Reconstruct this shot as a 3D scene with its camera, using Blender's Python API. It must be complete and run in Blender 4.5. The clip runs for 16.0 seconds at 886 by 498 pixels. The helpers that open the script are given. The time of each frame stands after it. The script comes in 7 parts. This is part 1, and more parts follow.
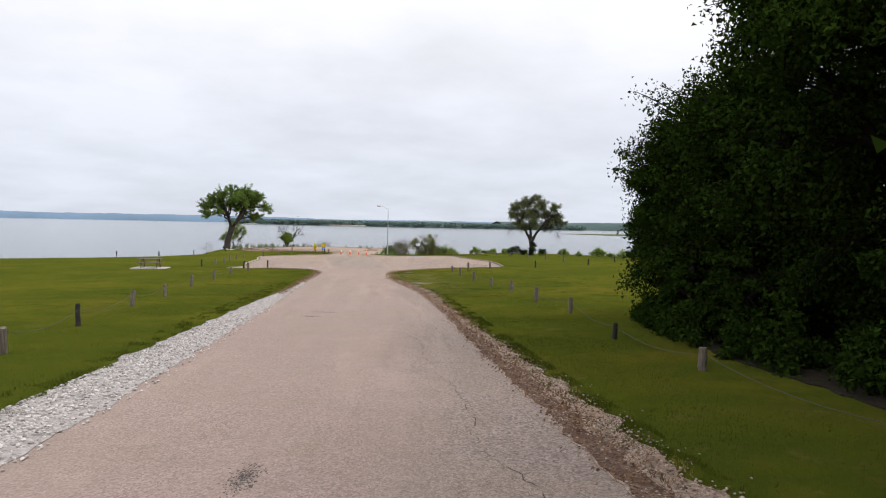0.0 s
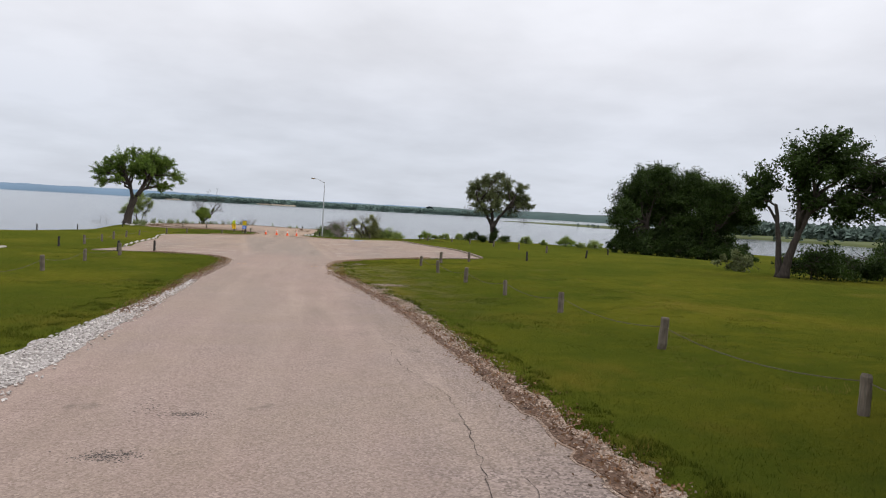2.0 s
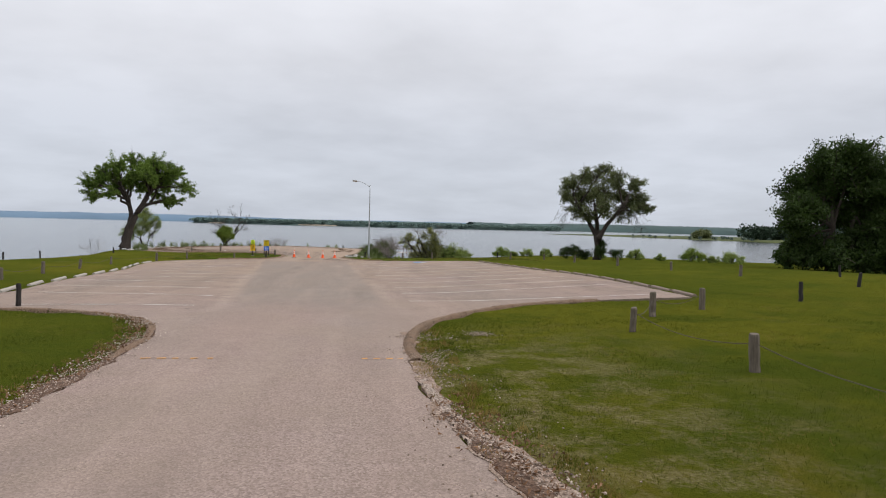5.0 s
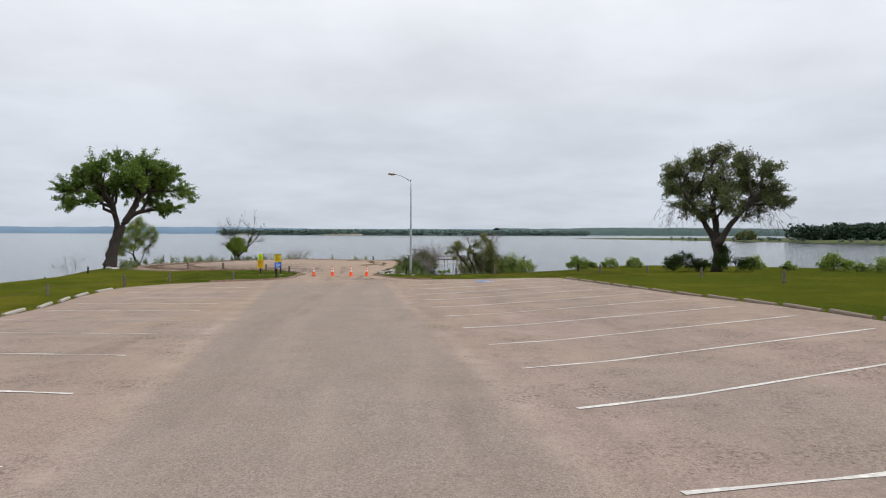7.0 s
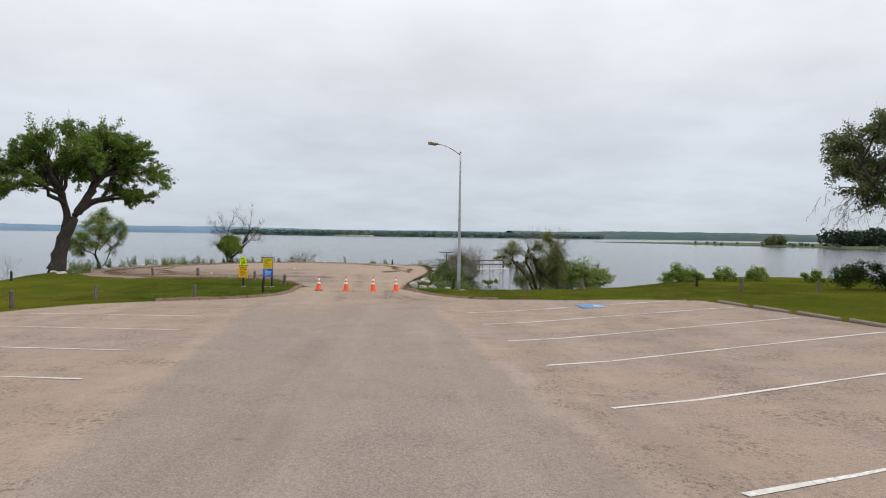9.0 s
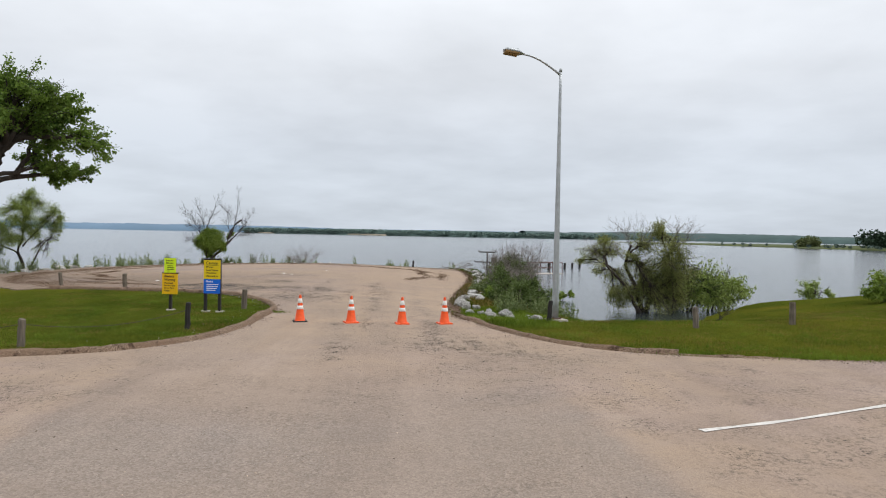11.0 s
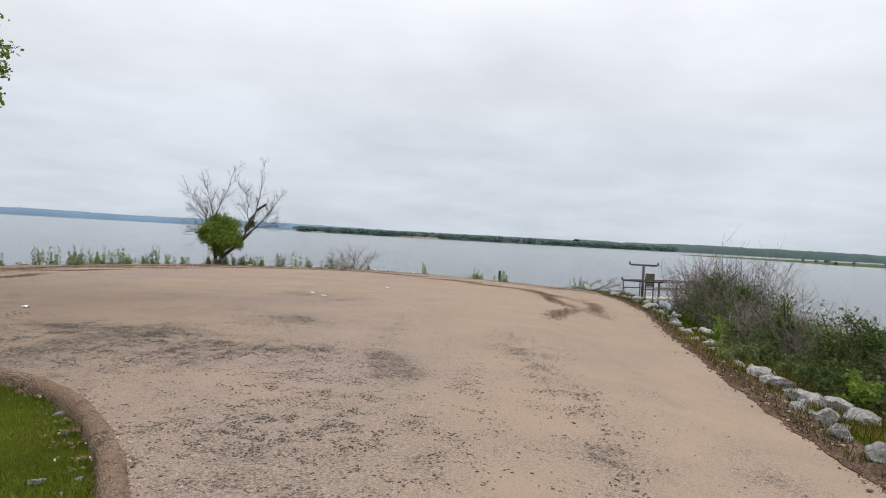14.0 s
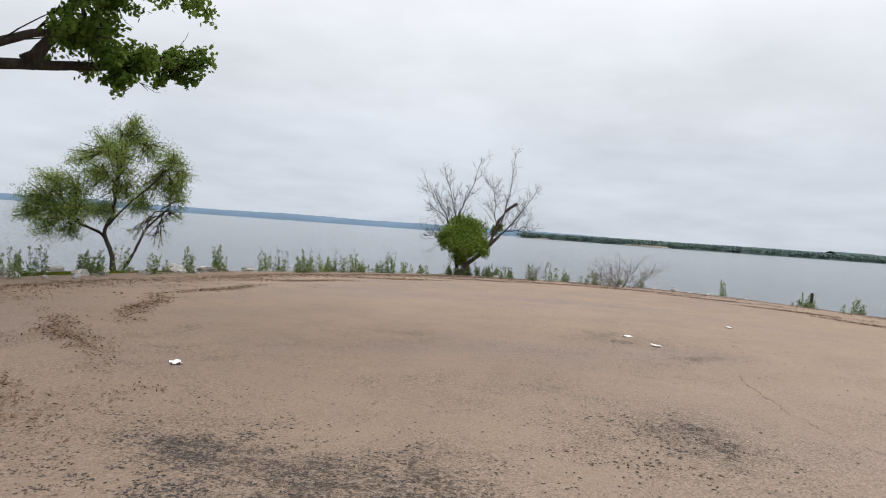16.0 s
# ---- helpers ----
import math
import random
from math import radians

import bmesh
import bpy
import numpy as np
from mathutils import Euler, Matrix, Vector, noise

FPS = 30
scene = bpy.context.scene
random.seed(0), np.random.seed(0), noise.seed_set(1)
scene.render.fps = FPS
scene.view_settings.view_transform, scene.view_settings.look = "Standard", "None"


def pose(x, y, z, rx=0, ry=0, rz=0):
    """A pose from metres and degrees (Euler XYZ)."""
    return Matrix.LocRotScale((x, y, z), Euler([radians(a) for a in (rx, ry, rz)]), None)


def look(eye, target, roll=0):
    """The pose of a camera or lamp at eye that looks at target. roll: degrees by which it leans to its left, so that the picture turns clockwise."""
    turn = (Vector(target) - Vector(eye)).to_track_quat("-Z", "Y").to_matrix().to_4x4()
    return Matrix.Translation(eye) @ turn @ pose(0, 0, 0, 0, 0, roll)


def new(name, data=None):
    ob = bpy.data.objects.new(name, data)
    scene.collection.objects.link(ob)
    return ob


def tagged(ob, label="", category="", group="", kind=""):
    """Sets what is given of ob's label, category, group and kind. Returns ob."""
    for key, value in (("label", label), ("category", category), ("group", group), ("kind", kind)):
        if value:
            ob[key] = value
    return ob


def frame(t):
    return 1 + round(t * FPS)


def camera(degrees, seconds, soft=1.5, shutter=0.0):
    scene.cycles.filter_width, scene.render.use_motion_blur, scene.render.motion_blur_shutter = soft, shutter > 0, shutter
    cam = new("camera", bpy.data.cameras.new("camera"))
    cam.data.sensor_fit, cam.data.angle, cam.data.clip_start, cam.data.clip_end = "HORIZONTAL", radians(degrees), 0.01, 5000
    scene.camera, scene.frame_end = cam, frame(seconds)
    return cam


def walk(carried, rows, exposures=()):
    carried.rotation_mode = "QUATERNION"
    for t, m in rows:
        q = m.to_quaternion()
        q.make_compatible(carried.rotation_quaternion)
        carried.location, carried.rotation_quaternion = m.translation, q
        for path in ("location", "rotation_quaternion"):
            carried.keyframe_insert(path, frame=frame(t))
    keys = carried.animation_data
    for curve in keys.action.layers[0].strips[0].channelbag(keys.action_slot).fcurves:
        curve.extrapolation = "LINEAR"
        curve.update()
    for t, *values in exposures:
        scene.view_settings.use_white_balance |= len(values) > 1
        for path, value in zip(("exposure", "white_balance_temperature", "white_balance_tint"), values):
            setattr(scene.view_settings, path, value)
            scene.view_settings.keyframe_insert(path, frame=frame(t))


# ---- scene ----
cam = camera(65.0, 16.0, soft=1.1)
PATH = [
    (0, (2.95, -3.812, 1.769), (3.103, -1.819, 1.701), 1.2),
    (0.5, (2.661, 0.203, 1.604), (2.875, 2.189, 1.524), 1.0),
    (1, (2.464, 4.337, 1.444), (2.732, 6.318, 1.366), 1.4),
    (1.5, (2.335, 8.52, 1.249), (2.646, 10.494, 1.157), 2.4),
    (2, (2.232, 12.765, 1.093), (2.584, 14.731, 0.988), 3.2),
    (2.5, (2.164, 16.934, 0.941), (2.523, 18.898, 0.827), 3.4),
    (3, (2.054, 21.215, 0.766), (2.424, 23.178, 0.672), 3.5),
    (3.5, (2.042, 25.156, 0.659), (2.418, 27.12, 0.592), 3.1),
    (4, (2.049, 28.884, 0.532), (2.359, 30.858, 0.462), 2.1),
    (4.5, (1.974, 32.946, 0.392), (2.276, 34.922, 0.307), 1.6),
    (5, (1.824, 36.678, 0.281), (2.059, 38.663, 0.217), 1.4),
    (5.2, (1.781, 38.089, 0.245), (2.001, 40.076, 0.187), 1.3),
    (7.3, (0.582, 56.002, 0.121), (0.737, 57.995, 0.078), 0.3),
    (7.5, (0.444, 57.667, 0.105), (0.597, 59.661, 0.065), 1.1),
    (8, (0.056, 61.638, 0.019), (0.206, 63.632, -0.01), 0.8),
    (8.5, (-0.298, 65.484, -0.095), (-0.154, 67.478, -0.12), 0.9),
    (9, (-0.632, 69.831, -0.181), (-0.501, 71.826, -0.22), 0.8),
    (9.2, (-0.793, 71.514, -0.222), (-0.67, 73.51, -0.27), 1.0),
    (11.3, (-1.814, 88.612, -0.687), (-1.719, 90.609, -0.725), 1.1),
    (11.5, (-1.939, 90.1, -0.712), (-1.794, 92.094, -0.748), 1.3),
    (12, (-2.224, 93.762, -0.745), (-2.077, 95.756, -0.794), 1.6),
    (12.5, (-2.598, 96.926, -0.786), (-2.467, 98.922, -0.836), 1.6),
    (13, (-3.035, 100.044, -0.852), (-2.931, 102.041, -0.905), 1.7),
    (13.5, (-3.813, 103.228, -1.015), (-3.768, 105.227, -1.061), 2.3),
    (14, (-4.401, 105.995, -1.106), (-4.451, 107.994, -1.138), 3.2),
    (14.5, (-5.08, 108.342, -1.128), (-5.254, 110.334, -1.155), 4.2),
    (15, (-6.035, 110.541, -1.109), (-6.359, 112.514, -1.141), 4.9),
    (15.5, (-7.065, 112.616, -1.255), (-7.558, 114.554, -1.29), 5.0),
    (16, (-8.121, 114.289, -1.281), (-8.791, 116.173, -1.334), 4.1),
]
walk(cam, [(t, look(eye, target, roll)) for t, eye, target, roll in PATH],
     ((0, 0.22, 6500, 13), (1.5, 0.08, 6500, 13), (3.5, -0.07, 6480, 13), (5.2, -0.10, 6470, 12.5), (7.3, -0.03, 6420, 10.5), (9, -0.02, 6420, 10), (12.5, 0.04, 6430, 9.5), (16, 0.02, 6470, 10.5)))

# ---- world and sun ----
WATER = -4.0                       # level of the lake
SUN_EL, SUN_ROT = radians(58), radians(105)
world = bpy.data.worlds.new("world")
scene.world = world
world.use_nodes = True


def links(tree, *pairs):
    for a, b in pairs:
        tree.links.new(a, b)


def sky_world():
    t = world.node_tree
    t.nodes.clear()
    n = t.nodes.new
    out, bg = n("ShaderNodeOutputWorld"), n("ShaderNodeBackground")
    sky = n("ShaderNodeTexSky")
    sky.sky_type, sky.sun_disc, sky.sun_elevation, sky.sun_rotation = "NISHITA", False, SUN_EL, SUN_ROT
    dim = n("ShaderNodeVectorMath")
    dim.operation = "SCALE"
    dim.inputs["Scale"].default_value = 0.10
    co, sep = n("ShaderNodeTexCoord"), n("ShaderNodeSeparateXYZ")
    # overcast cover: brighter towards the zenith, as under a real cloud deck
    ramp = n("ShaderNodeValToRGB")
    e = ramp.color_ramp.elements
    e[0].position, e[0].color = 0.0, (0.60, 0.655, 0.73, 1)
    e[1].position, e[1].color = 1.0, (1.40, 1.43, 1.47, 1)
    for p, c in ((0.12, (0.67, 0.71, 0.77, 1)), (0.22, (0.775, 0.80, 0.84, 1)), (0.40, (1.0, 1.02, 1.05, 1))):
        k = e.new(p)
        k.color = c
    # soft cloud bands, flattened towards the horizon
    div = n("ShaderNodeMath")
    div.operation = "ADD"
    div.inputs[1].default_value = 0.18
    proj = n("ShaderNodeVectorMath")
    proj.operation = "DIVIDE"
    comb = n("ShaderNodeCombineXYZ")
    noise1, noise2 = n("ShaderNodeTexNoise"), n("ShaderNodeTexNoise")
    noise1.inputs["Scale"].default_value, noise1.inputs["Detail"].default_value = 0.9, 5
    noise2.inputs["Scale"].default_value, noise2.inputs["Detail"].default_value = 3.2, 6
    mixn = n("ShaderNodeMath")
    mixn.operation = "MULTIPLY_ADD"
    mixn.inputs[1].default_value = 0.45
    var = n("ShaderNodeMapRange")
    var.inputs["From Min"].default_value, var.inputs["From Max"].default_value = 0.48, 0.92
    var.inputs["To Min"].default_value, var.inputs["To Max"].default_value = 0.90, 1.12
    scaled = n("ShaderNodeVectorMath")
    scaled.operation = "SCALE"
    mix = n("ShaderNodeMix")
    mix.data_type = "RGBA"
    mix.inputs["Factor"].default_value = 0.93
    links(t, (co.outputs["Generated"], sep.inputs[0]), (sep.outputs["Z"], ramp.inputs["Fac"]),
          (sep.outputs["Z"], div.inputs[0]),
          (div.outputs[0], comb.inputs[0]), (div.outputs[0], comb.inputs[1]), (div.outputs[0], comb.inputs[2]),
          (co.outputs["Generated"], proj.inputs[0]), (comb.outputs[0], proj.inputs[1]),
          (proj.outputs[0], noise1.inputs["Vector"]), (proj.outputs[0], noise2.inputs["Vector"]),
          (noise2.outputs["Fac"], mixn.inputs[0]), (noise1.outputs["Fac"], mixn.inputs[2]), (mixn.outputs[0], var.inputs["Value"]),
          (ramp.outputs["Color"], scaled.inputs[0]), (var.outputs[0], scaled.inputs["Scale"]),
          (sky.outputs[0], dim.inputs[0]), (dim.outputs[0], mix.inputs["A"]), (scaled.outputs[0], mix.inputs["B"]),
          (mix.outputs["Result"], bg.inputs["Color"]), (bg.outputs[0], out.inputs["Surface"]))


sky_world()
sun_data = bpy.data.lights.new("sun", "SUN")
sun_data.energy, sun_data.angle, sun_data.color = 1.6, radians(20), (1.0, 0.97, 0.935)
sun = new("sun", sun_data)
sun.matrix_world = look((30, -8, 50), (0, 0, 0))

# ---- materials ----


class Mat:
    """A small node-material writer: object-space noise layers over a principled surface."""

    def __init__(self, name, rough=0.8, metal=0.0, spec=0.3):
        self.m = bpy.data.materials.new(name)
        self.m.use_nodes = True
        self.t = self.m.node_tree
        self.b = self.t.nodes["Principled BSDF"]
        self.b.inputs["Roughness"].default_value = rough
        self.b.inputs["Metallic"].default_value = metal
        self.b.inputs["Specular IOR Level"].default_value = spec
        self.co = self.t.nodes.new("ShaderNodeTexCoord").outputs["Object"]

    def node(self, kind, **inputs):
        n = self.t.nodes.new(kind)
        for k, v in inputs.items():
            n.inputs[k.replace("_", " ")].default_value = v
        return n

    def link(self, a, b):
        self.t.links.new(a, b)

    def noise(self, scale, detail=4, rough=0.55, stretch=None, warp=0.0):
        n = self.node("ShaderNodeTexNoise", Scale=scale, Detail=detail, Roughness=rough, Distortion=warp)
        src = self.co
        if stretch:
            mp = self.t.nodes.new("ShaderNodeMapping")
            mp.inputs["Scale"].default_value = stretch
            self.link(self.co, mp.inputs["Vector"])
            src = mp.outputs[0]
        self.link(src, n.inputs["Vector"])
        return n.outputs["Fac"]

    def ramp(self, fac, lo, hi, a=(0, 0, 0), b=(1, 1, 1)):
        r = self.t.nodes.new("ShaderNodeValToRGB")
        e = r.color_ramp.elements
        e[0].position, e[0].color = lo, (*a, 1)
        e[1].position, e[1].color = hi, (*b, 1)
        self.link(fac, r.inputs["Fac"])
        return r.outputs["Color"]

    def mix(self, fac, a, b, mode="MIX"):
        n = self.t.nodes.new("ShaderNodeMix")
        n.data_type, n.blend_type = "RGBA", mode
        for v, k in ((fac, "Factor"), (a, "A"), (b, "B")):
            if isinstance(v, (int, float)):
                n.inputs[k].default_value = v
            elif isinstance(v, tuple):
                n.inputs[k].default_value = (*v, 1)
            else:
                self.link(v, n.inputs[k])
        return n.outputs["Result"]

    def color(self, c):
        if isinstance(c, tuple):
            self.b.inputs["Base Color"].default_value = (*c, 1)
        else:
            self.link(c, self.b.inputs["Base Color"])
        return self

    def bump(self, fac, strength=0.4, dist=0.02):
        n = self.node("ShaderNodeBump", Strength=strength, Distance=dist)
        self.link(fac, n.inputs["Height"])
        self.link(n.outputs[0], self.b.inputs["Normal"])
        return self

    def island(self):
        return self.t.nodes.new("ShaderNodeNewGeometry").outputs["Random Per Island"]

    def random(self):
        return self.t.nodes.new("ShaderNodeObjectInfo").outputs["Random"]


def plain(name, col, rough=0.7, metal=0.0, var=0.25, scale=12.0, bump=0.2, dist=0.01, stretch=None, spec=0.3):
    m = Mat(name, rough, metal, spec)
    n = m.noise(scale, 5, stretch=stretch)
    big = m.noise(scale * 0.13, 3)
    dark = tuple(c * (1 - var) for c in col)
    light = tuple(min(1, c * (1 + var)) for c in col)
    c = m.mix(m.ramp(n, 0.3, 0.7), dark, light)
    c = m.mix(m.ramp(big, 0.35, 0.75), c, tuple(v * (1 - 0.6 * var) for v in col))
    m.color(c)
    if bump:
        m.bump(n, bump, dist)
    return m.m


def leaf_material(name, a, b, trans=0.35, spec=0.2):
    m = Mat(name, 0.6, 0, spec)
    c = m.mix(m.island(), a, b)
    big = m.ramp(m.noise(0.55, 3), 0.35, 0.7)
    c = m.mix(big, c, tuple(v * 1.25 for v in b))
    m.color(c)
    tr = m.node("ShaderNodeBsdfTranslucent")
    m.link(c, tr.inputs["Color"])
    mx = m.node("ShaderNodeMixShader", Fac=trans)
    m.link(m.b.outputs[0], mx.inputs[1])
    m.link(tr.outputs[0], mx.inputs[2])
    m.link(mx.outputs[0], m.t.nodes["Material Output"].inputs["Surface"])
    return m.m


def grass_ground():
    m = Mat("mown_grass", 1.0, 0, 0.0)
    m.b.inputs["Sheen Weight"].default_value = 0.19
    m.b.inputs["Sheen Roughness"].default_value = 0.45
    m.b.inputs["Sheen Tint"].default_value = (0.68, 0.70, 0.12, 1)
    fine = m.noise(48, 6, 0.75)
    mid = m.noise(1.1, 5, 0.65)
    big = m.noise(0.10, 4, 0.6)
    c = m.mix(m.ramp(fine, 0.3, 0.72), (0.008, 0.015, 0.0015), (0.036, 0.050, 0.004))
    c = m.mix(m.ramp(mid, 0.46, 0.75, (0, 0, 0), (0.5, 0.5, 0.5)), c, (0.046, 0.050, 0.004))
    c = m.mix(m.ramp(big, 0.44, 0.60, (0, 0, 0), (0.65, 0.65, 0.65)), c, (0.072, 0.066, 0.006))
    c = m.mix(m.ramp(m.noise(0.33, 6, 0.7, warp=0.3), 0.48, 0.60, (0, 0, 0), (0.75, 0.75, 0.75)), c, (0.011, 0.025, 0.002))
    c = m.mix(m.ramp(m.noise(2.0, 7, 0.75, warp=0.3), 0.50, 0.62, (0, 0, 0), (0.6, 0.6, 0.6)), c, (0.010, 0.020, 0.002))
    c = m.mix(m.ramp(m.noise(0.9, 7, 0.75, stretch=(0.5, 1.5, 1)), 0.54, 0.70, (0, 0, 0), (0.65, 0.65, 0.65)), c, (0.046, 0.048, 0.004))
    dirt = m.ramp(m.noise(0.5, 7, 0.75), 0.58, 0.70, (0, 0, 0), (0.5, 0.5, 0.5))
    c = m.mix(dirt, c, (0.105, 0.082, 0.026))
    c = m.mix(m.ramp(m.noise(2.6, 7, 0.8), 0.62, 0.68, (0, 0, 0), (0.45, 0.45, 0.45)), c, (0.12, 0.105, 0.032))
    # thin, trodden turf with gravel showing beside the road
    sep = m.t.nodes.new("ShaderNodeSeparateXYZ")
    m.link(m.co, sep.inputs[0])
    worn = None
    for k, a, b in (("X", 8.5, 4.4), ("X", 1.0, 2.6), ("Y", 31.0, 37.0), ("Y", 54.0, 49.0)):
        r = m.node("ShaderNodeMapRange", From_Min=a, From_Max=b)
        m.link(sep.outputs[k], r.inputs["Value"])
        worn = r.outputs[0] if worn is None else m.mix(1.0, worn, r.outputs[0], "MULTIPLY")
    thin = m.mix(1.0, worn, m.ramp(m.noise(0.95, 8, 0.8), 0.46, 0.58), "MULTIPLY")
    c = m.mix(m.mix(1.0, thin, (0.75, 0.75, 0.75), "MULTIPLY"), c, m.mix(m.ramp(m.noise(16, 5, 0.75), 0.40, 0.62), (0.050, 0.038, 0.014), (0.21, 0.165, 0.105)))
    c = m.mix(m.ramp(m.noise(0.22, 5, 0.7, stretch=(1.0, 0.6, 1)), 0.56, 0.70, (0, 0, 0), (0.6, 0.6, 0.6)), c, (0.088, 0.062, 0.010))
    m.color(c)
    return m.bump(m.mix(0.5, fine, mid), 0.8, 0.05).m


def asphalt():
    m = Mat("worn_chipseal", 0.95, 0, 0.06)

    def vor(scale, out):
        n = m.node("ShaderNodeTexVoronoi", Scale=scale)
        m.link(m.co, n.inputs["Vector"])
        return n.outputs[out]

    sep = m.t.nodes.new("ShaderNodeSeparateXYZ")
    m.link(m.co, sep.inputs[0])
    X, Y = sep.outputs["X"], sep.outputs["Y"]

    def rng(src, a, b, lo=0.0, hi=1.0):
        n = m.node("ShaderNodeMapRange", From_Min=a, From_Max=b, To_Min=lo, To_Max=hi)
        m.link(src, n.inputs["Value"])
        return n.outputs[0]

    def math(op, a, b):
        n = m.t.nodes.new("ShaderNodeMath")
        n.operation = op
        for v, k in ((a, 0), (b, 1)):
            if isinstance(v, (int, float)):
                n.inputs[k].default_value = v
            else:
                m.link(v, n.inputs[k])
        return n.outputs[0]

    grain = m.noise(75, 5, 0.75)
    mid = m.noise(0.9, 6, 0.7)
    stone = vor(46.0, "Color")
    speck = m.ramp(stone, 0.05, 0.95)
    pink = m.mix(speck, (0.172, 0.126, 0.110), (0.375, 0.288, 0.255))
    grey = m.mix(speck, (0.165, 0.138, 0.118), (0.300, 0.256, 0.222))
    tan = m.mix(m.ramp(grain, 0.3, 0.7), (0.235, 0.173, 0.126), (0.405, 0.306, 0.224))
    # the driven lane is greyer, the bays dustier
    beyond = math("MAXIMUM", math("SUBTRACT", X, math("ADD", math("MULTIPLY", math("SUBTRACT", Y, 68.0), -0.05), 2.3)),
                  math("SUBTRACT", math("ADD", math("MULTIPLY", math("SUBTRACT", Y, 69.7), -0.11), -3.45), X))
    beyond = math("ADD", beyond, math("MULTIPLY", math("SUBTRACT", m.noise(1.6, 5, 0.7), 0.5), 0.5))
    stretch_y = math("MULTIPLY", rng(Y, 55, 61), rng(Y, 94, 101, 1.0, 0.0))
    lane = math("MULTIPLY", rng(beyond, -0.35, 0.05, 1.0, 0.0), stretch_y)
    c = m.mix(m.ramp(m.noise(0.10, 5, 0.6, stretch=(2.2, 0.5, 1)), 0.42, 0.66, (0, 0, 0), (0.7, 0.7, 0.7)), pink, grey)
    c = m.mix(math("MULTIPLY", lane, 0.9), c, grey)
    seam = math("MULTIPLY", math("MULTIPLY", rng(math("ABSOLUTE", math("SUBTRACT", beyond, 0.12), 0.0), 0.05, 0.32, 0.75, 0.0), stretch_y), m.ramp(m.noise(0.9, 4), 0.35, 0.55))
    c = m.mix(seam, c, (0.385, 0.315, 0.262))
    # the right side of the road has lost its fine cover
    coarse = math("MULTIPLY", rng(math("ADD", X, math("MULTIPLY", mid, 1.5)), 3.5, 4.7, 0.0, 0.85), rng(Y, 46, 50, 1.0, 0.0))
    c = m.mix(coarse, c, m.mix(m.ramp(vor(38.0, "Color"), 0.15, 0.85), (0.080, 0.066, 0.060), (0.350, 0.285, 0.258)))
    # washed-in sand grows towards the ramp
    patch = m.ramp(m.noise(0.20, 6, 0.62, warp=0.5), 0.32, 0.58)
    dust = math("MULTIPLY", rng(Y, 48, 100, 0.15, 1.0), math("SUBTRACT", 1.0, math("MULTIPLY", lane, 0.75)))
    c = m.mix(m.mix(1.0, dust, patch, "MULTIPLY"), c, tan)
    sand = math("MULTIPLY", math("MULTIPLY", rng(math("ADD", X, math("MULTIPLY", mid, 3.0)), -4.6, -2.4), rng(Y, 98, 107)), 0.75)
    c = m.mix(sand, c, tan)
    # faint lengthwise smears of wheels
    lengthwise = rng(Y, 100, 108, 1.0, 0.4)
    smear = m.ramp(m.noise(0.5, 4, 0.6, stretch=(1.8, 0.16, 1), warp=0.2), 0.48, 0.68, (0, 0, 0), (0.30, 0.30, 0.30))
    c = m.mix(m.mix(1.0, smear, lengthwise, "MULTIPLY"), c, (0.395, 0.310, 0.255))
    dull = m.ramp(m.noise(0.42, 4, 0.6, stretch=(1.5, 0.2, 1)), 0.54, 0.72, (0, 0, 0), (0.45, 0.45, 0.45))
    c = m.mix(m.mix(1.0, dull, lengthwise, "MULTIPLY"), c, (0.165, 0.130, 0.108))
    c = m.mix(m.ramp(mid, 0.45, 0.8, (0, 0, 0), (0.35, 0.35, 0.35)), c, (0.190, 0.146, 0.120))
    # old aggregate laid bare west of the sand, in drifts, with scabs of dark binder
    far = math("MULTIPLY", rng(Y, 98, 107), rng(Y, 124, 133, 1.0, 0.0))
    west = math("MULTIPLY", rng(math("ADD", X, math("MULTIPLY", mid, 3.0)), -4.6, -2.6, 1.0, 0.0), far)
    spot = 0.0
    for cx, cy, rx, ry in ((-5.6, 112.6, 1.6, 1.5), (-8.6, 117.2, 2.6, 1.0), (-11.9, 118.7, 1.4, 0.9), (-9.6, 118.2, 1.5, 1.3), (-8.1, 121.3, 1.5, 1.3), (-8.6, 127.9, 1.8, 1.6), (-12.6, 116.8, 1.6, 0.7), (-0.6, 101.2, 1.8, 1.7), (1.2, 99.4, 1.8, 1.2), (-10.2, 116.0, 2.2, 1.8), (-7.6, 117.2, 1.6, 0.9)):
        d = math("ADD", math("POWER", math("MULTIPLY", math("SUBTRACT", X, cx), 1 / rx), 2.0), math("POWER", math("MULTIPLY", math("SUBTRACT", Y, cy), 1 / ry), 2.0))
        spot = math("MAXIMUM", spot, rng(d, 0.0, 1.6, 1.0, 0.0))
    for slope, x0 in ((-0.065, -2.5), (-0.14, -3.9), (-0.03, -1.1)):
        off = math("ABSOLUTE", math("SUBTRACT", X, math("ADD", math("MULTIPLY", math("SUBTRACT", Y, 107.0), slope), x0)), 0.0)
        along = math("MULTIPLY", rng(m.noise(0.5, 3), 0.36, 0.52), math("MULTIPLY", rng(Y, 99, 104), rng(Y, 117, 124, 1.0, 0.0)))
        spot = math("MAXIMUM", spot, math("MULTIPLY", rng(off, 0.05, 0.65, 1.9, 0.0), along))
    drift = m.noise(0.5, 7, 0.72, warp=0.5)
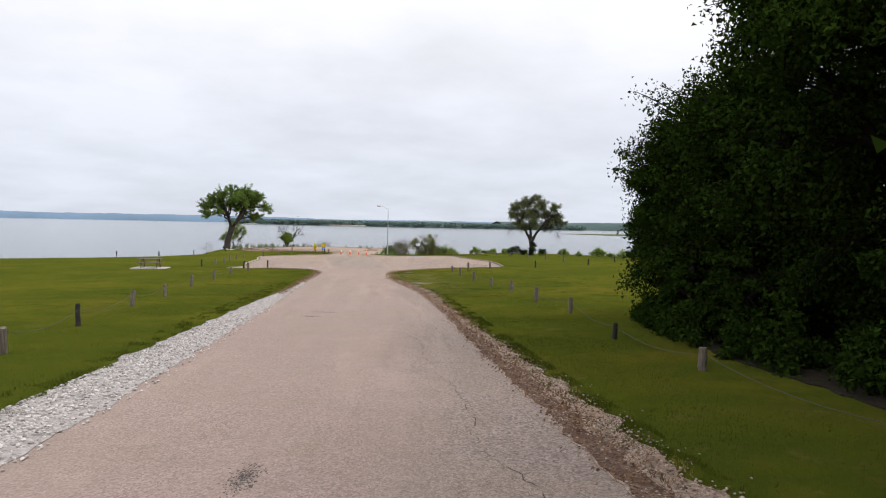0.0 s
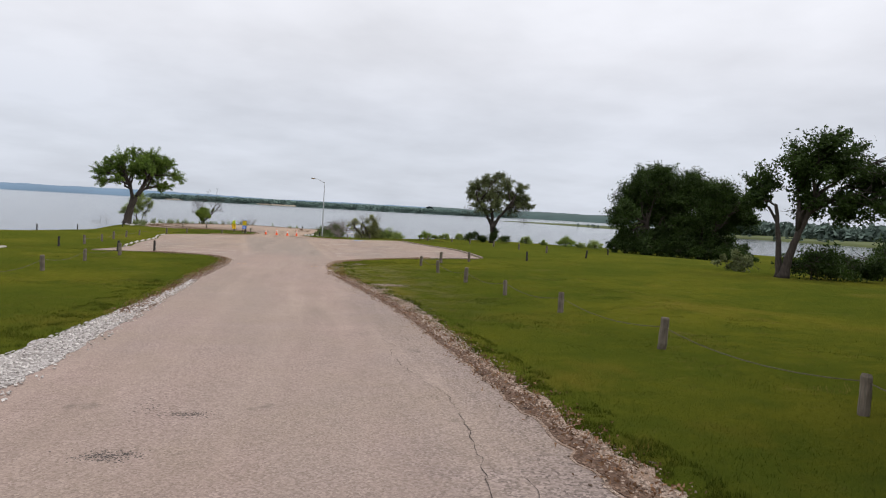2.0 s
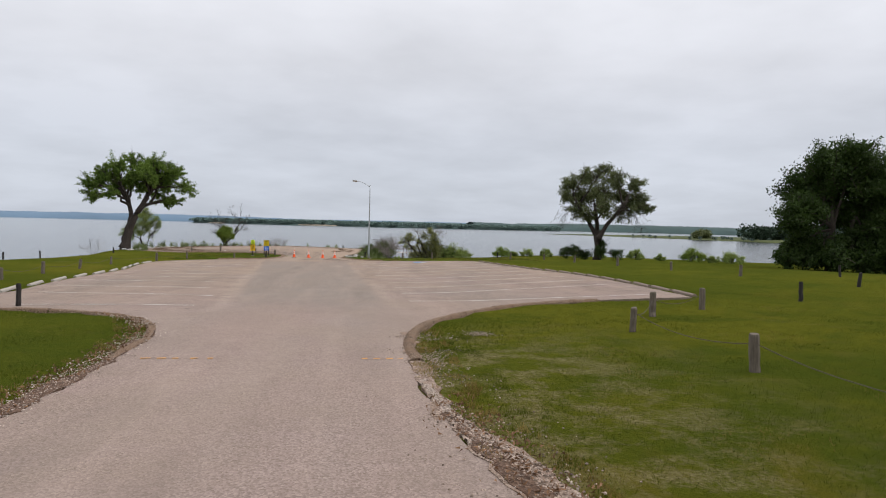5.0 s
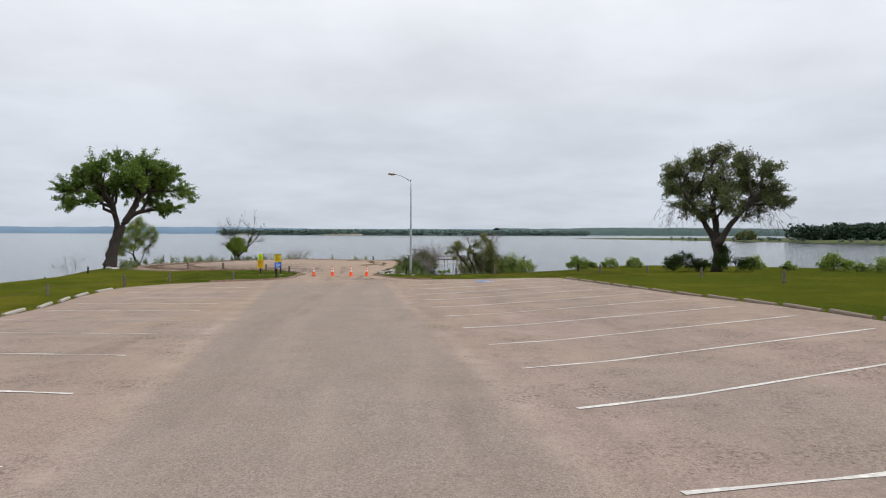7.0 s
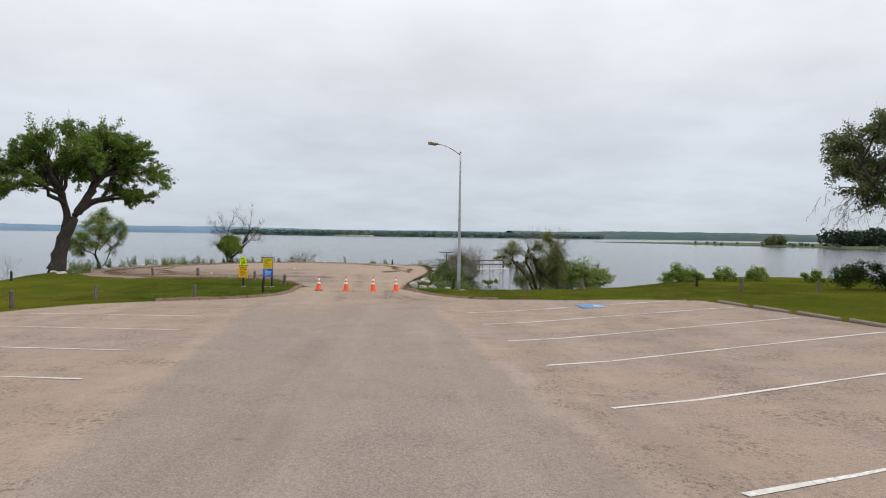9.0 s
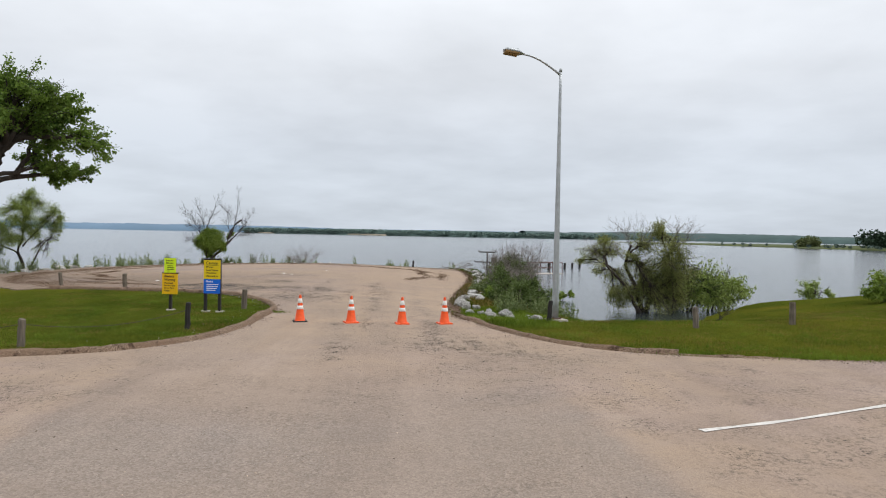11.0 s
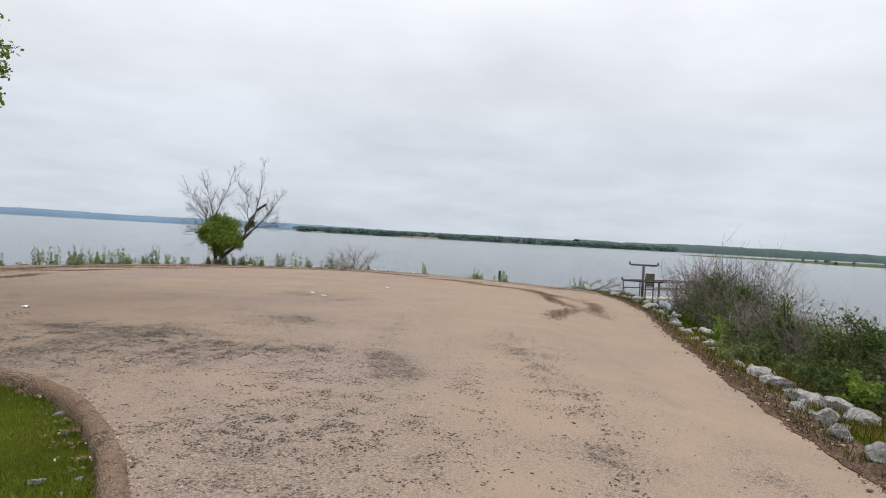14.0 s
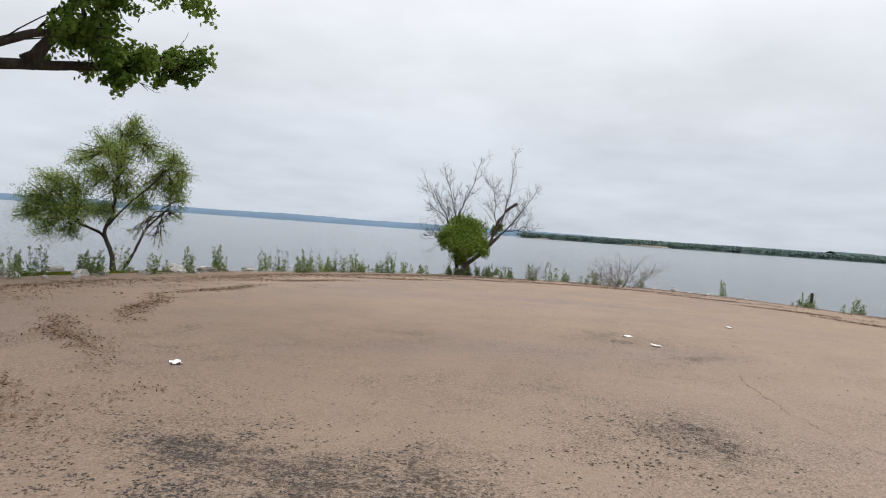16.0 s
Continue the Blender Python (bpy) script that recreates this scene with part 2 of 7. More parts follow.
    bare = math("ADD", math("MULTIPLY", math("SUBTRACT", drift, 0.5), 0.85), math("ADD", math("MULTIPLY", spot, 0.105), math("SUBTRACT", math("MULTIPLY", west, 0.125), 0.20)))
    bare = math("MINIMUM", bare, 0.075)
    agg = m.mix(m.ramp(vor(56.0, "Color"), 0.1, 0.9), (0.115, 0.088, 0.070), (0.380, 0.300, 0.238))
    c = m.mix(rng(bare, -0.26, 0.02, 0.0, 0.72), c, agg)
    # loosened single chips, then joined scabs of old binder, then the grey film round them
    c = m.mix(rng(math("ADD", m.noise(31, 4, 0.7), math("MULTIPLY", bare, 0.75)), 0.578, 0.612, 0.0, 0.80), c, (0.075, 0.058, 0.047))
    c = m.mix(rng(math("ADD", m.noise(3.1, 9, 0.82, warp=0.4), math("MULTIPLY", bare, 1.25)), 0.50, 0.76, 0.0, 0.34), c, (0.150, 0.124, 0.105))
    c = m.mix(rng(math("ADD", m.noise(9.5, 10, 0.88, warp=0.6), math("MULTIPLY", bare, 1.5)), 0.622, 0.652, 0.0, 0.75), c, (0.046, 0.038, 0.033))
    brown = math("MULTIPLY", math("MULTIPLY", rng(X, -6.5, -13.0), far), 0.42)
    c = m.mix(brown, c, (0.50, 0.46, 0.42), "MULTIPLY")
    # sparse flaking over the bays
    bays = math("MULTIPLY", rng(Y, 54, 62), rng(Y, 96, 102, 1.0, 0.0))
    flake = m.mix(1.0, m.ramp(m.noise(0.7, 7, 0.75, stretch=(0.9, 1.0, 1)), 0.44, 0.62), m.ramp(m.noise(15, 8, 0.85, stretch=(1.0, 0.8, 1)), 0.50, 0.57), "MULTIPLY")
    c = m.mix(m.mix(1.0, math("ADD", math("MULTIPLY", math("MULTIPLY", bays, math("SUBTRACT", 1.0, math("MULTIPLY", lane, 0.65))), 0.85), 0.08), flake, "MULTIPLY"), c, (0.076, 0.062, 0.053))
    # oil drips and scuffs on the road
    c = m.mix(m.ramp(m.noise(0.85, 4, 0.6), 0.70, 0.76, (0, 0, 0), (0.5, 0.5, 0.5)), c, (0.075, 0.062, 0.056))
    m.color(c)
    return m.bump(m.mix(0.5, vor(46.0, "Distance"), grain), 0.8, 0.012).m


def water_material():
    m = Mat("lake_water", 0.10, 0, 0.5)
    m.b.inputs["IOR"].default_value = 1.33
    tone = m.noise(0.02, 4, 0.6, stretch=(1, 0.35, 1))
    m.color(m.mix(m.ramp(tone, 0.35, 0.7), (0.024, 0.030, 0.031), (0.036, 0.046, 0.050)))
    w1 = m.noise(2.6, 4, 0.6, stretch=(0.5, 1.6, 1))
    w2 = m.noise(0.28, 3, 0.55, stretch=(0.5, 1.4, 1))
    return m.bump(m.mix(0.5, w1, w2), 0.20, 0.28).m


GRASS, ASPHALT, LAKE = grass_ground(), asphalt(), water_material()


def rubble(name, dark, mid_, light, scale):
    m = Mat(name, 0.95, 0, 0.15)
    v = m.node("ShaderNodeTexVoronoi", Scale=scale)
    m.link(m.co, v.inputs["Vector"])
    c = m.mix(m.ramp(v.outputs["Color"], 0.1, 0.9), dark, light)
    c = m.mix(m.ramp(m.noise(1.6, 6, 0.75), 0.40, 0.62), c, mid_)
    c = m.mix(m.ramp(m.noise(4.0, 6, 0.75), 0.55, 0.65), c, dark)
    m.color(c)
    return m.bump(v.outputs["Distance"], 1.0, 0.03).m


GRAVEL = rubble("pale_gravel", (0.15, 0.132, 0.120), (0.34, 0.31, 0.29), (0.58, 0.545, 0.52), 26.0)
VERGE = rubble("brown_verge_debris", (0.10, 0.066, 0.047), (0.28, 0.195, 0.142), (0.52, 0.41, 0.335), 38.0)
RIM = rubble("sandy_rim", (0.11, 0.078, 0.055), (0.26, 0.19, 0.14), (0.36, 0.28, 0.22), 30.0)
SOIL = rubble("dark_soil_debris", (0.040, 0.023, 0.016), (0.105, 0.062, 0.042), (0.26, 0.17, 0.12), 34.0)
# near-black soil colour that paints the grove's shade onto the ground
GROVESHADE = rubble("grove_shade_soil", (0.010, 0.008, 0.005), (0.022, 0.017, 0.010), (0.050, 0.040, 0.025), 30.0)
KERB = rubble("worn_kerb", (0.080, 0.051, 0.034), (0.240, 0.158, 0.106), (0.41, 0.30, 0.215), 55.0)
CONCRETE = plain("weathered_concrete", (0.40, 0.36, 0.31), 0.9, 0, 0.25, 20, 0.4, 0.01)
PAINT = plain("worn_white_paint", (0.56, 0.53, 0.49), 0.85, 0, 0.30, 14)
BLUEPAINT = plain("worn_blue_paint", (0.10, 0.22, 0.42), 0.85, 0, 0.35, 6)
ORANGEPAINT = plain("worn_orange_paint", (0.60, 0.30, 0.08), 0.85, 0, 0.3, 8)
WOOD = plain("grey_weathered_wood", (0.150, 0.124, 0.096), 0.95, 0, 0.45, 30, 0.7, 0.01, (1, 1, 0.12))
DARKWOOD = plain("dark_stained_wood", (0.028, 0.024, 0.022), 0.8, 0, 0.35, 30, 0.4, 0.01, (1, 1, 0.12))
CABLE = plain("rusty_cable", (0.09, 0.07, 0.055), 0.7, 0.3, 0.3, 30, 0)
STEEL = plain("galvanised_steel", (0.42, 0.44, 0.45), 0.5, 0.55, 0.18, 9, 0.05)
PIPE = plain("dark_grey_pipe", (0.085, 0.080, 0.080), 0.6, 0.3, 0.35, 20, 0.2)
RUST = plain("rusty_pipe", (0.13, 0.075, 0.055), 0.75, 0.2, 0.4, 25, 0.3)


def limestone():
    m = Mat("pale_limestone", 0.95, 0, 0.15)
    lump = m.noise(3.2, 7, 0.7)
    c = m.mix(m.ramp(lump, 0.32, 0.62), (0.27, 0.25, 0.225), (0.70, 0.685, 0.65))
    c = m.mix(m.ramp(m.noise(9, 5, 0.75), 0.56, 0.64, (0, 0, 0), (0.8, 0.8, 0.8)), c, (0.15, 0.135, 0.115))
    c = m.mix(m.ramp(m.noise(1.1, 4), 0.52, 0.68, (0, 0, 0), (0.5, 0.5, 0.5)), c, (0.25, 0.215, 0.165))
    return m.color(c).bump(m.mix(0.5, lump, m.noise(14, 5, 0.7)), 1.0, 0.12).m


ROCK = limestone()
BARK = plain("dark_bark", (0.056, 0.045, 0.037), 0.95, 0, 0.45, 14, 0.8, 0.04, (1, 1, 0.25))
# darker copy of the bark, with the grove's shade in its colour
SHADEBARK = plain("shaded_grove_bark", (0.012, 0.010, 0.008), 0.95, 0, 0.4, 14, 0.6, 0.04, (1, 1, 0.25), 0.05)
TWIG = plain("grey_twigs", (0.185, 0.158, 0.140), 0.95, 0, 0.35, 8, 0)
LITTER = plain("red_brown_leaf_litter", (0.21, 0.115, 0.062), 0.95, 0, 0.6, 9, 0)
DRIFT = plain("brown_drift_litter", (0.150, 0.094, 0.058), 0.95, 0, 0.5, 20, 0)
LEAF_OAK = leaf_material("oak_leaves", (0.008, 0.021, 0.004), (0.038, 0.066, 0.012))
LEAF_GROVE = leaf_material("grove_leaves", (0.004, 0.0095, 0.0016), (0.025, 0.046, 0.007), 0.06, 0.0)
LEAF_ELM = leaf_material("cottonwood_leaves", (0.030, 0.074, 0.010), (0.145, 0.215, 0.038), 0.42)
LEAF_GREY = leaf_material("dusty_green_leaves", (0.050, 0.068, 0.024), (0.140, 0.160, 0.066))
LEAF_WILLOW = leaf_material("willow_leaves", (0.095, 0.150, 0.030), (0.25, 0.31, 0.08))
LEAF_LIME = leaf_material("bright_shrub_leaves", (0.070, 0.125, 0.014), (0.185, 0.25, 0.040))
DRYBLADE = leaf_material("dry_grass_blades", (0.10, 0.066, 0.018), (0.25, 0.18, 0.055), 0.3, 0.05)
BLADE_ROUGH = leaf_material("rough_grass_blades", (0.030, 0.060, 0.005), (0.130, 0.158, 0.020), 0.35, 0.05)
BLADE_LAWN = leaf_material("lawn_grass_blades", (0.020, 0.040, 0.004), (0.088, 0.105, 0.012), 0.35, 0.03)
BLADE_LUSH = leaf_material("lush_grass_blades", (0.036, 0.080, 0.007), (0.150, 0.205, 0.026), 0.4, 0.05)
DRYBIT = plain("dry_leaf_bits", (0.42, 0.36, 0.27), 0.95, 0, 0.45, 6, 0)
LEAF_OLIVE = leaf_material("olive_willow_leaves", (0.070, 0.088, 0.022), (0.25, 0.265, 0.085), 0.45)
BLADE = leaf_material("grass_blades", (0.015, 0.028, 0.003), (0.062, 0.073, 0.008), 0.35, 0.03)
LEAF_BANK = leaf_material("bank_leaves", (0.026, 0.050, 0.010), (0.095, 0.130, 0.034))
WEED = leaf_material("shore_weeds", (0.065, 0.100, 0.028), (0.19, 0.23, 0.09))

# ---- mesh helpers ----


class Geo:
    """Collects triangles and quads, then makes one mesh of them."""

    def __init__(self):
        self.v, self.f, self.n = [], [], 0

    def add(self, verts, faces):
        verts = np.asarray(verts, float)
        self.v.append(verts)
        for f in faces:
            self.f.append(np.asarray(f, int).reshape(len(f), -1) + self.n) if len(f) else None
        self.n += len(verts)

    def mesh(self, name, mat, smooth=False):
        me = bpy.data.meshes.new(name)
        v = np.concatenate(self.v)
        loops = np.concatenate([f.ravel() for f in self.f])
        sizes = np.concatenate([np.full(len(f), f.shape[1]) for f in self.f])
        me.vertices.add(len(v))
        me.vertices.foreach_set("co", v.ravel())
        me.loops.add(len(loops))
        me.loops.foreach_set("vertex_index", loops)
        me.polygons.add(len(sizes))
        me.polygons.foreach_set("loop_start", np.concatenate([[0], np.cumsum(sizes)[:-1]]))
        me.polygons.foreach_set("use_smooth", np.full(len(sizes), smooth))
        me.update(calc_edges=True)
        me.validate()
        me.materials.append(mat)
        return me

    def tube(self, pts, radii, sides=6, cap=True):
        pts, radii = np.asarray(pts, float), np.asarray(radii, float)
        d = np.gradient(pts, axis=0)
        d /= np.linalg.norm(d, axis=1)[:, None] + 1e-9
        ref = np.where(np.abs(d[:, 2:3]) > 0.9, np.array([[1.0, 0, 0]]), np.array([[0, 0, 1.0]]))
        a = np.cross(d, ref)
        a /= np.linalg.norm(a, axis=1)[:, None] + 1e-9
        b = np.cross(d, a)
        ang = np.arange(sides) * 2 * np.pi / sides
        ring = pts[:, None] + radii[:, None, None] * (np.cos(ang)[None, :, None] * a[:, None] + np.sin(ang)[None, :, None] * b[:, None])
        k, n = len(pts), sides
        i, j = np.meshgrid(np.arange(k - 1), np.arange(n), indexing="ij")
        q = np.stack([i * n + j, i * n + (j + 1) % n, (i + 1) * n + (j + 1) % n, (i + 1) * n + j], -1).reshape(-1, 4)
        faces = [q]
        if cap:
            faces += [np.arange(n)[None, ::-1], np.arange((k - 1) * n, k * n)[None]]
        self.add(ring.reshape(-1, 3), faces)

    def box(self, c, s, turn=0.0, bevel=0.0):
        c, s = np.array(c, float), np.array(s, float) / 2
        o = np.array([[x, y, z] for z in (-1, 1) for x, y in ((-1, -1), (1, -1), (1, 1), (-1, 1))], float) * s
        if bevel:
            o[4:, :2] -= np.sign(o[4:, :2]) * bevel
        ca, sa = math.cos(turn), math.sin(turn)
        o[:, :2] = o[:, :2] @ np.array([[ca, sa], [-sa, ca]])
        self.add(o + c, [np.array([[3, 2, 1, 0], [4, 5, 6, 7], [0, 1, 5, 4], [1, 2, 6, 5], [2, 3, 7, 6], [3, 0, 4, 7]])])

    def leaves(self, pos, size, rng, slim=0.55, droop=0.0, broad=False):
        """One pointed leaf at each place; broad leaves are diamonds."""
        k = len(pos)
        a = rng.normal(size=(k, 3))
        a[:, 2] -= droop
        a /= np.linalg.norm(a, axis=1)[:, None]
        b = np.cross(a, rng.normal(size=(k, 3)))
        b /= np.linalg.norm(b, axis=1)[:, None] + 1e-9
        s = (size * rng.uniform(0.6, 1.35, k))[:, None]
        if broad:
            v = np.stack([pos - a * s, pos + b * s * slim, pos + a * s, pos - b * s * slim], 1)
        else:
            v = np.stack([pos - a * s - b * s * slim, pos - a * s + b * s * slim, pos + a * s], 1)
        self.add(v.reshape(-1, 3), [np.arange(v.shape[1] * k).reshape(k, -1)])


def part(name, data, parent, label=""):
    ob = new(name, data)
    ob.parent = parent
    return tagged(ob, label) if label else ob


def empty(name, at, label, category, group="", kind=""):
    ob = new(name)
    ob.location = at
    ob.empty_display_size = 0.2
    return tagged(ob, label, category, group, kind)


# ---- the lie of the land ----
PROFILE_Y = (-60, -4, 0.2, 8.5, 17, 25, 33, 38, 47, 56, 65.5, 71.5, 83, 88.6, 97, 104, 112, 120, 135, 150, 400)
PROFILE_Z = (1.7, -.45, -.62, -.97, -1.28, -1.56, -1.83, -1.97, -2.03, -2.13, -2.33, -2.47, -2.77, -2.88, -2.98, -3.03, -3.07, -3.1, -3.2, -3.4, -3.5)
SHORE = ((-400, -120), (-200, -40), (-95, 30), (-60, 58), (-42, 79), (-37, 86), (-31.5, 95), (-28.8, 104), (-28.2, 112), (-29.2, 120), (-29.8, 126),
         (-29.5, 134), (-26.5, 143), (-22, 151), (-12, 153.5), (-5, 151.5), (0, 146.5), (4.2, 142), (6.6, 139), (5.6, 132), (4.7, 124), (4.3, 116.5),
         (5.5, 113.3), (8, 112.8), (10.6, 114.8), (14, 119.5), (18, 124), (27, 126.5), (38, 124), (50, 121), (62, 124), (75, 126), (92, 118),
         (120, 105), (200, 80), (400, 20), (400, -300), (-400, -300))


def shore_distance(x, y):
    """Metres inland of the waterline; negative over the lake."""
    p = np.array(SHORE, float)
    q = np.roll(p, -1, 0)
    best = np.full(x.shape, 1e9)
    inside = np.zeros(x.shape, bool)
    for (ax, ay), (bx, by) in zip(p, q):
        ex, ey = bx - ax, by - ay
        t = np.clip(((x - ax) * ex + (y - ay) * ey) / (ex * ex + ey * ey), 0, 1)
        best = np.minimum(best, np.hypot(x - ax - t * ex, y - ay - t * ey))
        cross = ((ay > y) != (by > y)) & (x < (bx - ax) * (y - ay) / (by - ay + 1e-12) + ax)
        inside ^= cross
    return np.where(inside, best, -best)


def height(x, y):
    x, y = np.asarray(x, float), np.asarray(y, float)
    base = np.interp(y, PROFILE_Y, PROFILE_Z)
    off = x - np.interp(y, (-40, 0, 40, 60, 90, 150), (2, 1.5, 0.5, 0.5, -1.5, -5))
    rise = np.interp(off, (5, 13, 18, 26, 38, 52), (0, 0.28, 0.38, 0.58, 0.42, 0.0)) * np.interp(y, (0, 20, 85, 100, 112), (0.5, 0.9, 1, 0.85, 0.4))
    fall = -0.25 * np.clip((-off - 5) / 15, 0, 1)
    dip = 0.28 * np.clip((x + 3.2) / 3.2, 0, 1) ** 1.5 * np.interp(y, (105.5, 110, 126, 134), (0, 1, 1, 0)) * np.interp(x, (4, 9), (1, 0))
    land = base + rise + fall - dip
    d = shore_distance(x, y)
    width = np.where((x < -12) & (y < 122), 5.0, 3.6)
    cove = (x > 3.5) & (y > 99)
    s = np.clip(d / np.where(cove, 7.0, width), 0, 1)
    s = np.where(cove, s, 1 - (1 - s) ** 2)
    d = d + 0.25 * np.sin(x * 1.7 + np.sin(y * 1.1)) * (np.abs(d) < 6)
    return np.where(d > 0, WATER + (land - WATER) * s, WATER + np.maximum(0.16 * d, -4))


def at(x, y, dz=0.0):
    return Vector((x, y, float(height(np.array([x]), np.array([y]))[0]) + dz))


def spread(lo, hi, step, far, grow=1.35):
    """Grid lines: even between lo and hi, then ever wider out to far on both sides."""
    mid = np.arange(lo, hi + step / 2, step)
    out, s = [], step
    x = 0.0
    while x < far:
        s *= grow
        x += s
        out.append(x)
    return np.concatenate([lo - np.array(out[::-1]), mid, hi + np.array(out)])


def ground():
    xs, ys = spread(-46, 66, 0.7, 4600), spread(-14, 156, 0.7, 4600)
    X, Y = np.meshgrid(xs, ys)
    Z = height(X, Y)
    lump = np.array([noise.noise((a * 0.35, b * 0.35, 0)) for a, b in zip(X.ravel(), Y.ravel())]).reshape(X.shape)
    Z = Z + 0.025 * lump
    w, h = len(xs), len(ys)
    i, j = np.meshgrid(np.arange(h - 1), np.arange(w - 1), indexing="ij")
    q = np.stack([i * w + j, i * w + j + 1, (i + 1) * w + j + 1, (i + 1) * w + j], -1).reshape(-1, 4)
    # the paved area lies in a shallow tray, so that the sheet never shows through it
    g = Geo()
    pav = inside_polygon(X, Y, np.array(PAVED))
    Z = np.where(pav, Z - 0.10, Z)
    g.add(np.stack([X, Y, Z], -1).reshape(-1, 3), [q])
    return tagged(new("ground", g.mesh("ground", GRASS, True)), "mown green lawn sloping to the lake shore", "ground", kind="structure")


# ---- outlines of the paving ----
LEFT_EDGE = ((-1.1, -40), (-1.1, 6), (-1.3, 12), (-1.55, 18), (-1.85, 25), (-2.35, 40), (-2.2, 48.5), (-2.4, 51.5), (-3.2, 53.8), (-5, 55.4), (-7.6, 56.2), (-11, 56.8))
LEFT_LOT = ((-11, 56.8), (-10.3, 62), (-11.2, 68), (-12.7, 82), (-14.3, 91), (-14.3, 95.5), (-12.8, 97.8), (-10.5, 99), (-7, 100.3))
ISLAND = ((-7, 100.3), (-6.2, 101.6), (-5.8, 103.5), (-5.7, 106), (-5.75, 108), (-6.2, 109.7), (-7, 111.4), (-8.6, 113.5), (-10.7, 114.8), (-13, 115.5), (-17, 117))
TURNAROUND = ((-17, 117), (-21, 120.5), (-23.6, 126), (-24, 132), (-22.6, 140), (-19.2, 147), (-11, 149.6), (-5.5, 147), (-0.9, 142.5), (1.9, 137))
BANK = ((1.9, 137), (2.1, 130), (1.2, 123), (0.1, 115), (-0.2, 110.5), (-0.1, 107), (0.5, 104.2), (2.4, 100.9), (6.5, 99.1), (9, 98.7), (11.9, 97.5))
RIGHT_LOT = ((11.9, 97.5), (12.7, 90), (13.2, 83), (13.9, 76), (13.7, 66), (13.2, 59.4))
RIGHT_EDGE = ((13.2, 59.4), (9.6, 59), (6.5, 57.8), (4.2, 55), (3.1, 52.6), (2.75, 50.5), (2.75, 48.5), (2.75, 46.5), (2.98, 44.2), (3.35, 42), (3.8, 39.6), (4.1, 37.4), (4.36, 35), (4.62, 32), (4.82, 28), (5.05, 20), (5.1, 13), (5.3, 5), (5.45, -40))


def smooth_line(pts, step=0.35, jitter=0.0, seed=1):
    """An even, rounded line through the plan points."""
    p = np.array(pts, float)
    s = np.concatenate([[0], np.cumsum(np.hypot(*np.diff(p, axis=0).T))])
    m = np.gradient(p, s, axis=0)
    u = np.linspace(0, s[-1], max(3, int(s[-1] / step)))
    k = np.clip(np.searchsorted(s, u, "right") - 1, 0, len(s) - 2)
    h = (s[k + 1] - s[k])[:, None]
    t = (u - s[k])[:, None] / h
    out = (2 * t**3 - 3 * t**2 + 1) * p[k] + (t**3 - 2 * t**2 + t) * h * m[k] + (-2 * t**3 + 3 * t**2) * p[k + 1] + (t**3 - t**2) * h * m[k + 1]
    if jitter:
        rng = np.random.default_rng(seed)
        d = rng.normal(0, jitter, out.shape)
        d[0] = d[-1] = 0
        out = out + 0.5 * (d + np.roll(d, 1, 0))
    return out


def inside_polygon(x, y, p):
    inside = np.zeros(x.shape, bool)
    q = np.roll(p, -1, 0)
    for (ax, ay), (bx, by) in zip(p, q):
        if ay == by:
            continue
        inside ^= ((ay > y) != (by > y)) & (x < (bx - ax) * (y - ay) / (by - ay) + ax)
    return inside


EDGES = [smooth_line(e, 0.4, 0.035, i) for i, e in enumerate((LEFT_EDGE, LEFT_LOT, ISLAND, TURNAROUND, BANK, RIGHT_LOT, RIGHT_EDGE))]
for e in (EDGES[0], EDGES[6]):
    wander = np.array([noise.noise((p[0], p[1] * 0.9, 6)) + 0.6 * noise.noise((p[0], p[1] * 2.6, 3)) for p in e]) * 0.11
    e[1:-1, 0] += wander[1:-1]
PAVED = [tuple(p) for e in EDGES for p in e[:-1]]


def sheet(name, outline, mat, lift, step, kind_label, category, skirt=0.12):
    """A paved area cut to its outline, draped on the land, with a real edge."""
    from mathutils.geometry import delaunay_2d_cdt
    p = np.array(outline)
    lo, hi = p.min(0), p.max(0)
    gx, gy = np.meshgrid(np.arange(lo[0], hi[0], step), np.arange(lo[1], hi[1], step))
    keep = inside_polygon(gx, gy, p)
    inner = np.stack([gx[keep], gy[keep]], -1)
    k = len(p)
    verts = [Vector(v) for v in p] + [Vector(v) for v in inner]
    out = delaunay_2d_cdt(verts, [(i, (i + 1) % k) for i in range(k)], [], 1, 1e-5)
    v2 = np.array([tuple(v) for v in out[0]])
    faces = np.array(out[2])
    z = height(v2[:, 0], v2[:, 1]) + lift
    g = Geo()
    g.add(np.column_stack([v2, z]), [faces])
    top = np.column_stack([p, height(p[:, 0], p[:, 1]) + lift])
    low = top - [0, 0, skirt]
    i = np.arange(k)
    g.add(np.concatenate([top, low]), [np.stack([i, (i + 1) % k, (i + 1) % k + k, i + k], -1)])
    return tagged(new(name, g.mesh(name, mat, False)), kind_label, category, kind="structure")


ground()
sheet("road", PAVED, ASPHALT, 0.012, 1.1, "pinkish worn chipseal road, parking lot and turnaround", "road")

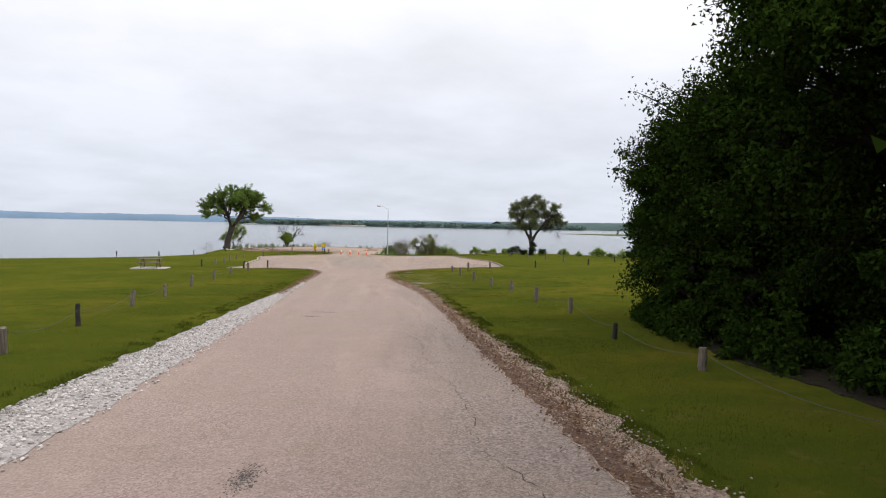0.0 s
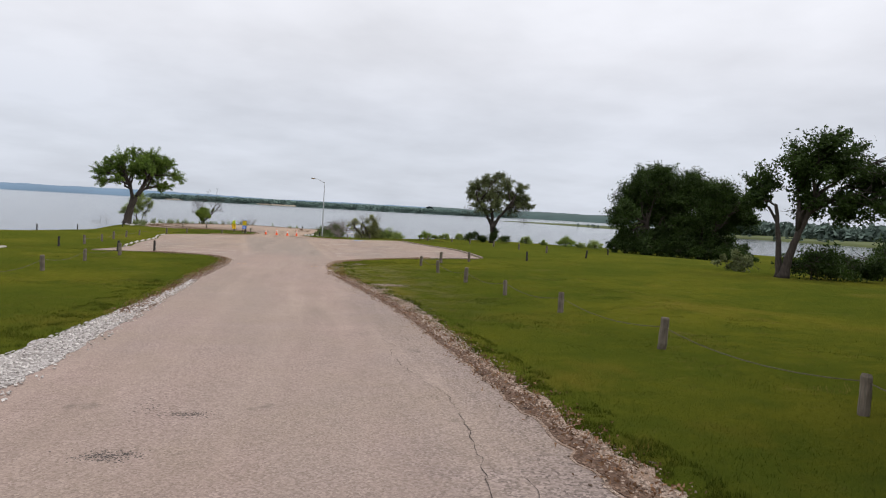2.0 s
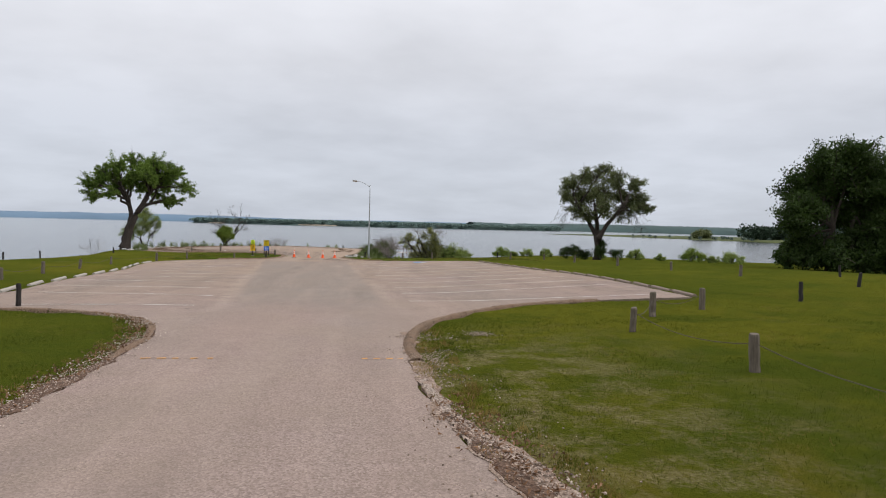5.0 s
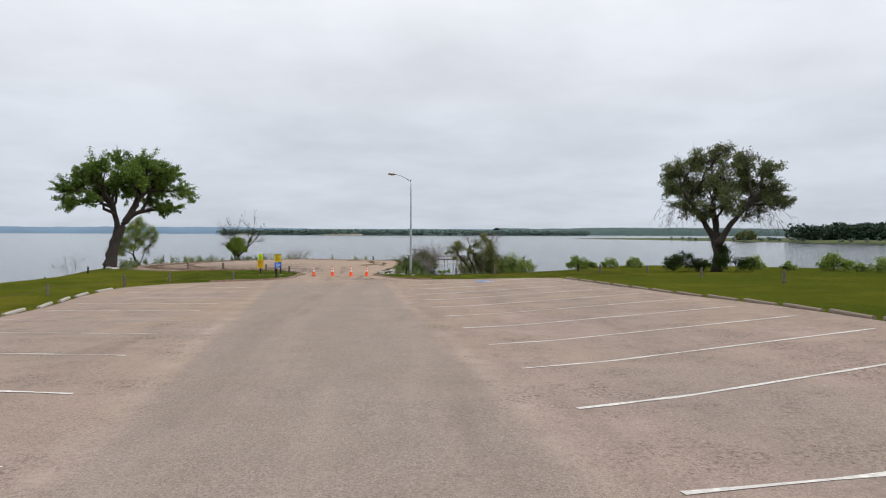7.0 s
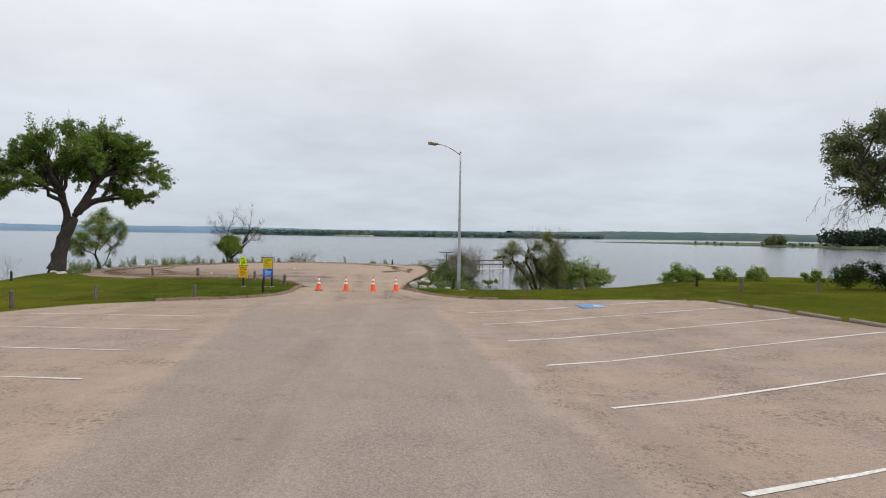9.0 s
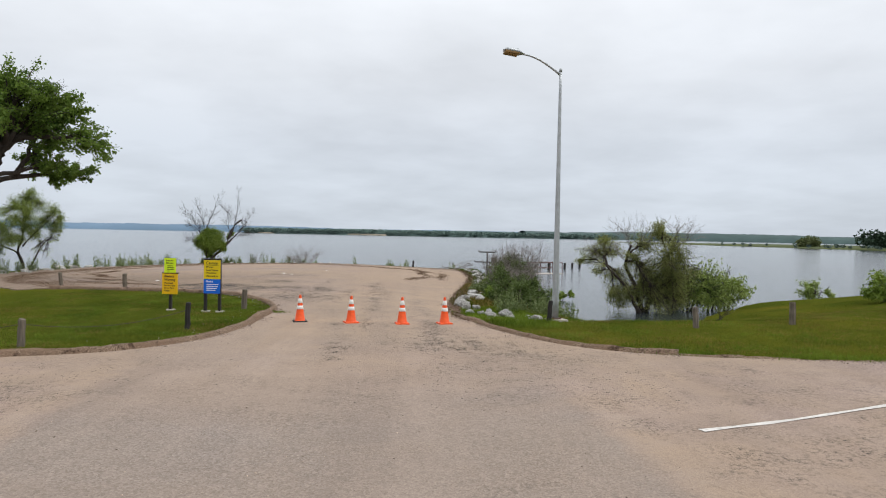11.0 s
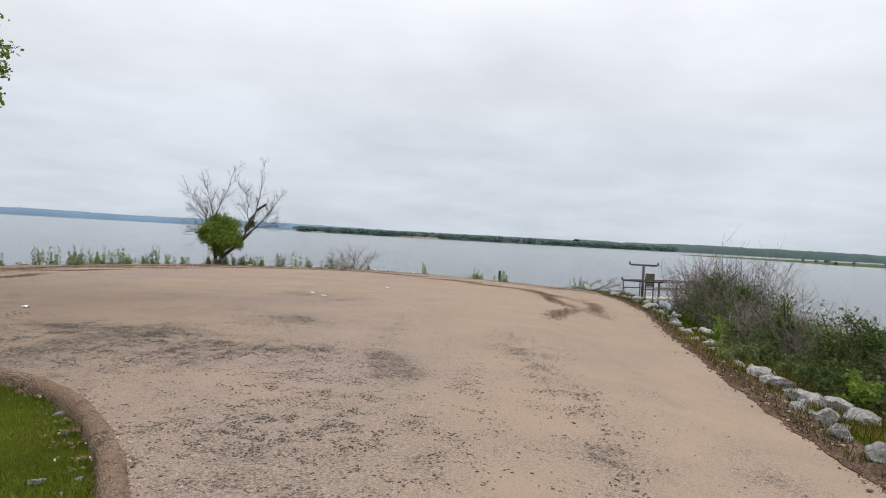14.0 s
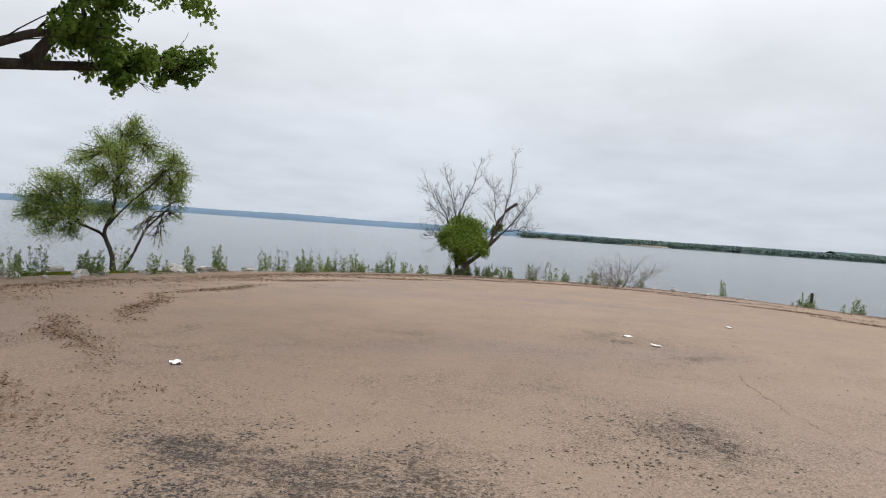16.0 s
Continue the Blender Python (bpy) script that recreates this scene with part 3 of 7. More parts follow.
lake = Geo()
gx, gy = spread(-150, 200, 25, 4700), spread(-100, 400, 25, 4700)
X, Y = np.meshgrid(gx, gy)
i, j = np.meshgrid(np.arange(len(gy) - 1), np.arange(len(gx) - 1), indexing="ij")
w = len(gx)
lake.add(np.stack([X, Y, np.full(X.shape, WATER)], -1).reshape(-1, 3), [np.stack([i * w + j, i * w + j + 1, (i + 1) * w + j + 1, (i + 1) * w + j], -1).reshape(-1, 4)])
tagged(new("water", lake.mesh("water", LAKE, True)), "calm grey-blue lake water under cloud", "lake", kind="structure")


# ---- far shores ----
# FARWOOD to FARHAZE and BLUEHILL carry distance haze in their base colour
FARWOOD = plain("far_woods", (0.098, 0.138, 0.115), 1.0, 0, 0.35, 0.05, 0)
FARWOODS = plain("far_wood_crowns", (0.125, 0.185, 0.160), 1.0, 0, 0.2, 0.05, 0)
HAZEWOOD = plain("haze_tinted_far_woods", (0.054, 0.086, 0.082), 1.0, 0, 0.2, 0.02, 0)
FARHAZE = plain("haze_tinted_woods", (0.074, 0.116, 0.106), 1.0, 0, 0.3, 0.05, 0)
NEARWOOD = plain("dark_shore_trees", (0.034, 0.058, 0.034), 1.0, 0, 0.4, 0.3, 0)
BLUEHILL = plain("haze_tinted_hills", (0.125, 0.190, 0.260), 1.0, 0, 0.12, 0.004, 0)
MEADOW = plain("far_meadow", (0.066, 0.082, 0.022), 1.0, 0, 0.4, 0.05, 0)
BLUFF = plain("pale_bluff", (0.42, 0.36, 0.28), 1.0, 0, 0.3, 0.05, 0)


def ridge(name, pts, top, depth, mat, label, category, rough=0.2, step=12, seed=3, kind="structure"):
    """A long shore: rises from the water to an uneven crest and runs back."""
    rng = np.random.default_rng(seed)
    line = smooth_line(pts, step)
    k = len(line)
    back = np.array([0, 1.0])
    hs = np.interp(np.linspace(0, 1, k), np.linspace(0, 1, len(top)), top)
    wob = sum(np.interp(np.arange(k), np.arange(0, k + s, s), rng.uniform(-1, 1, len(np.arange(0, k + s, s)))) * a for s, a in ((12, 1.0), (4, 0.55), (1, 0.3)))
    hs = hs * (1 + rough * wob)
    rows = []
    for f, dist in ((-0.1, 0), (0.35, depth * 0.05), (0.85, depth * 0.25), (1.0, depth * 0.5), (0.6, depth)):
        z = WATER + hs * f
        rows.append(np.column_stack([line + back * dist, z]))
    v = np.stack(rows, 1).reshape(-1, 3)
    m = 5
    i, j = np.meshgrid(np.arange(k - 1), np.arange(m - 1), indexing="ij")
    g = Geo()
    g.add(v, [np.stack([i * m + j, (i + 1) * m + j, (i + 1) * m + j + 1, i * m + j + 1], -1).reshape(-1, 4)])
    return tagged(new(name, g.mesh(name, mat, True)), label, category, kind=kind)


def clumps(name, pts, count, size, mat, label, depth=40, seed=5, base=0.0, quads=34, back=(0.0, 1.0), slope=0.04, grain=0.26):
    """Far woods: many uneven leafy crowns standing along a shore."""
    rng = np.random.default_rng(seed)
    line = smooth_line(pts, 5)
    k = rng.integers(len(line), size=count)
    d = rng.uniform(0, 1, count) ** 1.3 * depth
    s = size * rng.uniform(0.55, 1.25, count)
    c = np.column_stack([line[k] + np.outer(d, back) + rng.normal(0, size * 0.4, (count, 2)), WATER + base + s * 0.5 + d * slope])
    u = rng.normal(size=(count, quads, 3))
    u /= np.linalg.norm(u, axis=2)[..., None]
    p = c[:, None] + u * (s[:, None, None] * rng.uniform(0.35, 0.8, (count, quads, 1))) * [1, 1, 0.75]
    g = Geo()
    g.leaves(p.reshape(-1, 3), size * grain, rng, 0.8)
    return tagged(new(name, g.mesh(name, mat, False)), label, "woods", kind="stuff")


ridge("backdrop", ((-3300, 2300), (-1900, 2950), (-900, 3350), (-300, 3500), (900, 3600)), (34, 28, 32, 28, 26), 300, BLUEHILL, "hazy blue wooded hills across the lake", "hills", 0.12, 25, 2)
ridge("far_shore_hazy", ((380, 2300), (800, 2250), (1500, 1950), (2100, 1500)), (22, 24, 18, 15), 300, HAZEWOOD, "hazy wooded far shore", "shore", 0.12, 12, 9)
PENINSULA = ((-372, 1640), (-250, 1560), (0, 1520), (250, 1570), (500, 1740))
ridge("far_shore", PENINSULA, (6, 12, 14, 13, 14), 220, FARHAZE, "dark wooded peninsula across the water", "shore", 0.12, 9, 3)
clumps("far_woods", PENINSULA, 1500, 6, FARWOODS, "dark green woods on the far peninsula", 60, 5, 3.5, 22)
ridge("pale_bluff", ((-150, 1535), (-100, 1524), (-50, 1518)), (1.5, 3, 1.5), 12, BLUFF, "pale bare bluff on the far shore", "shore", 0.4, 4, 4)
ridge("pale_bluff", ((-330, 1608), (-290, 1580)), (1.5, 2.5, 1), 12, BLUFF, "pale bare bluff on the far shore", "shore", 0.4, 4, 6)
# low grassy spit and the wooded bank beyond the cove
SPIT = ((160, 640), (195, 520), (215, 440), (228, 360), (245, 290), (300, 230), (420, 180))
BEHIND = ((330, 640), (300, 520), (292, 440), (300, 360), (330, 300), (420, 250), (560, 220))
spit = Geo()
fr, bk = smooth_line(SPIT, 8), smooth_line(BEHIND, 8)
k = min(len(fr), len(bk))
fr, bk = fr[np.linspace(0, len(fr) - 1, k).astype(int)], bk[np.linspace(0, len(bk) - 1, k).astype(int)]
bump = np.random.default_rng(8).uniform(0.7, 1.3, k)
rows = [np.column_stack([fr + (bk - fr) * f, WATER + hh * bump * np.linspace(0.45, 1.3, k)]) for f, hh in ((0, -0.4), (0.02, 0.7), (0.2, 1.2), (0.6, 1.8), (1.0, 2.2), (3.0, 2.4))]
v = np.stack(rows, 1).reshape(-1, 3)
i, j = np.meshgrid(np.arange(k - 1), np.arange(5), indexing="ij")
spit.add(v, [np.stack([i * 6 + j, (i + 1) * 6 + j, (i + 1) * 6 + j + 1, i * 6 + j + 1], -1).reshape(-1, 4)])
tagged(new("spit", spit.mesh("spit", MEADOW, True)), "low grassy spit of land across the cove", "spit", kind="structure")
clumps("spit_scrub", SPIT[1:], 85, 1.7, FARWOOD, "low green scrub along the spit", 25, 12, 0.5, 30, (0.9, 0.4), 0.02)
clumps("spit_woods", BEHIND[1:], 330, 7.5, FARWOOD, "dark woods behind the spit", 70, 13, 1.5, 60, (0.9, 0.4), 0.02)
clumps("spit_woods", ((240, 436), (251, 420), (264, 404)), 30, 7.5, NEARWOOD, "tall dark trees behind the spit", 14, 14, 1.0, 420, (0.9, 0.4), 0.02, 0.10)
clumps("spit_tree", ((219, 470), (221, 467)), 5, 5.2, LEAF_GREY, "round tree on the spit", 3, 15, 0.3, 420, (0.9, 0.4), 0.02, 0.10)

# ---- verges, kerbs and paint ----


def draped(pts, lift):
    p = np.asarray(pts, float)
    return np.column_stack([p, height(p[:, 0], p[:, 1]) + lift])


def band(name, inner, outer, mat, lift, label, category):
    a, b = smooth_line(inner, 0.22, 0.03, 7), smooth_line(outer, 0.22, 0.05, 8)
    b += np.array([[noise.noise((p[0] * 0.5, p[1] * 0.8, 1)), noise.noise((p[0] * 0.5, p[1] * 0.8, 5))] for p in b]) * 0.16
    a += np.array([[noise.noise((p[0] * 2.3, p[1] * 2.9, 4)), 0.0] for p in a]) * 0.12
    b += np.array([[noise.noise((p[0] * 3.1, p[1] * 2.7, 2)), 0.0] for p in b]) * 0.14
    return sheet(name, [tuple(p) for p in a] + [tuple(p) for p in b[::-1]], mat, lift, 0.8, label, category, 0.05)


band("verge_left", ((-0.95, -40), (-0.95, 6), (-1.15, 12), (-1.4, 18), (-1.7, 25), (-1.95, 31)),
     ((-2.2, -40), (-2.1, 5), (-2.3, 10), (-2.4, 15), (-2.5, 20), (-2.55, 26), (-2.4, 31)), GRAVEL, 0.022, "strip of pale loose gravel beside the road", "gravel verge")
band("verge_left_far", ((-1.9, 30.6), (-2.25, 38), (-2.15, 48.5), (-2.3, 51.3)), ((-2.36, 30.6), (-2.52, 38), (-2.38, 47), (-2.5, 52)), SOIL, 0.024, "worn earth and gravel at the road edge", "verge")
VERGE_Y = (-40, 2, 10, 15, 21, 29, 33, 35, 37.6, 40, 42.8, 45)
VERGE_W = (0.75, 0.72, 0.70, 0.55, 0.36, 0.50, 0.72, 0.80, 0.55, 0.55, 0.48, 0.12)


def beside_right(y, off):
    """x of a place off metres outside the right edge of the road."""
    e = np.array(RIGHT_EDGE[::-1])
    return np.interp(y, e[:15, 1], e[:15, 0]) + off


band("verge_right", tuple((float(beside_right(y, -0.10)), y) for y in VERGE_Y), tuple((float(beside_right(y, w)), y) for y, w in zip(VERGE_Y, VERGE_W)), VERGE, 0.022, "crumbled brown earth and gravel verge", "verge")
band("verge_soil", tuple((float(beside_right(y, -0.06)), y) for y in VERGE_Y), tuple((float(beside_right(y, 0.36 * w + 0.04)), y) for y, w in zip(VERGE_Y, VERGE_W)), SOIL, 0.030, "dark soil and leaf debris along the asphalt edge", "verge")
band("verge_corner", ((2.75, 52.0), (2.72, 48.5), (2.74, 44.8)), ((2.92, 52.0), (2.95, 48.5), (3.0, 44.8)), VERGE, 0.020, "thin gravel and earth at the paving edge", "verge")
band("verge_shore", tuple((x * 0.99 - 0.1, y * 0.999) for x, y in TURNAROUND), tuple((-11 + (x + 11) * 1.11, 132 + (y - 132) * 1.09) for x, y in TURNAROUND), RIM, 0.028, "sandy stony rim of the turnaround above the shore", "verge")
band("verge_bank", tuple((x - 0.08, y) for x, y in BANK[:5]), tuple((x + 0.42 + 0.2 * math.sin(y), y) for x, y in BANK[:5]), SOIL, 0.026, "dark soil, leaves and small stones along the paving edge", "verge")


def rock_shapes(n=6, seed=11, rough=0.3, subdiv=1):
    rng = np.random.default_rng(seed)
    out = []
    for _ in range(n):
        bm = bmesh.new()
        bmesh.ops.create_icosphere(bm, subdivisions=subdiv, radius=1)
        v = np.array([tuple(x.co) for x in bm.verts])
        f = np.array([[x.index for x in y.verts] for y in bm.faces])
        bm.free()
        d = rng.normal(size=(7, 3))
        d /= np.linalg.norm(d, axis=1)[:, None]
        for k in d:                      # flat broken faces
            s = 0.85 * np.maximum(v @ k - rng.uniform(0.5, 0.85), 0)
            v = v - s[:, None] * k
        v *= 1 + rng.normal(0, rough * 0.25, (len(v), 1))
        v *= rng.uniform(0.65, 1.2, 3)
        out.append((v, f))
    return out


STONES = rock_shapes(6, 11, 0.5)


def chip_shapes(n=8, seed=12):
    """Small broken chips: an uneven rim that lies on the ground and a blunt top."""
    rng = np.random.default_rng(seed)
    out = []
    for _ in range(n):
        a = np.arange(6) * 2 * np.pi / 6 + rng.uniform(-0.35, 0.35, 6)
        r = rng.uniform(0.6, 1.15, 6)
        rim = np.column_stack([np.cos(a) * r, np.sin(a) * r * rng.uniform(0.6, 1.0), np.full(6, -0.5)])
        top = np.append(rim[::2, :2].mean(0) + rng.normal(0, 0.15, 2), 0.75)
        lip = rim * (0.66, 0.66, 0) + np.column_stack([np.zeros((6, 2)), rng.uniform(0.35, 0.7, 6)])
        i = np.arange(3)
        v = np.concatenate([rim, lip[::2], top[None]])
        f = np.concatenate([np.column_stack([2 * i, 2 * i + 1, 6 + i]), np.column_stack([2 * i + 1, (2 * i + 2) % 6, 6 + (i + 1) % 3]), np.column_stack([2 * i + 1, 6 + (i + 1) % 3, 6 + i]), np.column_stack([6 + i, 6 + (i + 1) % 3, 9 + 0 * i])])
        out.append((v, f))
    return out


CHIPS = chip_shapes()


def scatter_stones(name, pts, sizes, mat, label, category, lift=0.0, seed=2, flat=0.6):
    rng = np.random.default_rng(seed)
    z = height(pts[:, 0], pts[:, 1]) + lift
    g = Geo()
    for k in range(len(pts)):
        kinds = CHIPS if sizes[k] < 0.024 else STONES
        v, f = kinds[rng.integers(len(kinds))]
        a = rng.uniform(0, 6.28)
        r = np.array([[math.cos(a), -math.sin(a), 0], [math.sin(a), math.cos(a), 0], [0, 0, flat]])
        g.add((v * sizes[k]) @ r.T + [pts[k, 0], pts[k, 1], z[k] + sizes[k] * flat * 0.3], [f])
    return tagged(new(name, g.mesh(name, mat, False)), label, category, kind="stuff")


def between(inner, outer, n, y0, y1, rng, power=1.0):
    """Random places between two edge lines given as x over y."""
    y = y0 + (y1 - y0) * rng.uniform(0, 1, n) ** power
    a = np.interp(y, [p[1] for p in inner], [p[0] for p in inner])
    b = np.interp(y, [p[1] for p in outer], [p[0] for p in outer])
    t = np.clip(rng.normal(0.5, 0.24, n), -0.05, 0.88)
    return np.column_stack([a + (b - a) * t, y])


rng = np.random.default_rng(21)
GRAVEL_STONE = Mat("gravel_stones", 0.9)
GRAVEL_STONE.color(GRAVEL_STONE.mix(GRAVEL_STONE.island(), (0.20, 0.180, 0.165), (0.60, 0.565, 0.535)))
BROWN_STONE = Mat("verge_stones", 0.95)
BROWN_STONE.color(BROWN_STONE.mix(BROWN_STONE.island(), (0.07, 0.048, 0.034), (0.46, 0.36, 0.29)))
PALE_STONE = Mat("pale_pink_gravel", 0.95)
PALE_STONE.color(PALE_STONE.mix(PALE_STONE.island(), (0.17, 0.130, 0.105), (0.56, 0.47, 0.40)))
pts = between(((-0.8, -2), (-0.95, 10), (-1.55, 25), (-2.0, 34), (-2.2, 40)), ((-2.3, -2), (-2.45, 12), (-2.7, 26), (-2.5, 34), (-2.5, 40)), 9500, -2, 40, rng, 1.5)
scatter_stones("loose_gravel", pts, rng.uniform(0.012, 0.040, len(pts)), GRAVEL_STONE.m, "loose pale crushed gravel along the road", "gravel", 0.025)
y = -2 + 47 * rng.uniform(0, 1, 9000) ** 1.15
pts = np.column_stack([beside_right(y, 0) + np.interp(y, VERGE_Y, VERGE_W) * rng.normal(0.52, 0.36, len(y)), y])
scatter_stones("verge_stones", pts, rng.uniform(0.008, 0.028, len(pts)), BROWN_STONE.m, "loose brown stones and crumbled asphalt", "stones", 0.025)
y = rng.uniform(37, 52, 4200)
x = beside_right(y, 0) + rng.normal(0.12, 0.42, 4200)
pts = np.column_stack([x, y])
pts = pts[np.array([noise.noise((a * 1.1, b * 1.1, 2)) for a, b in pts]) > 0.0]
scatter_stones("edge_gravel", pts, rng.uniform(0.006, 0.020, len(pts)), BROWN_STONE.m, "patches of pale gravel at the lawn edge", "gravel", 0.015)
for k, (cx, cy, a, b, n) in enumerate(((5.0, 40.7, 0.34, 0.22, 1500), (4.45, 51.8, 0.16, 0.18, 350), (3.1, 48.4, 0.12, 0.4, 350), (4.5, 39.0, 0.22, 0.5, 900))):
    pts = np.column_stack([rng.normal(cx, a, n), rng.normal(cy, b, n)])
    scatter_stones("gravel_patch", pts, rng.uniform(0.005, 0.017, n), BROWN_STONE.m, "bare patch of pale gravel in the lawn edge", "gravel", 0.020, 50 + k)
y = rng.uniform(26, 47, 7500)
pts = np.column_stack([beside_right(y, 0) + np.interp(y, VERGE_Y, VERGE_W) * np.clip(rng.normal(0.5, 0.30, len(y)), -0.1, 1.05), y])
pts = pts[np.array([noise.noise((a * 1.3, b * 0.8, 17)) for a, b in pts]) > -0.28]
scatter_stones("edge_gravel", pts, rng.uniform(0.008, 0.021, len(pts)), PALE_STONE.m, "pale pinkish gravel along the lawn edge", "gravel", 0.022, 14)
left = np.array(LEFT_EDGE)
y = rng.uniform(28, 55, 8000)
x = np.interp(y, left[:, 1], left[:, 0]) - rng.normal(0.12, 0.17, len(y))
pts = np.column_stack([x, y])
pts = pts[np.array([noise.noise((a * 0.9, b * 0.9, 7)) for a, b in pts]) > -0.30]
scatter_stones("edge_gravel", pts, rng.uniform(0.006, 0.019, len(pts)), PALE_STONE.m, "loose gravel and crumbled asphalt at the road edge", "gravel", 0.020, 4)
pts = np.column_stack([rng.uniform(-13, 3, 2600), rng.uniform(90, 146, 2600)])
pts = pts[inside_polygon(pts[:, 0], pts[:, 1], np.array(PAVED))]
scatter_stones("road_grit", pts, rng.uniform(0.006, 0.018, len(pts)), BROWN_STONE.m, "scattered grit on the worn paving", "grit", 0.012)


pts = np.column_stack([rng.normal(0.2, 0.22, 2200), rng.uniform(107, 137, 2200)])
o = np.argsort([p[1] for p in BANK[:7]])
pts[:, 0] += np.interp(pts[:, 1], np.array(BANK[:7])[o, 1], np.array(BANK[:7])[o, 0])
scatter_stones("bank_stones", pts, 0.010 + 0.045 * rng.uniform(0, 1, len(pts)) ** 6, BROWN_STONE.m, "small stones and debris along the bank edge", "stones", 0.02)


BINDER = Mat("binder_chips", 0.8)
BINDER.color(BINDER.mix(BINDER.island(), (0.022, 0.019, 0.018), (0.105, 0.084, 0.070)))
PATCHES = ((-10.9, 117.9, 0.8, 1.1, 900), (-9.9, 118.6, 0.4, 0.5, 420), (-8.4, 116.6, 0.9, 0.6, 1300), (-7.1, 117.4, 0.9, 0.5, 1000), (-6.4, 114.8, 0.7, 0.9, 1100), (-5.7, 112.5, 0.9, 0.75, 1900), (-6.6, 112.9, 0.6, 0.5, 600),
           (-9.1, 127.8, 1.4, 1.4, 700), (-8.3, 121.0, 0.6, 0.7, 520), (-3.1, 118.4, 0.25, 1.9, 620), (-2.9, 114.8, 0.35, 1.2, 520), (-4.15, 115.3, 0.15, 1.0, 300), (-5.7, 119.6, 0.16, 3.2, 420), (-5.5, 114.6, 0.22, 1.2, 380),
           (-11.7, 118.7, 0.4, 0.45, 420), (-9.8, 118.6, 0.35, 0.5, 420), (-9.25, 117.5, 0.5, 0.4, 480), (-11.4, 117.4, 0.5, 0.6, 360), (-0.5, 101.4, 0.9, 0.9, 900), (-0.2, 98.2, 1.3, 1.3, 700), (-3.1, 100.6, 0.14, 0.9, 360),
           (-2.75, 104.7, 0.18, 0.8, 320), (-2.85, 111.5, 0.16, 3.2, 360), (2.4, 97.4, 1.2, 0.8, 420), (-1.6, 108.5, 0.25, 2.6, 300), (-9.0, 116.5, 2.6, 2.6, 900), (-5.0, 110.0, 1.6, 3.0, 500), (-7.5, 97.5, 1.6, 1.0, 420),
           (-0.85, 101.5, 0.8, 0.9, 800), (-1.05, 103.6, 0.3, 0.8, 320), (0.6, 100.2, 1.0, 0.7, 800), (-11.3, 116.9, 0.6, 0.7, 650), (-9.65, 115.4, 0.7, 0.6, 600), (-11.4, 118.6, 0.4, 0.3, 320), (-9.8, 118.1, 0.4, 0.3, 260),
           (-3.3, 119.0, 0.5, 0.6, 260), (-9.4, 117.0, 2.0, 1.6, 1600), (-12.6, 119.0, 1.0, 1.2, 450))
pts = []
for cx, cy, a, b, n in PATCHES:
    n = int(1.8 * n)
    p = np.column_stack([rng.normal(cx, a, 3 * n), rng.normal(cy, b, 3 * n)])
    v = np.array([noise.noise((x * 2.2, y * 2.2, 12)) + 0.8 * noise.noise((x * 7, y * 7, 5)) for x, y in p])
    pts.append(p[np.argsort(-(v + rng.normal(0, 0.25, len(v))))[:n]])
cand = np.concatenate(pts)
cand = cand[inside_polygon(cand[:, 0], cand[:, 1], np.array(PAVED))]
scatter_stones("binder_chips", cand, 0.005 + 0.017 * rng.uniform(0, 1, len(cand)) ** 2.8, BINDER.m, "loose dark chips of broken road binder", "chips", 0.0145, 9, 0.16)
y = rng.uniform(-1, 46, 5200)
x = beside_right(y, 0) + rng.normal(0.24, 0.22, 5200)
yl = rng.uniform(30, 55, 2600)
xl = np.interp(yl, left[:, 1], left[:, 0]) - rng.normal(0.28, 0.16, len(yl))
x, y = np.concatenate([x, xl]), np.concatenate([y, yl])
g = Geo()
g.leaves(np.column_stack([x, y, height(x, y) + 0.045]), 0.026, rng, 0.5)
tagged(new("leaf_litter", g.mesh("leaf_litter", LITTER)), "brown dry leaves and bark along the road edge", "leaf litter", kind="stuff")


def kerb(name, line, label, wide=0.15, high=0.075, side=1):
    p = smooth_line(line, 0.16)
    d = np.gradient(p, axis=0)
    d /= np.linalg.norm(d, axis=1)[:, None]
    nrm = np.column_stack([-d[:, 1], d[:, 0]]) * side
    rng = np.random.default_rng(5)
    wob = np.convolve(rng.normal(0, 0.050, len(p)), np.ones(9) / 9, "same")
    prof = ((-0.07, -0.03), (-0.03, high * 0.25), (0.0, high * 0.68), (0.03, high * 0.92), (wide * 0.42, high), (wide * 0.7, high * 0.93), (wide * 0.92, high * 0.65), (wide, high * 0.2), (wide + 0.03, -0.05))
    base = height(p[:, 0], p[:, 1])
    ring = np.stack([np.column_stack([p + nrm * (o + wob)[:, None], base + hh + (wob * 0.8 if hh > 0 else 0)]) for o, hh in prof], 1)
    ring[:, 1:-1] += rng.normal(0, 0.006, ring[:, 1:-1].shape)
    k, m = len(p), len(prof)
    i, j = np.meshgrid(np.arange(k - 1), np.arange(m - 1), indexing="ij")
    g = Geo()
    q = np.stack([i * m + j, i * m + j + 1, (i + 1) * m + j + 1, (i + 1) * m + j], -1).reshape(-1, 4)
    g.add(ring.reshape(-1, 3), [q if side < 0 else q[:, ::-1]])
    g.add(ring[0], [np.arange(m)[None]])
    g.add(ring[-1], [np.arange(m)[None, ::-1]])
    return tagged(new(name, g.mesh(name, KERB, True)), label, "kerb", kind="structure")


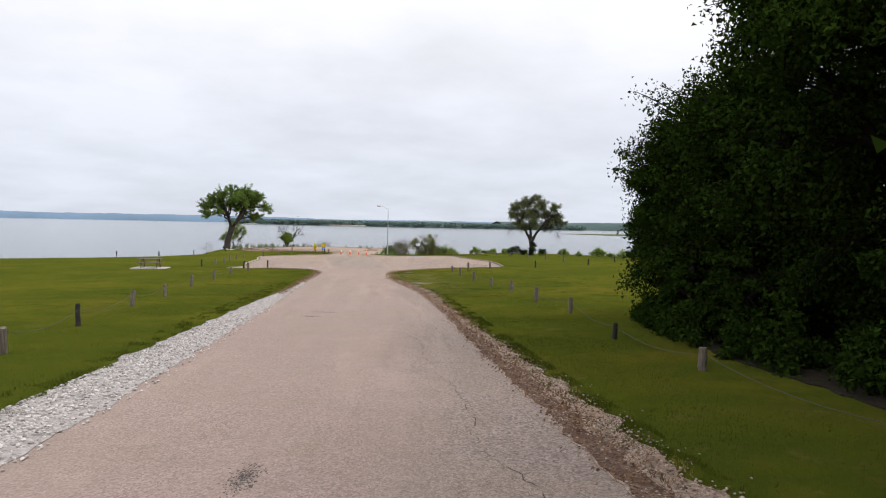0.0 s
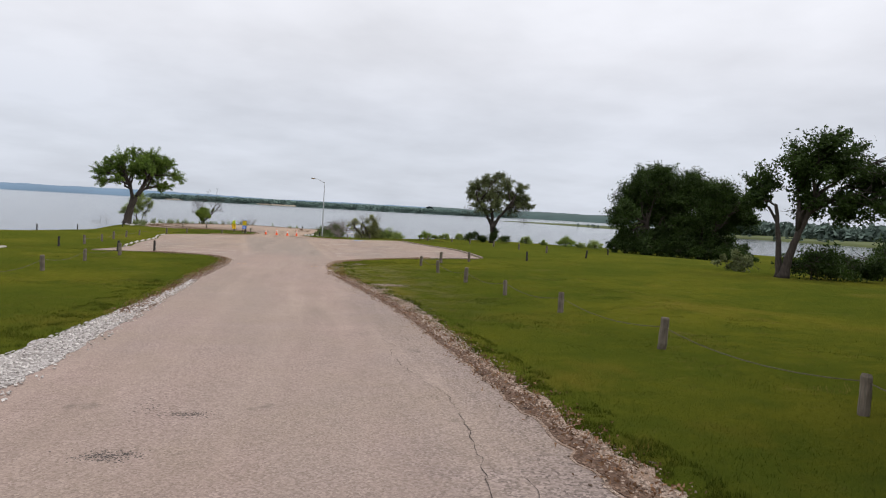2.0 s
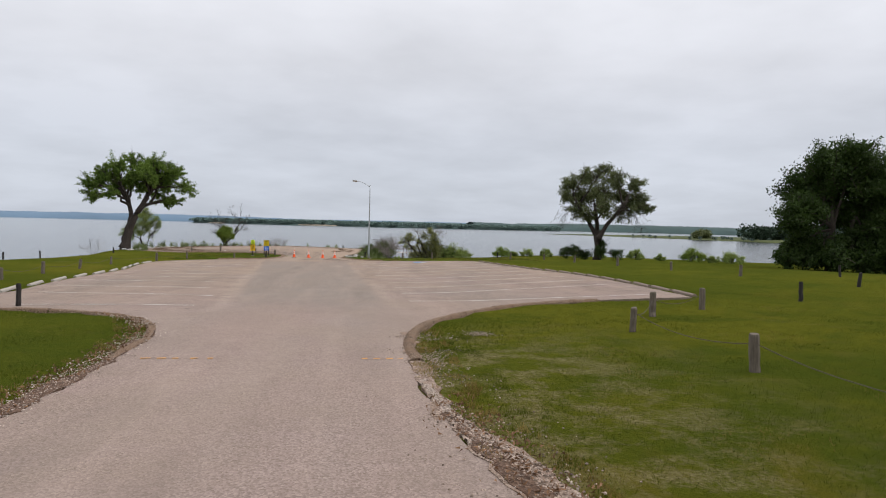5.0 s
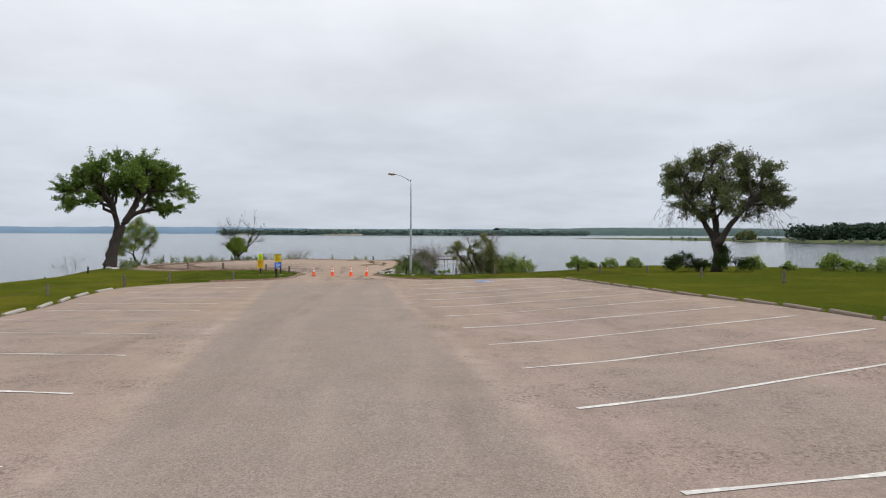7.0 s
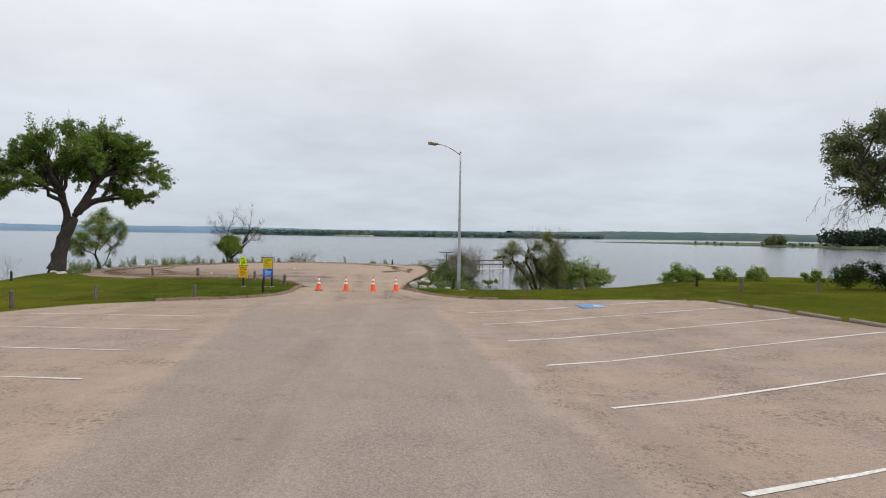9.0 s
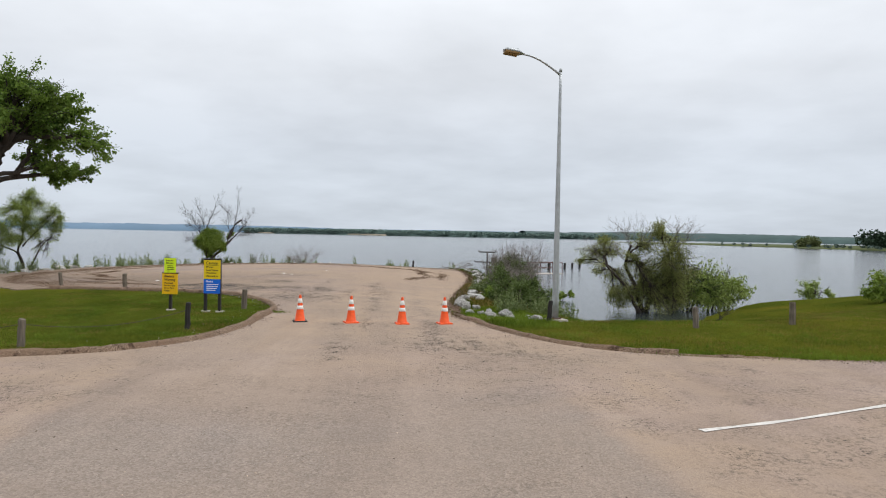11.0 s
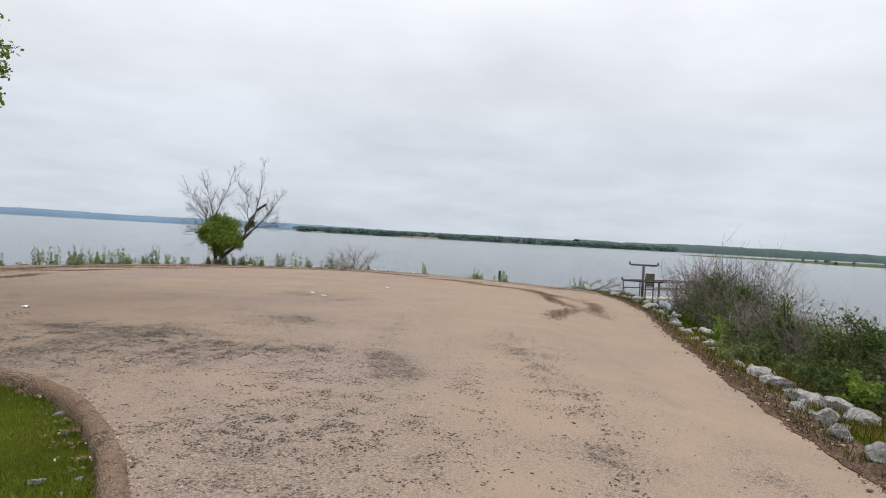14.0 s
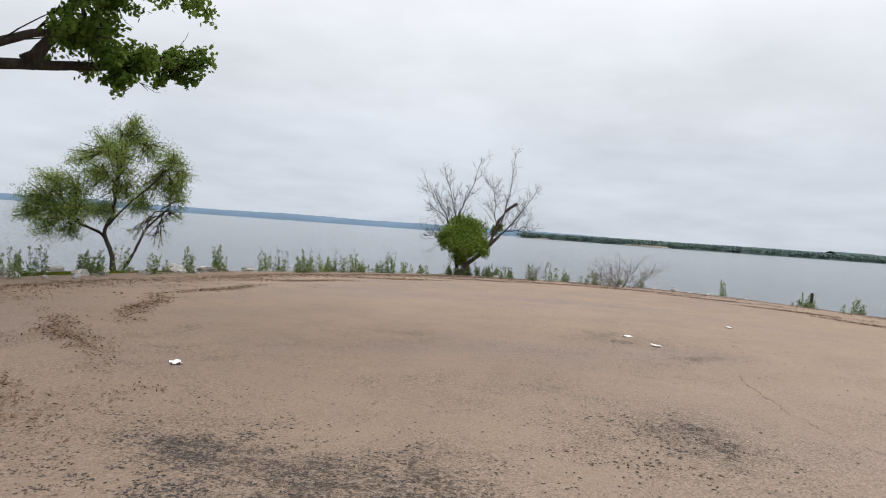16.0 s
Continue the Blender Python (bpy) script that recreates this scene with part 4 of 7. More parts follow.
kerb("kerb_island", LEFT_LOT[-2:] + ISLAND[1:], "low worn kerb round the grass island", 0.19, 0.13)
kerb("kerb_bank", BANK[5:8] + ((3.8, 100.1),), "low crumbling kerb below the lamp post", 0.16, 0.115)
kerb("kerb_bank", ((3.8, 100.1),) + BANK[8:], "crumbled remains of a kerb at the lawn edge", 0.12, 0.03)
kerb("kerb_corner", RIGHT_EDGE[1:7], "low brown asphalt kerb at the lot corner", 0.20, 0.09)
kerb("kerb_corner_left", LEFT_EDGE[6:11], "low worn kerb at the lot corner", 0.15, 0.05)


for line, side, seed in ((EDGES[2], 1, 41), (EDGES[4][len(EDGES[4]) // 2:], 1, 42)):
    r = np.random.default_rng(seed)
    k = r.integers(1, len(line) - 1, 3400)
    d = line[k + 1] - line[k - 1]
    d /= np.linalg.norm(d, axis=1)[:, None]
    pts = line[k] + np.column_stack([-d[:, 1], d[:, 0]]) * side * (-np.abs(r.normal(0, 0.16, len(k))) + 0.02)[:, None] + d * r.uniform(-0.2, 0.2, len(k))[:, None]
    pts = pts[np.array([noise.noise((a * 0.8, b * 0.8, 9)) for a, b in pts]) > -0.15]
    scatter_stones("kerb_grit", pts, 0.006 + 0.026 * r.uniform(0, 1, len(pts)) ** 4, BROWN_STONE.m, "brown grit and leaf crumbs along the kerb", "grit", 0.012, seed)


def ribbon(name, a, b, width, mat, lift, label, category, group, wear=0.0, seed=0):
    n = max(2, int(np.hypot(b[0] - a[0], b[1] - a[1]) / 0.5))
    p = np.linspace(a, b, n)
    d = (np.array(b, float) - a)
    d /= np.linalg.norm(d)
    nr = np.array([-d[1], d[0]])
    rng = np.random.default_rng(seed)
    w = width / 2 * (1 + wear * rng.uniform(-1, 0.3, (n, 1)))
    l, r = draped(p + nr * w, lift), draped(p - nr * w, lift)
    g = Geo()
    i = np.arange(n - 1)
    g.add(np.concatenate([l, r]), [np.stack([i, i + n, i + n + 1, i + 1], -1)])
    ob = new(name, g.mesh(name, mat))
    return tagged(ob, label, category, group)


for k, (x0, y) in enumerate(((3.44, 59.4), (3.40, 62.7), (3.26, 65.9), (3.12, 69.1), (2.89, 72.5), (2.65, 76.1), (2.53, 79.75), (2.39, 83.6), (2.21, 87.3), (2.04, 91.0), (1.9, 94.5))):
    x1 = min(12.6, float(np.interp(y, (60, 76, 97), (12.8, 12.9, 11.2))))
    ribbon("parking_line", (x0, y), (x1, y + (0.16 if k == 0 else 0.37) * (x1 - x0)), 0.11, PAINT, 0.020, "worn white painted parking line on asphalt", "parking line", "parking lines", 0.5, k)
for k, (x0, y) in enumerate(((-2.87, 57.2), (-3.05, 60.6), (-3.9, 64.2), (-4.5, 68.0), (-5.05, 71.7), (-5.47, 75.2), (-5.8, 78.7), (-6.03, 82.1), (-6.38, 85.5), (-6.55, 89.3), (-6.97, 92.9))):
    x1 = x0 - (5.0 if k == 0 else 6.2)
    ribbon("parking_line", (x0, y), (x1, y - (0.06 if k == 0 else 0.25) * (x1 - x0)), 0.10, PAINT, 0.020, "faded white painted parking line on asphalt", "parking line", "parking lines", 0.9, 40 + k)
for x, wd in ((-1.78, 0.16), (-1.52, 0.14), (-1.28, 0.1), (-0.98, 0.12), (-0.7, 0.08), (1.88, 0.10), (2.08, 0.12), (2.3, 0.12), (2.5, 0.10)):
    ribbon("road_mark", (x, 48.7), (x + wd, 48.73), 0.07, ORANGEPAINT, 0.020, "faded orange paint dash across the road", "road mark", "orange dashes", 0.6, int(abs(x) * 10))

# blue bay mark with a white symbol worn beyond reading
bay = empty("bay_mark", at(7.1, 96.2, 0.02), "worn blue painted bay mark with white symbol", "bay mark")
g = Geo()
g.add([(-0.75, -0.7, 0), (0.75, -0.55, 0), (0.7, 0.75, 0), (-0.7, 0.6, 0)], [np.array([[0, 1, 2, 3]])])
part("blue_square", g.mesh("blue_square", BLUEPAINT), bay)
g = Geo()
for px, py, sx, sy in ((0, 0.25, 0.16, 0.35), (0.15, -0.1, 0.4, 0.14), (-0.1, -0.3, 0.5, 0.12)):
    g.box((px, py, 0.006), (sx, sy, 0.003))
part("symbol", g.mesh("symbol", PAINT), bay, "white worn symbol")


def crack(name, pts, width, seed):
    rng = np.random.default_rng(seed)
    p = smooth_line(pts, 0.09)
    off = np.cumsum(rng.normal(0, 0.030, (len(p), 2)), 0)
    off -= np.linspace(0, 1, len(p))[:, None] * off[-1]
    p = p + off
    d = np.gradient(p, axis=0)
    d /= np.linalg.norm(d, axis=1)[:, None] + 1e-9
    nr = np.column_stack([-d[:, 1], d[:, 0]])
    w = width * 0.32 * rng.uniform(0.05, 1.2, (len(p), 1)) ** 1.3
    l, r = draped(p + nr * w, 0.017), draped(p - nr * w, 0.017)
    g = Geo()
    n = len(p)
    i = np.arange(n - 1)
    g.add(np.concatenate([l, r]), [np.stack([i, i + n, i + n + 1, i + 1], -1)])
    ob = new(name, g.mesh(name, CRACKMAT))
    return tagged(ob, "dark open crack in the worn asphalt", "crack", "cracks", "structure")


CRACKMAT = plain("crack_shadow", (0.062, 0.048, 0.04), 1.0, 0, 0.4, 20, 0)
for k, (pts, wd) in enumerate(((((4.6, 0.5), (4.2, 4), (4.0, 7.5), (3.7, 10), (3.5, 15)), 0.02), (((3.6, 17), (3.9, 21), (3.6, 24.5), (3.7, 28)), 0.018),
                               (((4.5, 12), (4.4, 15), (4.2, 19)), 0.018), (((3.6, 9.9), (4.4, 10.2), (5.1, 10.0)), 0.018), (((4.2, 27), (4.4, 31)), 0.018),
                               (((-7.3, 125.5), (-6.6, 122.5), (-5.6, 121)), 0.013), (((-3.5, 119), (-3.0, 117), (-3.3, 115)), 0.009),
                               (((-3.1, 104.4), (-2.9, 101.5)), 0.009), (((-3.6, 121.5), (-3.9, 119.8)), 0.010))):
    crack("crack", pts, wd, 60 + k)


for k, (x, y, a, b, n) in enumerate(((1.58, 3.0, 0.075, 0.22, 420), (0.38, 19.6, 0.16, 0.10, 260), (0.82, 21.1, 0.14, 0.06, 150), (0.35, 21.4, 0.10, 0.2, 60))):
    pts = np.column_stack([rng.normal(x, a, n), rng.normal(y, b, n)])
    scatter_stones("tar_smear", pts, rng.uniform(0.006, 0.018, n), BINDER.m, "dark smear of tar and rubber on the road", "stain", 0.013, 30 + k, 0.15)


def wheel_stop(p, turn, label, mat):
    ob = empty("wheel_stop", at(p[0], p[1]), label, "wheel stop", "wheel stops")
    ob.rotation_euler = (0, 0, turn)
    g = Geo()
    n = 7
    prof = np.array([(-0.085, 0), (-0.075, 0.065), (-0.045, 0.095), (0.045, 0.095), (0.075, 0.065), (0.085, 0)])
    xs = np.linspace(-0.95, 0.95, n)
    v = np.array([[x, y * (0.97 if abs(x) > 0.9 else 1), z] for x in xs for y, z in prof])
    m = len(prof)
    i, j = np.meshgrid(np.arange(n - 1), np.arange(m), indexing="ij")
    g.add(v, [np.stack([i * m + j, (i + 1) * m + j, (i + 1) * m + (j + 1) % m, i * m + (j + 1) % m], -1).reshape(-1, 4), np.arange(m)[None], np.arange((n - 1) * m, n * m)[None, ::-1]])
    part("block", g.mesh("block", mat), ob)
    return ob


STOPWOOD = plain("tan_worn_kerb_block", (0.24, 0.185, 0.145), 0.95, 0, 0.3, 14, 0.5)
right_line, left_line = smooth_line(RIGHT_LOT[::-1], 0.2), smooth_line(LEFT_LOT[1:6], 0.2)
for line, off, mat, label, step in ((right_line, 0.22, STOPWOOD, "worn tan concrete parking block edging the lot", 2.35), (left_line, -0.25, CONCRETE, "pale concrete parking block edging the lot", 3.3)):
    s = np.concatenate([[0], np.cumsum(np.hypot(*np.diff(line, axis=0).T))])
    for u in np.arange(1.3, s[-1] - 1, step):
        x, y = np.interp(u, s, line[:, 0]), np.interp(u, s, line[:, 1])
        dx, dy = np.interp(u + 0.3, s, line[:, 0]) - x, np.interp(u + 0.3, s, line[:, 1]) - y
        wheel_stop((x + off, y), math.atan2(dy, dx) + random.uniform(-0.03, 0.03), label, mat)


# ---- post and cable fences ----
def post_mesh(r, high, mat, seed):
    rng = np.random.default_rng(seed)
    g = Geo()
    n = 8
    zs = np.array([-0.15, 0.0, 0.12, 0.3, high * 0.75, high - 0.04, high])
    rad = r * np.array([1.04, 1.04, 1.0, 1.02, 0.98, 0.98, 0.82]) * rng.uniform(0.96, 1.04, 7)
    pts = np.column_stack([rng.normal(0, 0.006, 7), rng.normal(0, 0.006, 7), zs])
    g.tube(pts, rad, n)
    return g.mesh("post", mat)


POSTS = [post_mesh(0.084, 0.62, WOOD, 1), post_mesh(0.076, 0.56, WOOD, 2), post_mesh(0.092, 0.66, WOOD, 3)]
BLACKPOSTS = [post_mesh(0.065, 0.64, DARKWOOD, 4), post_mesh(0.07, 0.6, DARKWOOD, 5)]


def fence(name, places, label, dark=(), cables=True, sag=0.20, slack=None, short=0):
    rng = np.random.default_rng(len(places) + int(places[0][1]))
    ob = empty(name, at(*places[0]), label, "fence")
    org = ob.location
    tops = []
    for k, (x, y) in enumerate(places):
        me = BLACKPOSTS[k % 2] if k in dark else POSTS[k % 3]
        p = part("post", me, ob, "dark stained post" if k in dark else "")
        p.location = at(x, y) - org
        p.rotation_euler = (rng.normal(0, 0.04), rng.normal(0, 0.04), rng.uniform(0, 6))
        p.scale = (0.9, 0.9, 0.68) if k < short else (1, 1, 1)
        tops.append(np.array(at(x, y, 0.33 if k < short else 0.46)))
    if cables:
        for k, (a, b) in enumerate(zip(tops[:-1], tops[1:])):
            if slack and k in slack:
                continue
            t = np.linspace(0, 1, 9)[:, None]
            q = a + (b - a) * t
            q[:, 2] -= (4 * sag * t * (1 - t))[:, 0]
            g = Geo()
            g.tube(q - np.array(org), np.full(9, 0.0065), 5)
            part("cable", g.mesh("cable", CABLE), ob, "sagging steel cable")
    return ob


fence("post_fence", ((9.0, -3), (9.0, 3.0), (9.02, 9.1), (8.85, 13.85), (9.5, 20.8), (9.36, 26.1), (9.4, 32.4), (9.1, 37.6), (8.6, 42.3), (8.2, 47.2), (8.0, 51.8), (9.6, 54.4), (11.6, 55.6)),
      "grey weathered wooden posts joined by sagging cable", (3,), short=4)
fence("post_fence", ((-4.4, 5.5), (-5.0, 11.2), (-5.8, 16.5), (-6.8, 23.4), (-7.2, 28.6), (-8.2, 36.5), (-8.4, 42.3), (-8.5, 47.6), (-8.2, 52.2)),
      "weathered wooden posts with sagging cable beside the lawn", (2,))
fence("post_fence", ((-7.5, 57.0), (-9.4, 56.4), (-13.8, 59.8)), "short dark posts at the edge of the lot", (0, 1, 2), False)
fence("post_fence", ((16.0, 57.6), (22.5, 63.4), (28, 72)), "short dark posts standing in the lawn", (0, 1, 2), False)
fence("post_fence", ((22.2, 72), (22.0, 80), (21.4, 88), (20.2, 95), (19.2, 101.3), (16.3, 103), (8.8, 104.75), (5.9, 104.2)), "pale weathered wooden posts along the lakeside lawn", (), False)
fence("post_fence", ((2.25, 105.45), (15.8, 107)), "short dark posts near the lamp", (0, 1), False)
fence("post_fence", ((-13.6, 64), (-14.2, 70), (-15, 76), (-15.8, 83), (-16.3, 90), (-15, 96.8), (-13.4, 100.2), (-9.4, 100.6), (-7.0, 103.4)),
      "weathered wooden posts and cable round the island", (8,))
fence("post_fence", ((-6.75, 108.1), (-9.4, 113.3), (-13.6, 116.2), (-17.1, 118.0)), "weathered posts and cable by the turnaround", ())
fence("post_fence", ((-25.5, 100), (-24.3, 114.2)), "dark posts near the shore", (0, 1), False)


# ---- cones, lamp, signs ----
ORANGE = plain("cone_orange", (0.74, 0.085, 0.012), 0.5, 0, 0.15, 14, 0.05)
CONEWHITE = plain("cone_white_band", (0.78, 0.77, 0.74), 0.5, 0, 0.08, 14, 0)
RUBBER = plain("black_rubber", (0.03, 0.03, 0.03), 0.8, 0, 0.3, 20, 0.1)


def lathe(g, prof, n=24):
    prof = np.array(prof, float)
    a = np.arange(n) * 2 * np.pi / n
    v = np.stack([prof[:, None, 0] * np.cos(a), prof[:, None, 0] * np.sin(a), np.repeat(prof[:, 1:2], n, 1)], -1).reshape(-1, 3)
    k = len(prof)
    i, j = np.meshgrid(np.arange(k - 1), np.arange(n), indexing="ij")
    g.add(v, [np.stack([i * n + j, i * n + (j + 1) % n, (i + 1) * n + (j + 1) % n, (i + 1) * n + j], -1).reshape(-1, 4)])


def cone(x, y, turn, black=False):
    base = at(x, y, 0.014)
    ob = empty("traffic_cone", base, "faded orange traffic cone on a black rubber base" if black else "orange traffic cone with two white reflective bands", "traffic cone", "row of cones")
    ob.rotation_euler = (0, 0, turn)
    g = Geo()
    g.box((0, 0, 0.016), (0.37, 0.37, 0.032), 0, 0.012)
    part("base", g.mesh("base", RUBBER if black else ORANGE), ob, "black rubber base" if black else "")
    rad = lambda z: 0.135 - (0.135 - 0.028) * (z - 0.03) / 0.68
    g = Geo()
    lathe(g, [(0.15, 0.032), (rad(0.045), 0.045), (rad(0.33), 0.33), (rad(0.55), 0.55), (rad(0.69), 0.69), (rad(0.71), 0.71), (0.012, 0.715), (0.010, 0.69)])
    part("body", g.mesh("body", ORANGE, True), ob)
    for a, b in ((0.335, 0.43), (0.50, 0.62)):
        g = Geo()
        lathe(g, [(rad(a) + 0.001, a), (rad(a) + 0.004, a + 0.003), (rad(b) + 0.004, b - 0.003), (rad(b) + 0.001, b)])
        part("band", g.mesh("band", CONEWHITE, True), ob, "white reflective band")
    return ob


cone(-4.55, 105.05, 0.25, True)
cone(-3.18, 104.95, 0.35)
cone(-1.82, 104.85, 0.12)
cone(-0.68, 105.0, 0.3)


def street_lamp():
    b = at(2.62, 106.38)
    ob = empty("street_lamp", b, "tall grey steel street lamp with curved arm on a concrete footing", "street lamp")
    g = Geo()
    g.box((0, 0, 0.02), (0.62, 0.62, 0.12), 0.2, 0.03)
    part("footing", g.mesh("footing", CONCRETE), ob, "pale concrete footing")
    g = Geo()
    g.box((0, 0, 0.095), (0.28, 0.28, 0.03), 0.2, 0.005)
    part("base_plate", g.mesh("base_plate", RUST), ob, "rusty base plate")
    for k in range(4):
        g = Geo()
        a = k * math.pi / 2 + 0.2 + math.pi / 4
        g.tube([(0.16 * math.cos(a), 0.16 * math.sin(a), 0.1), (0.16 * math.cos(a), 0.16 * math.sin(a), 0.16)], [0.016, 0.016], 6)
        part("bolt", g.mesh("bolt", RUST), ob)
    g = Geo()
    z = np.linspace(0.1, 7.27, 14)
    g.tube(np.column_stack([0 * z, 0 * z, z]), np.linspace(0.098, 0.036, 14), 16)
    part("pole", g.mesh("pole", STEEL, True), ob)
    g = Geo()
    g.tube([(0, 0, 7.26), (0, 0, 7.32), (0, 0, 7.36)], [0.046, 0.044, 0.015], 14)
    part("cap", g.mesh("cap", STEEL, True), ob)
    g = Geo()
    t = np.linspace(0, 1, 12)
    ax = -1.18 * t
    az = 7.16 + 0.50 * np.sin(t * math.pi / 2)
    g.tube(np.column_stack([ax, -0.25 * t, az]), np.linspace(0.036, 0.026, 12), 10)
    part("arm", g.mesh("arm", STEEL, True), ob, "curved steel arm")
    # the housing hangs in its own frame, turned along the arm and nosed up a little
    nose = Matrix.Translation((-1.10, -0.23, 7.665)) @ Euler((radians(-10), radians(6), radians(11))).to_matrix().to_4x4()
    head = Geo()
    t = np.linspace(0, 1, 10)
    prof = np.interp(t, (0, 0.15, 0.30, 0.7, 0.94, 1), (0.04, 0.07, 0.15, 0.165, 0.14, 0.05))
    ring = []
    for k in range(10):
        for a in np.arange(12) * 2 * np.pi / 12:
            ring.append((-0.64 * t[k], prof[k] * math.cos(a), max(-0.045, prof[k] * 0.5 * math.sin(a))))
    i, j = np.meshgrid(np.arange(9), np.arange(12), indexing="ij")
    head.add(ring, [np.stack([i * 12 + j, i * 12 + (j + 1) % 12, (i + 1) * 12 + (j + 1) % 12, (i + 1) * 12 + j], -1).reshape(-1, 4), np.arange(12)[None], np.arange(108, 120)[None, ::-1]])
    h = part("lamp_head", head.mesh("lamp_head", STEEL, True), ob, "cobra-head lamp housing")
    h.matrix_basis = nose
    g = Geo()
    g.box((-0.40, 0, -0.058), (0.38, 0.24, 0.04), 0, -0.02)
    part("lens", g.mesh("lens", LENS), h, "amber-tinted lamp lens")
    g = Geo()
    g.tube([(-0.22, 0, 0.06), (-0.22, 0, 0.13)], [0.035, 0.03], 8)
    part("photocell", g.mesh("photocell", STEEL), h)
    return ob


LENS = plain("amber_lamp_glass", (0.35, 0.22, 0.10), 0.3, 0, 0.2, 10, 0)
street_lamp()

YELLOW = plain("sign_yellow", (0.78, 0.56, 0.01), 0.45, 0, 0.07, 3, 0)
AMBER = plain("sign_amber", (0.80, 0.46, 0.006), 0.45, 0, 0.07, 3, 0)
LIMEYEL = plain("sign_yellow_green", (0.70, 0.86, 0.02), 0.45, 0, 0.07, 3, 0)
SIGNBLUE = plain("sign_blue", (0.010, 0.13, 0.62), 0.45, 0, 0.08, 3, 0)
INK = plain("sign_black_ink", (0.012, 0.012, 0.014), 0.6, 0, 0.1, 3, 0)
WHITEINK = plain("sign_white_ink", (0.75, 0.78, 0.82), 0.6, 0, 0.05, 3, 0)


def lettering(text, size, mat, x, z):
    cu = bpy.data.curves.new("text", "FONT")
    cu.body, cu.size, cu.extrude, cu.offset = text, size, 0.0006, size * 0.02
    tmp = bpy.data.objects.new("text_tmp", cu)
    scene.collection.objects.link(tmp)
    me = bpy.data.meshes.new_from_object(tmp.evaluated_get(bpy.context.evaluated_depsgraph_get()))
    bpy.data.objects.remove(tmp)
    me.name = "lettering"
    me.transform(pose(x, -0.0125, z, 90))
    me.materials.clear()
    me.materials.append(mat)
    return me


def panel(parent, mat, x, z0, z1, wide, rows, ink, label, rail=True):
    g = Geo()
    g.box((x, -0.06, (z0 + z1) / 2), (wide, 0.012, z1 - z0))
    ob = part("panel", g.mesh("panel", mat), parent, label)
    for text, size, z in rows:
        me = lettering(text, size, ink, 0, z)
        me.transform(pose(x - wide * 0.36, -0.055, 0))
        part("lettering", me, ob, "black lettering" if ink is INK else "white lettering")
    return ob


def bars(parent, x, rows, mat, high=0.02):
    g = Geo()
    for z, a, b in rows:
        g.box((x + (a + b) / 2, -0.0675, z), (b - a, 0.002, high))
    part("lettering", g.mesh("lettering", mat), parent, "small unreadable lettering")


def sign_posts(ob, xs, high, foot=0.42):
    for x in xs:
        g = Geo()
        g.box((x, 0, high / 2 - 0.1), (0.09, 0.09, high + 0.2), 0, 0.004)
        part("post", g.mesh("post", DARKWOOD), ob)
        g = Geo()
        n = 14
        a = np.arange(n) * 2 * np.pi / n
        r = 0.17 * (1 + 0.12 * np.sin(3 * a + x))
        v = np.concatenate([np.column_stack([x + r * np.cos(a), r * np.sin(a), np.full(n, -0.04)]), np.column_stack([x + 0.85 * r * np.cos(a), 0.85 * r * np.sin(a), np.full(n, 0.035)])])
        i = np.arange(n)
        g.add(v, [np.stack([i, (i + 1) % n, (i + 1) % n + n, i + n], -1), (i + n)[None]])
        part("footing", g.mesh("footing", CONCRETE), ob, "pale concrete footing")


def signs():
    a = empty("warning_sign", at(-7.46, 107.2), "yellow caution board over a blue notice on two dark posts", "sign")
    a.rotation_euler, a.scale = (0, 0, radians(-6)), (0.89, 1, 0.95)
    sign_posts(a, (-0.24, 0.24), 1.66)
    p = panel(a, YELLOW, 0, 1.03, 1.62, 0.56, (("Caution", 0.125, 1.485), ("Water", 0.088, 1.37), ("Level Varies", 0.082, 1.28), ("Watch for", 0.082, 1.19), ("Obstructions", 0.076, 1.10)), INK, "yellow caution panel")
    g = Geo()
    g.box((0.0, -0.0675, 1.455), (0.44, 0.002, 0.008))
    part("rule", g.mesh("rule", INK), p)
    p = panel(a, SIGNBLUE, 0, 0.58, 1.024, 0.56, (("Notice", 0.085, 0.925),), WHITEINK, "blue notice panel")
    bars(p, 0, ((0.86, -0.18, 0.22), (0.80, -0.18, 0.20), (0.74, -0.18, 0.17), (0.68, -0.18, 0.12)), WHITEINK, 0.026)
    g = Geo()
    g.box((0, -0.02, 1.645), (0.60, 0.10, 0.04))
    part("cap_rail", g.mesh("cap_rail", DARKWOOD), a)
    b = empty("warning_sign", at(-8.85, 107.7), "yellow-green board above an amber warning board on a dark post", "sign")
    b.rotation_euler, b.scale = (0, 0, radians(-4)), (0.88, 1, 0.95)
    sign_posts(b, (0.0,), 1.66)
    p = panel(b, LIMEYEL, 0, 1.20, 1.66, 0.40, (("Boaters", 0.075, 1.56), ("Warning", 0.072, 1.48)), INK, "yellow-green warning panel")
    bars(p, 0, ((1.415, -0.10, 0.10), (1.36, -0.10, 0.12), (1.305, -0.10, 0.12), (1.25, -0.10, -0.02)), INK, 0.022)
    panel(b, AMBER, 0, 0.52, 1.17, 0.54, (("Boaters", 0.105, 1.055), ("Warning", 0.105, 0.945), ("Overhead", 0.074, 0.845), ("Power Lines", 0.074, 0.765), ("Cross Park", 0.074, 0.685), ("Roads", 0.074, 0.605)), INK, "amber warning panel")
    g = Geo()
    g.box((0, -0.03, 1.185), (0.56, 0.07, 0.035))
    part("cap_rail", g.mesh("cap_rail", DARKWOOD), b)


signs()


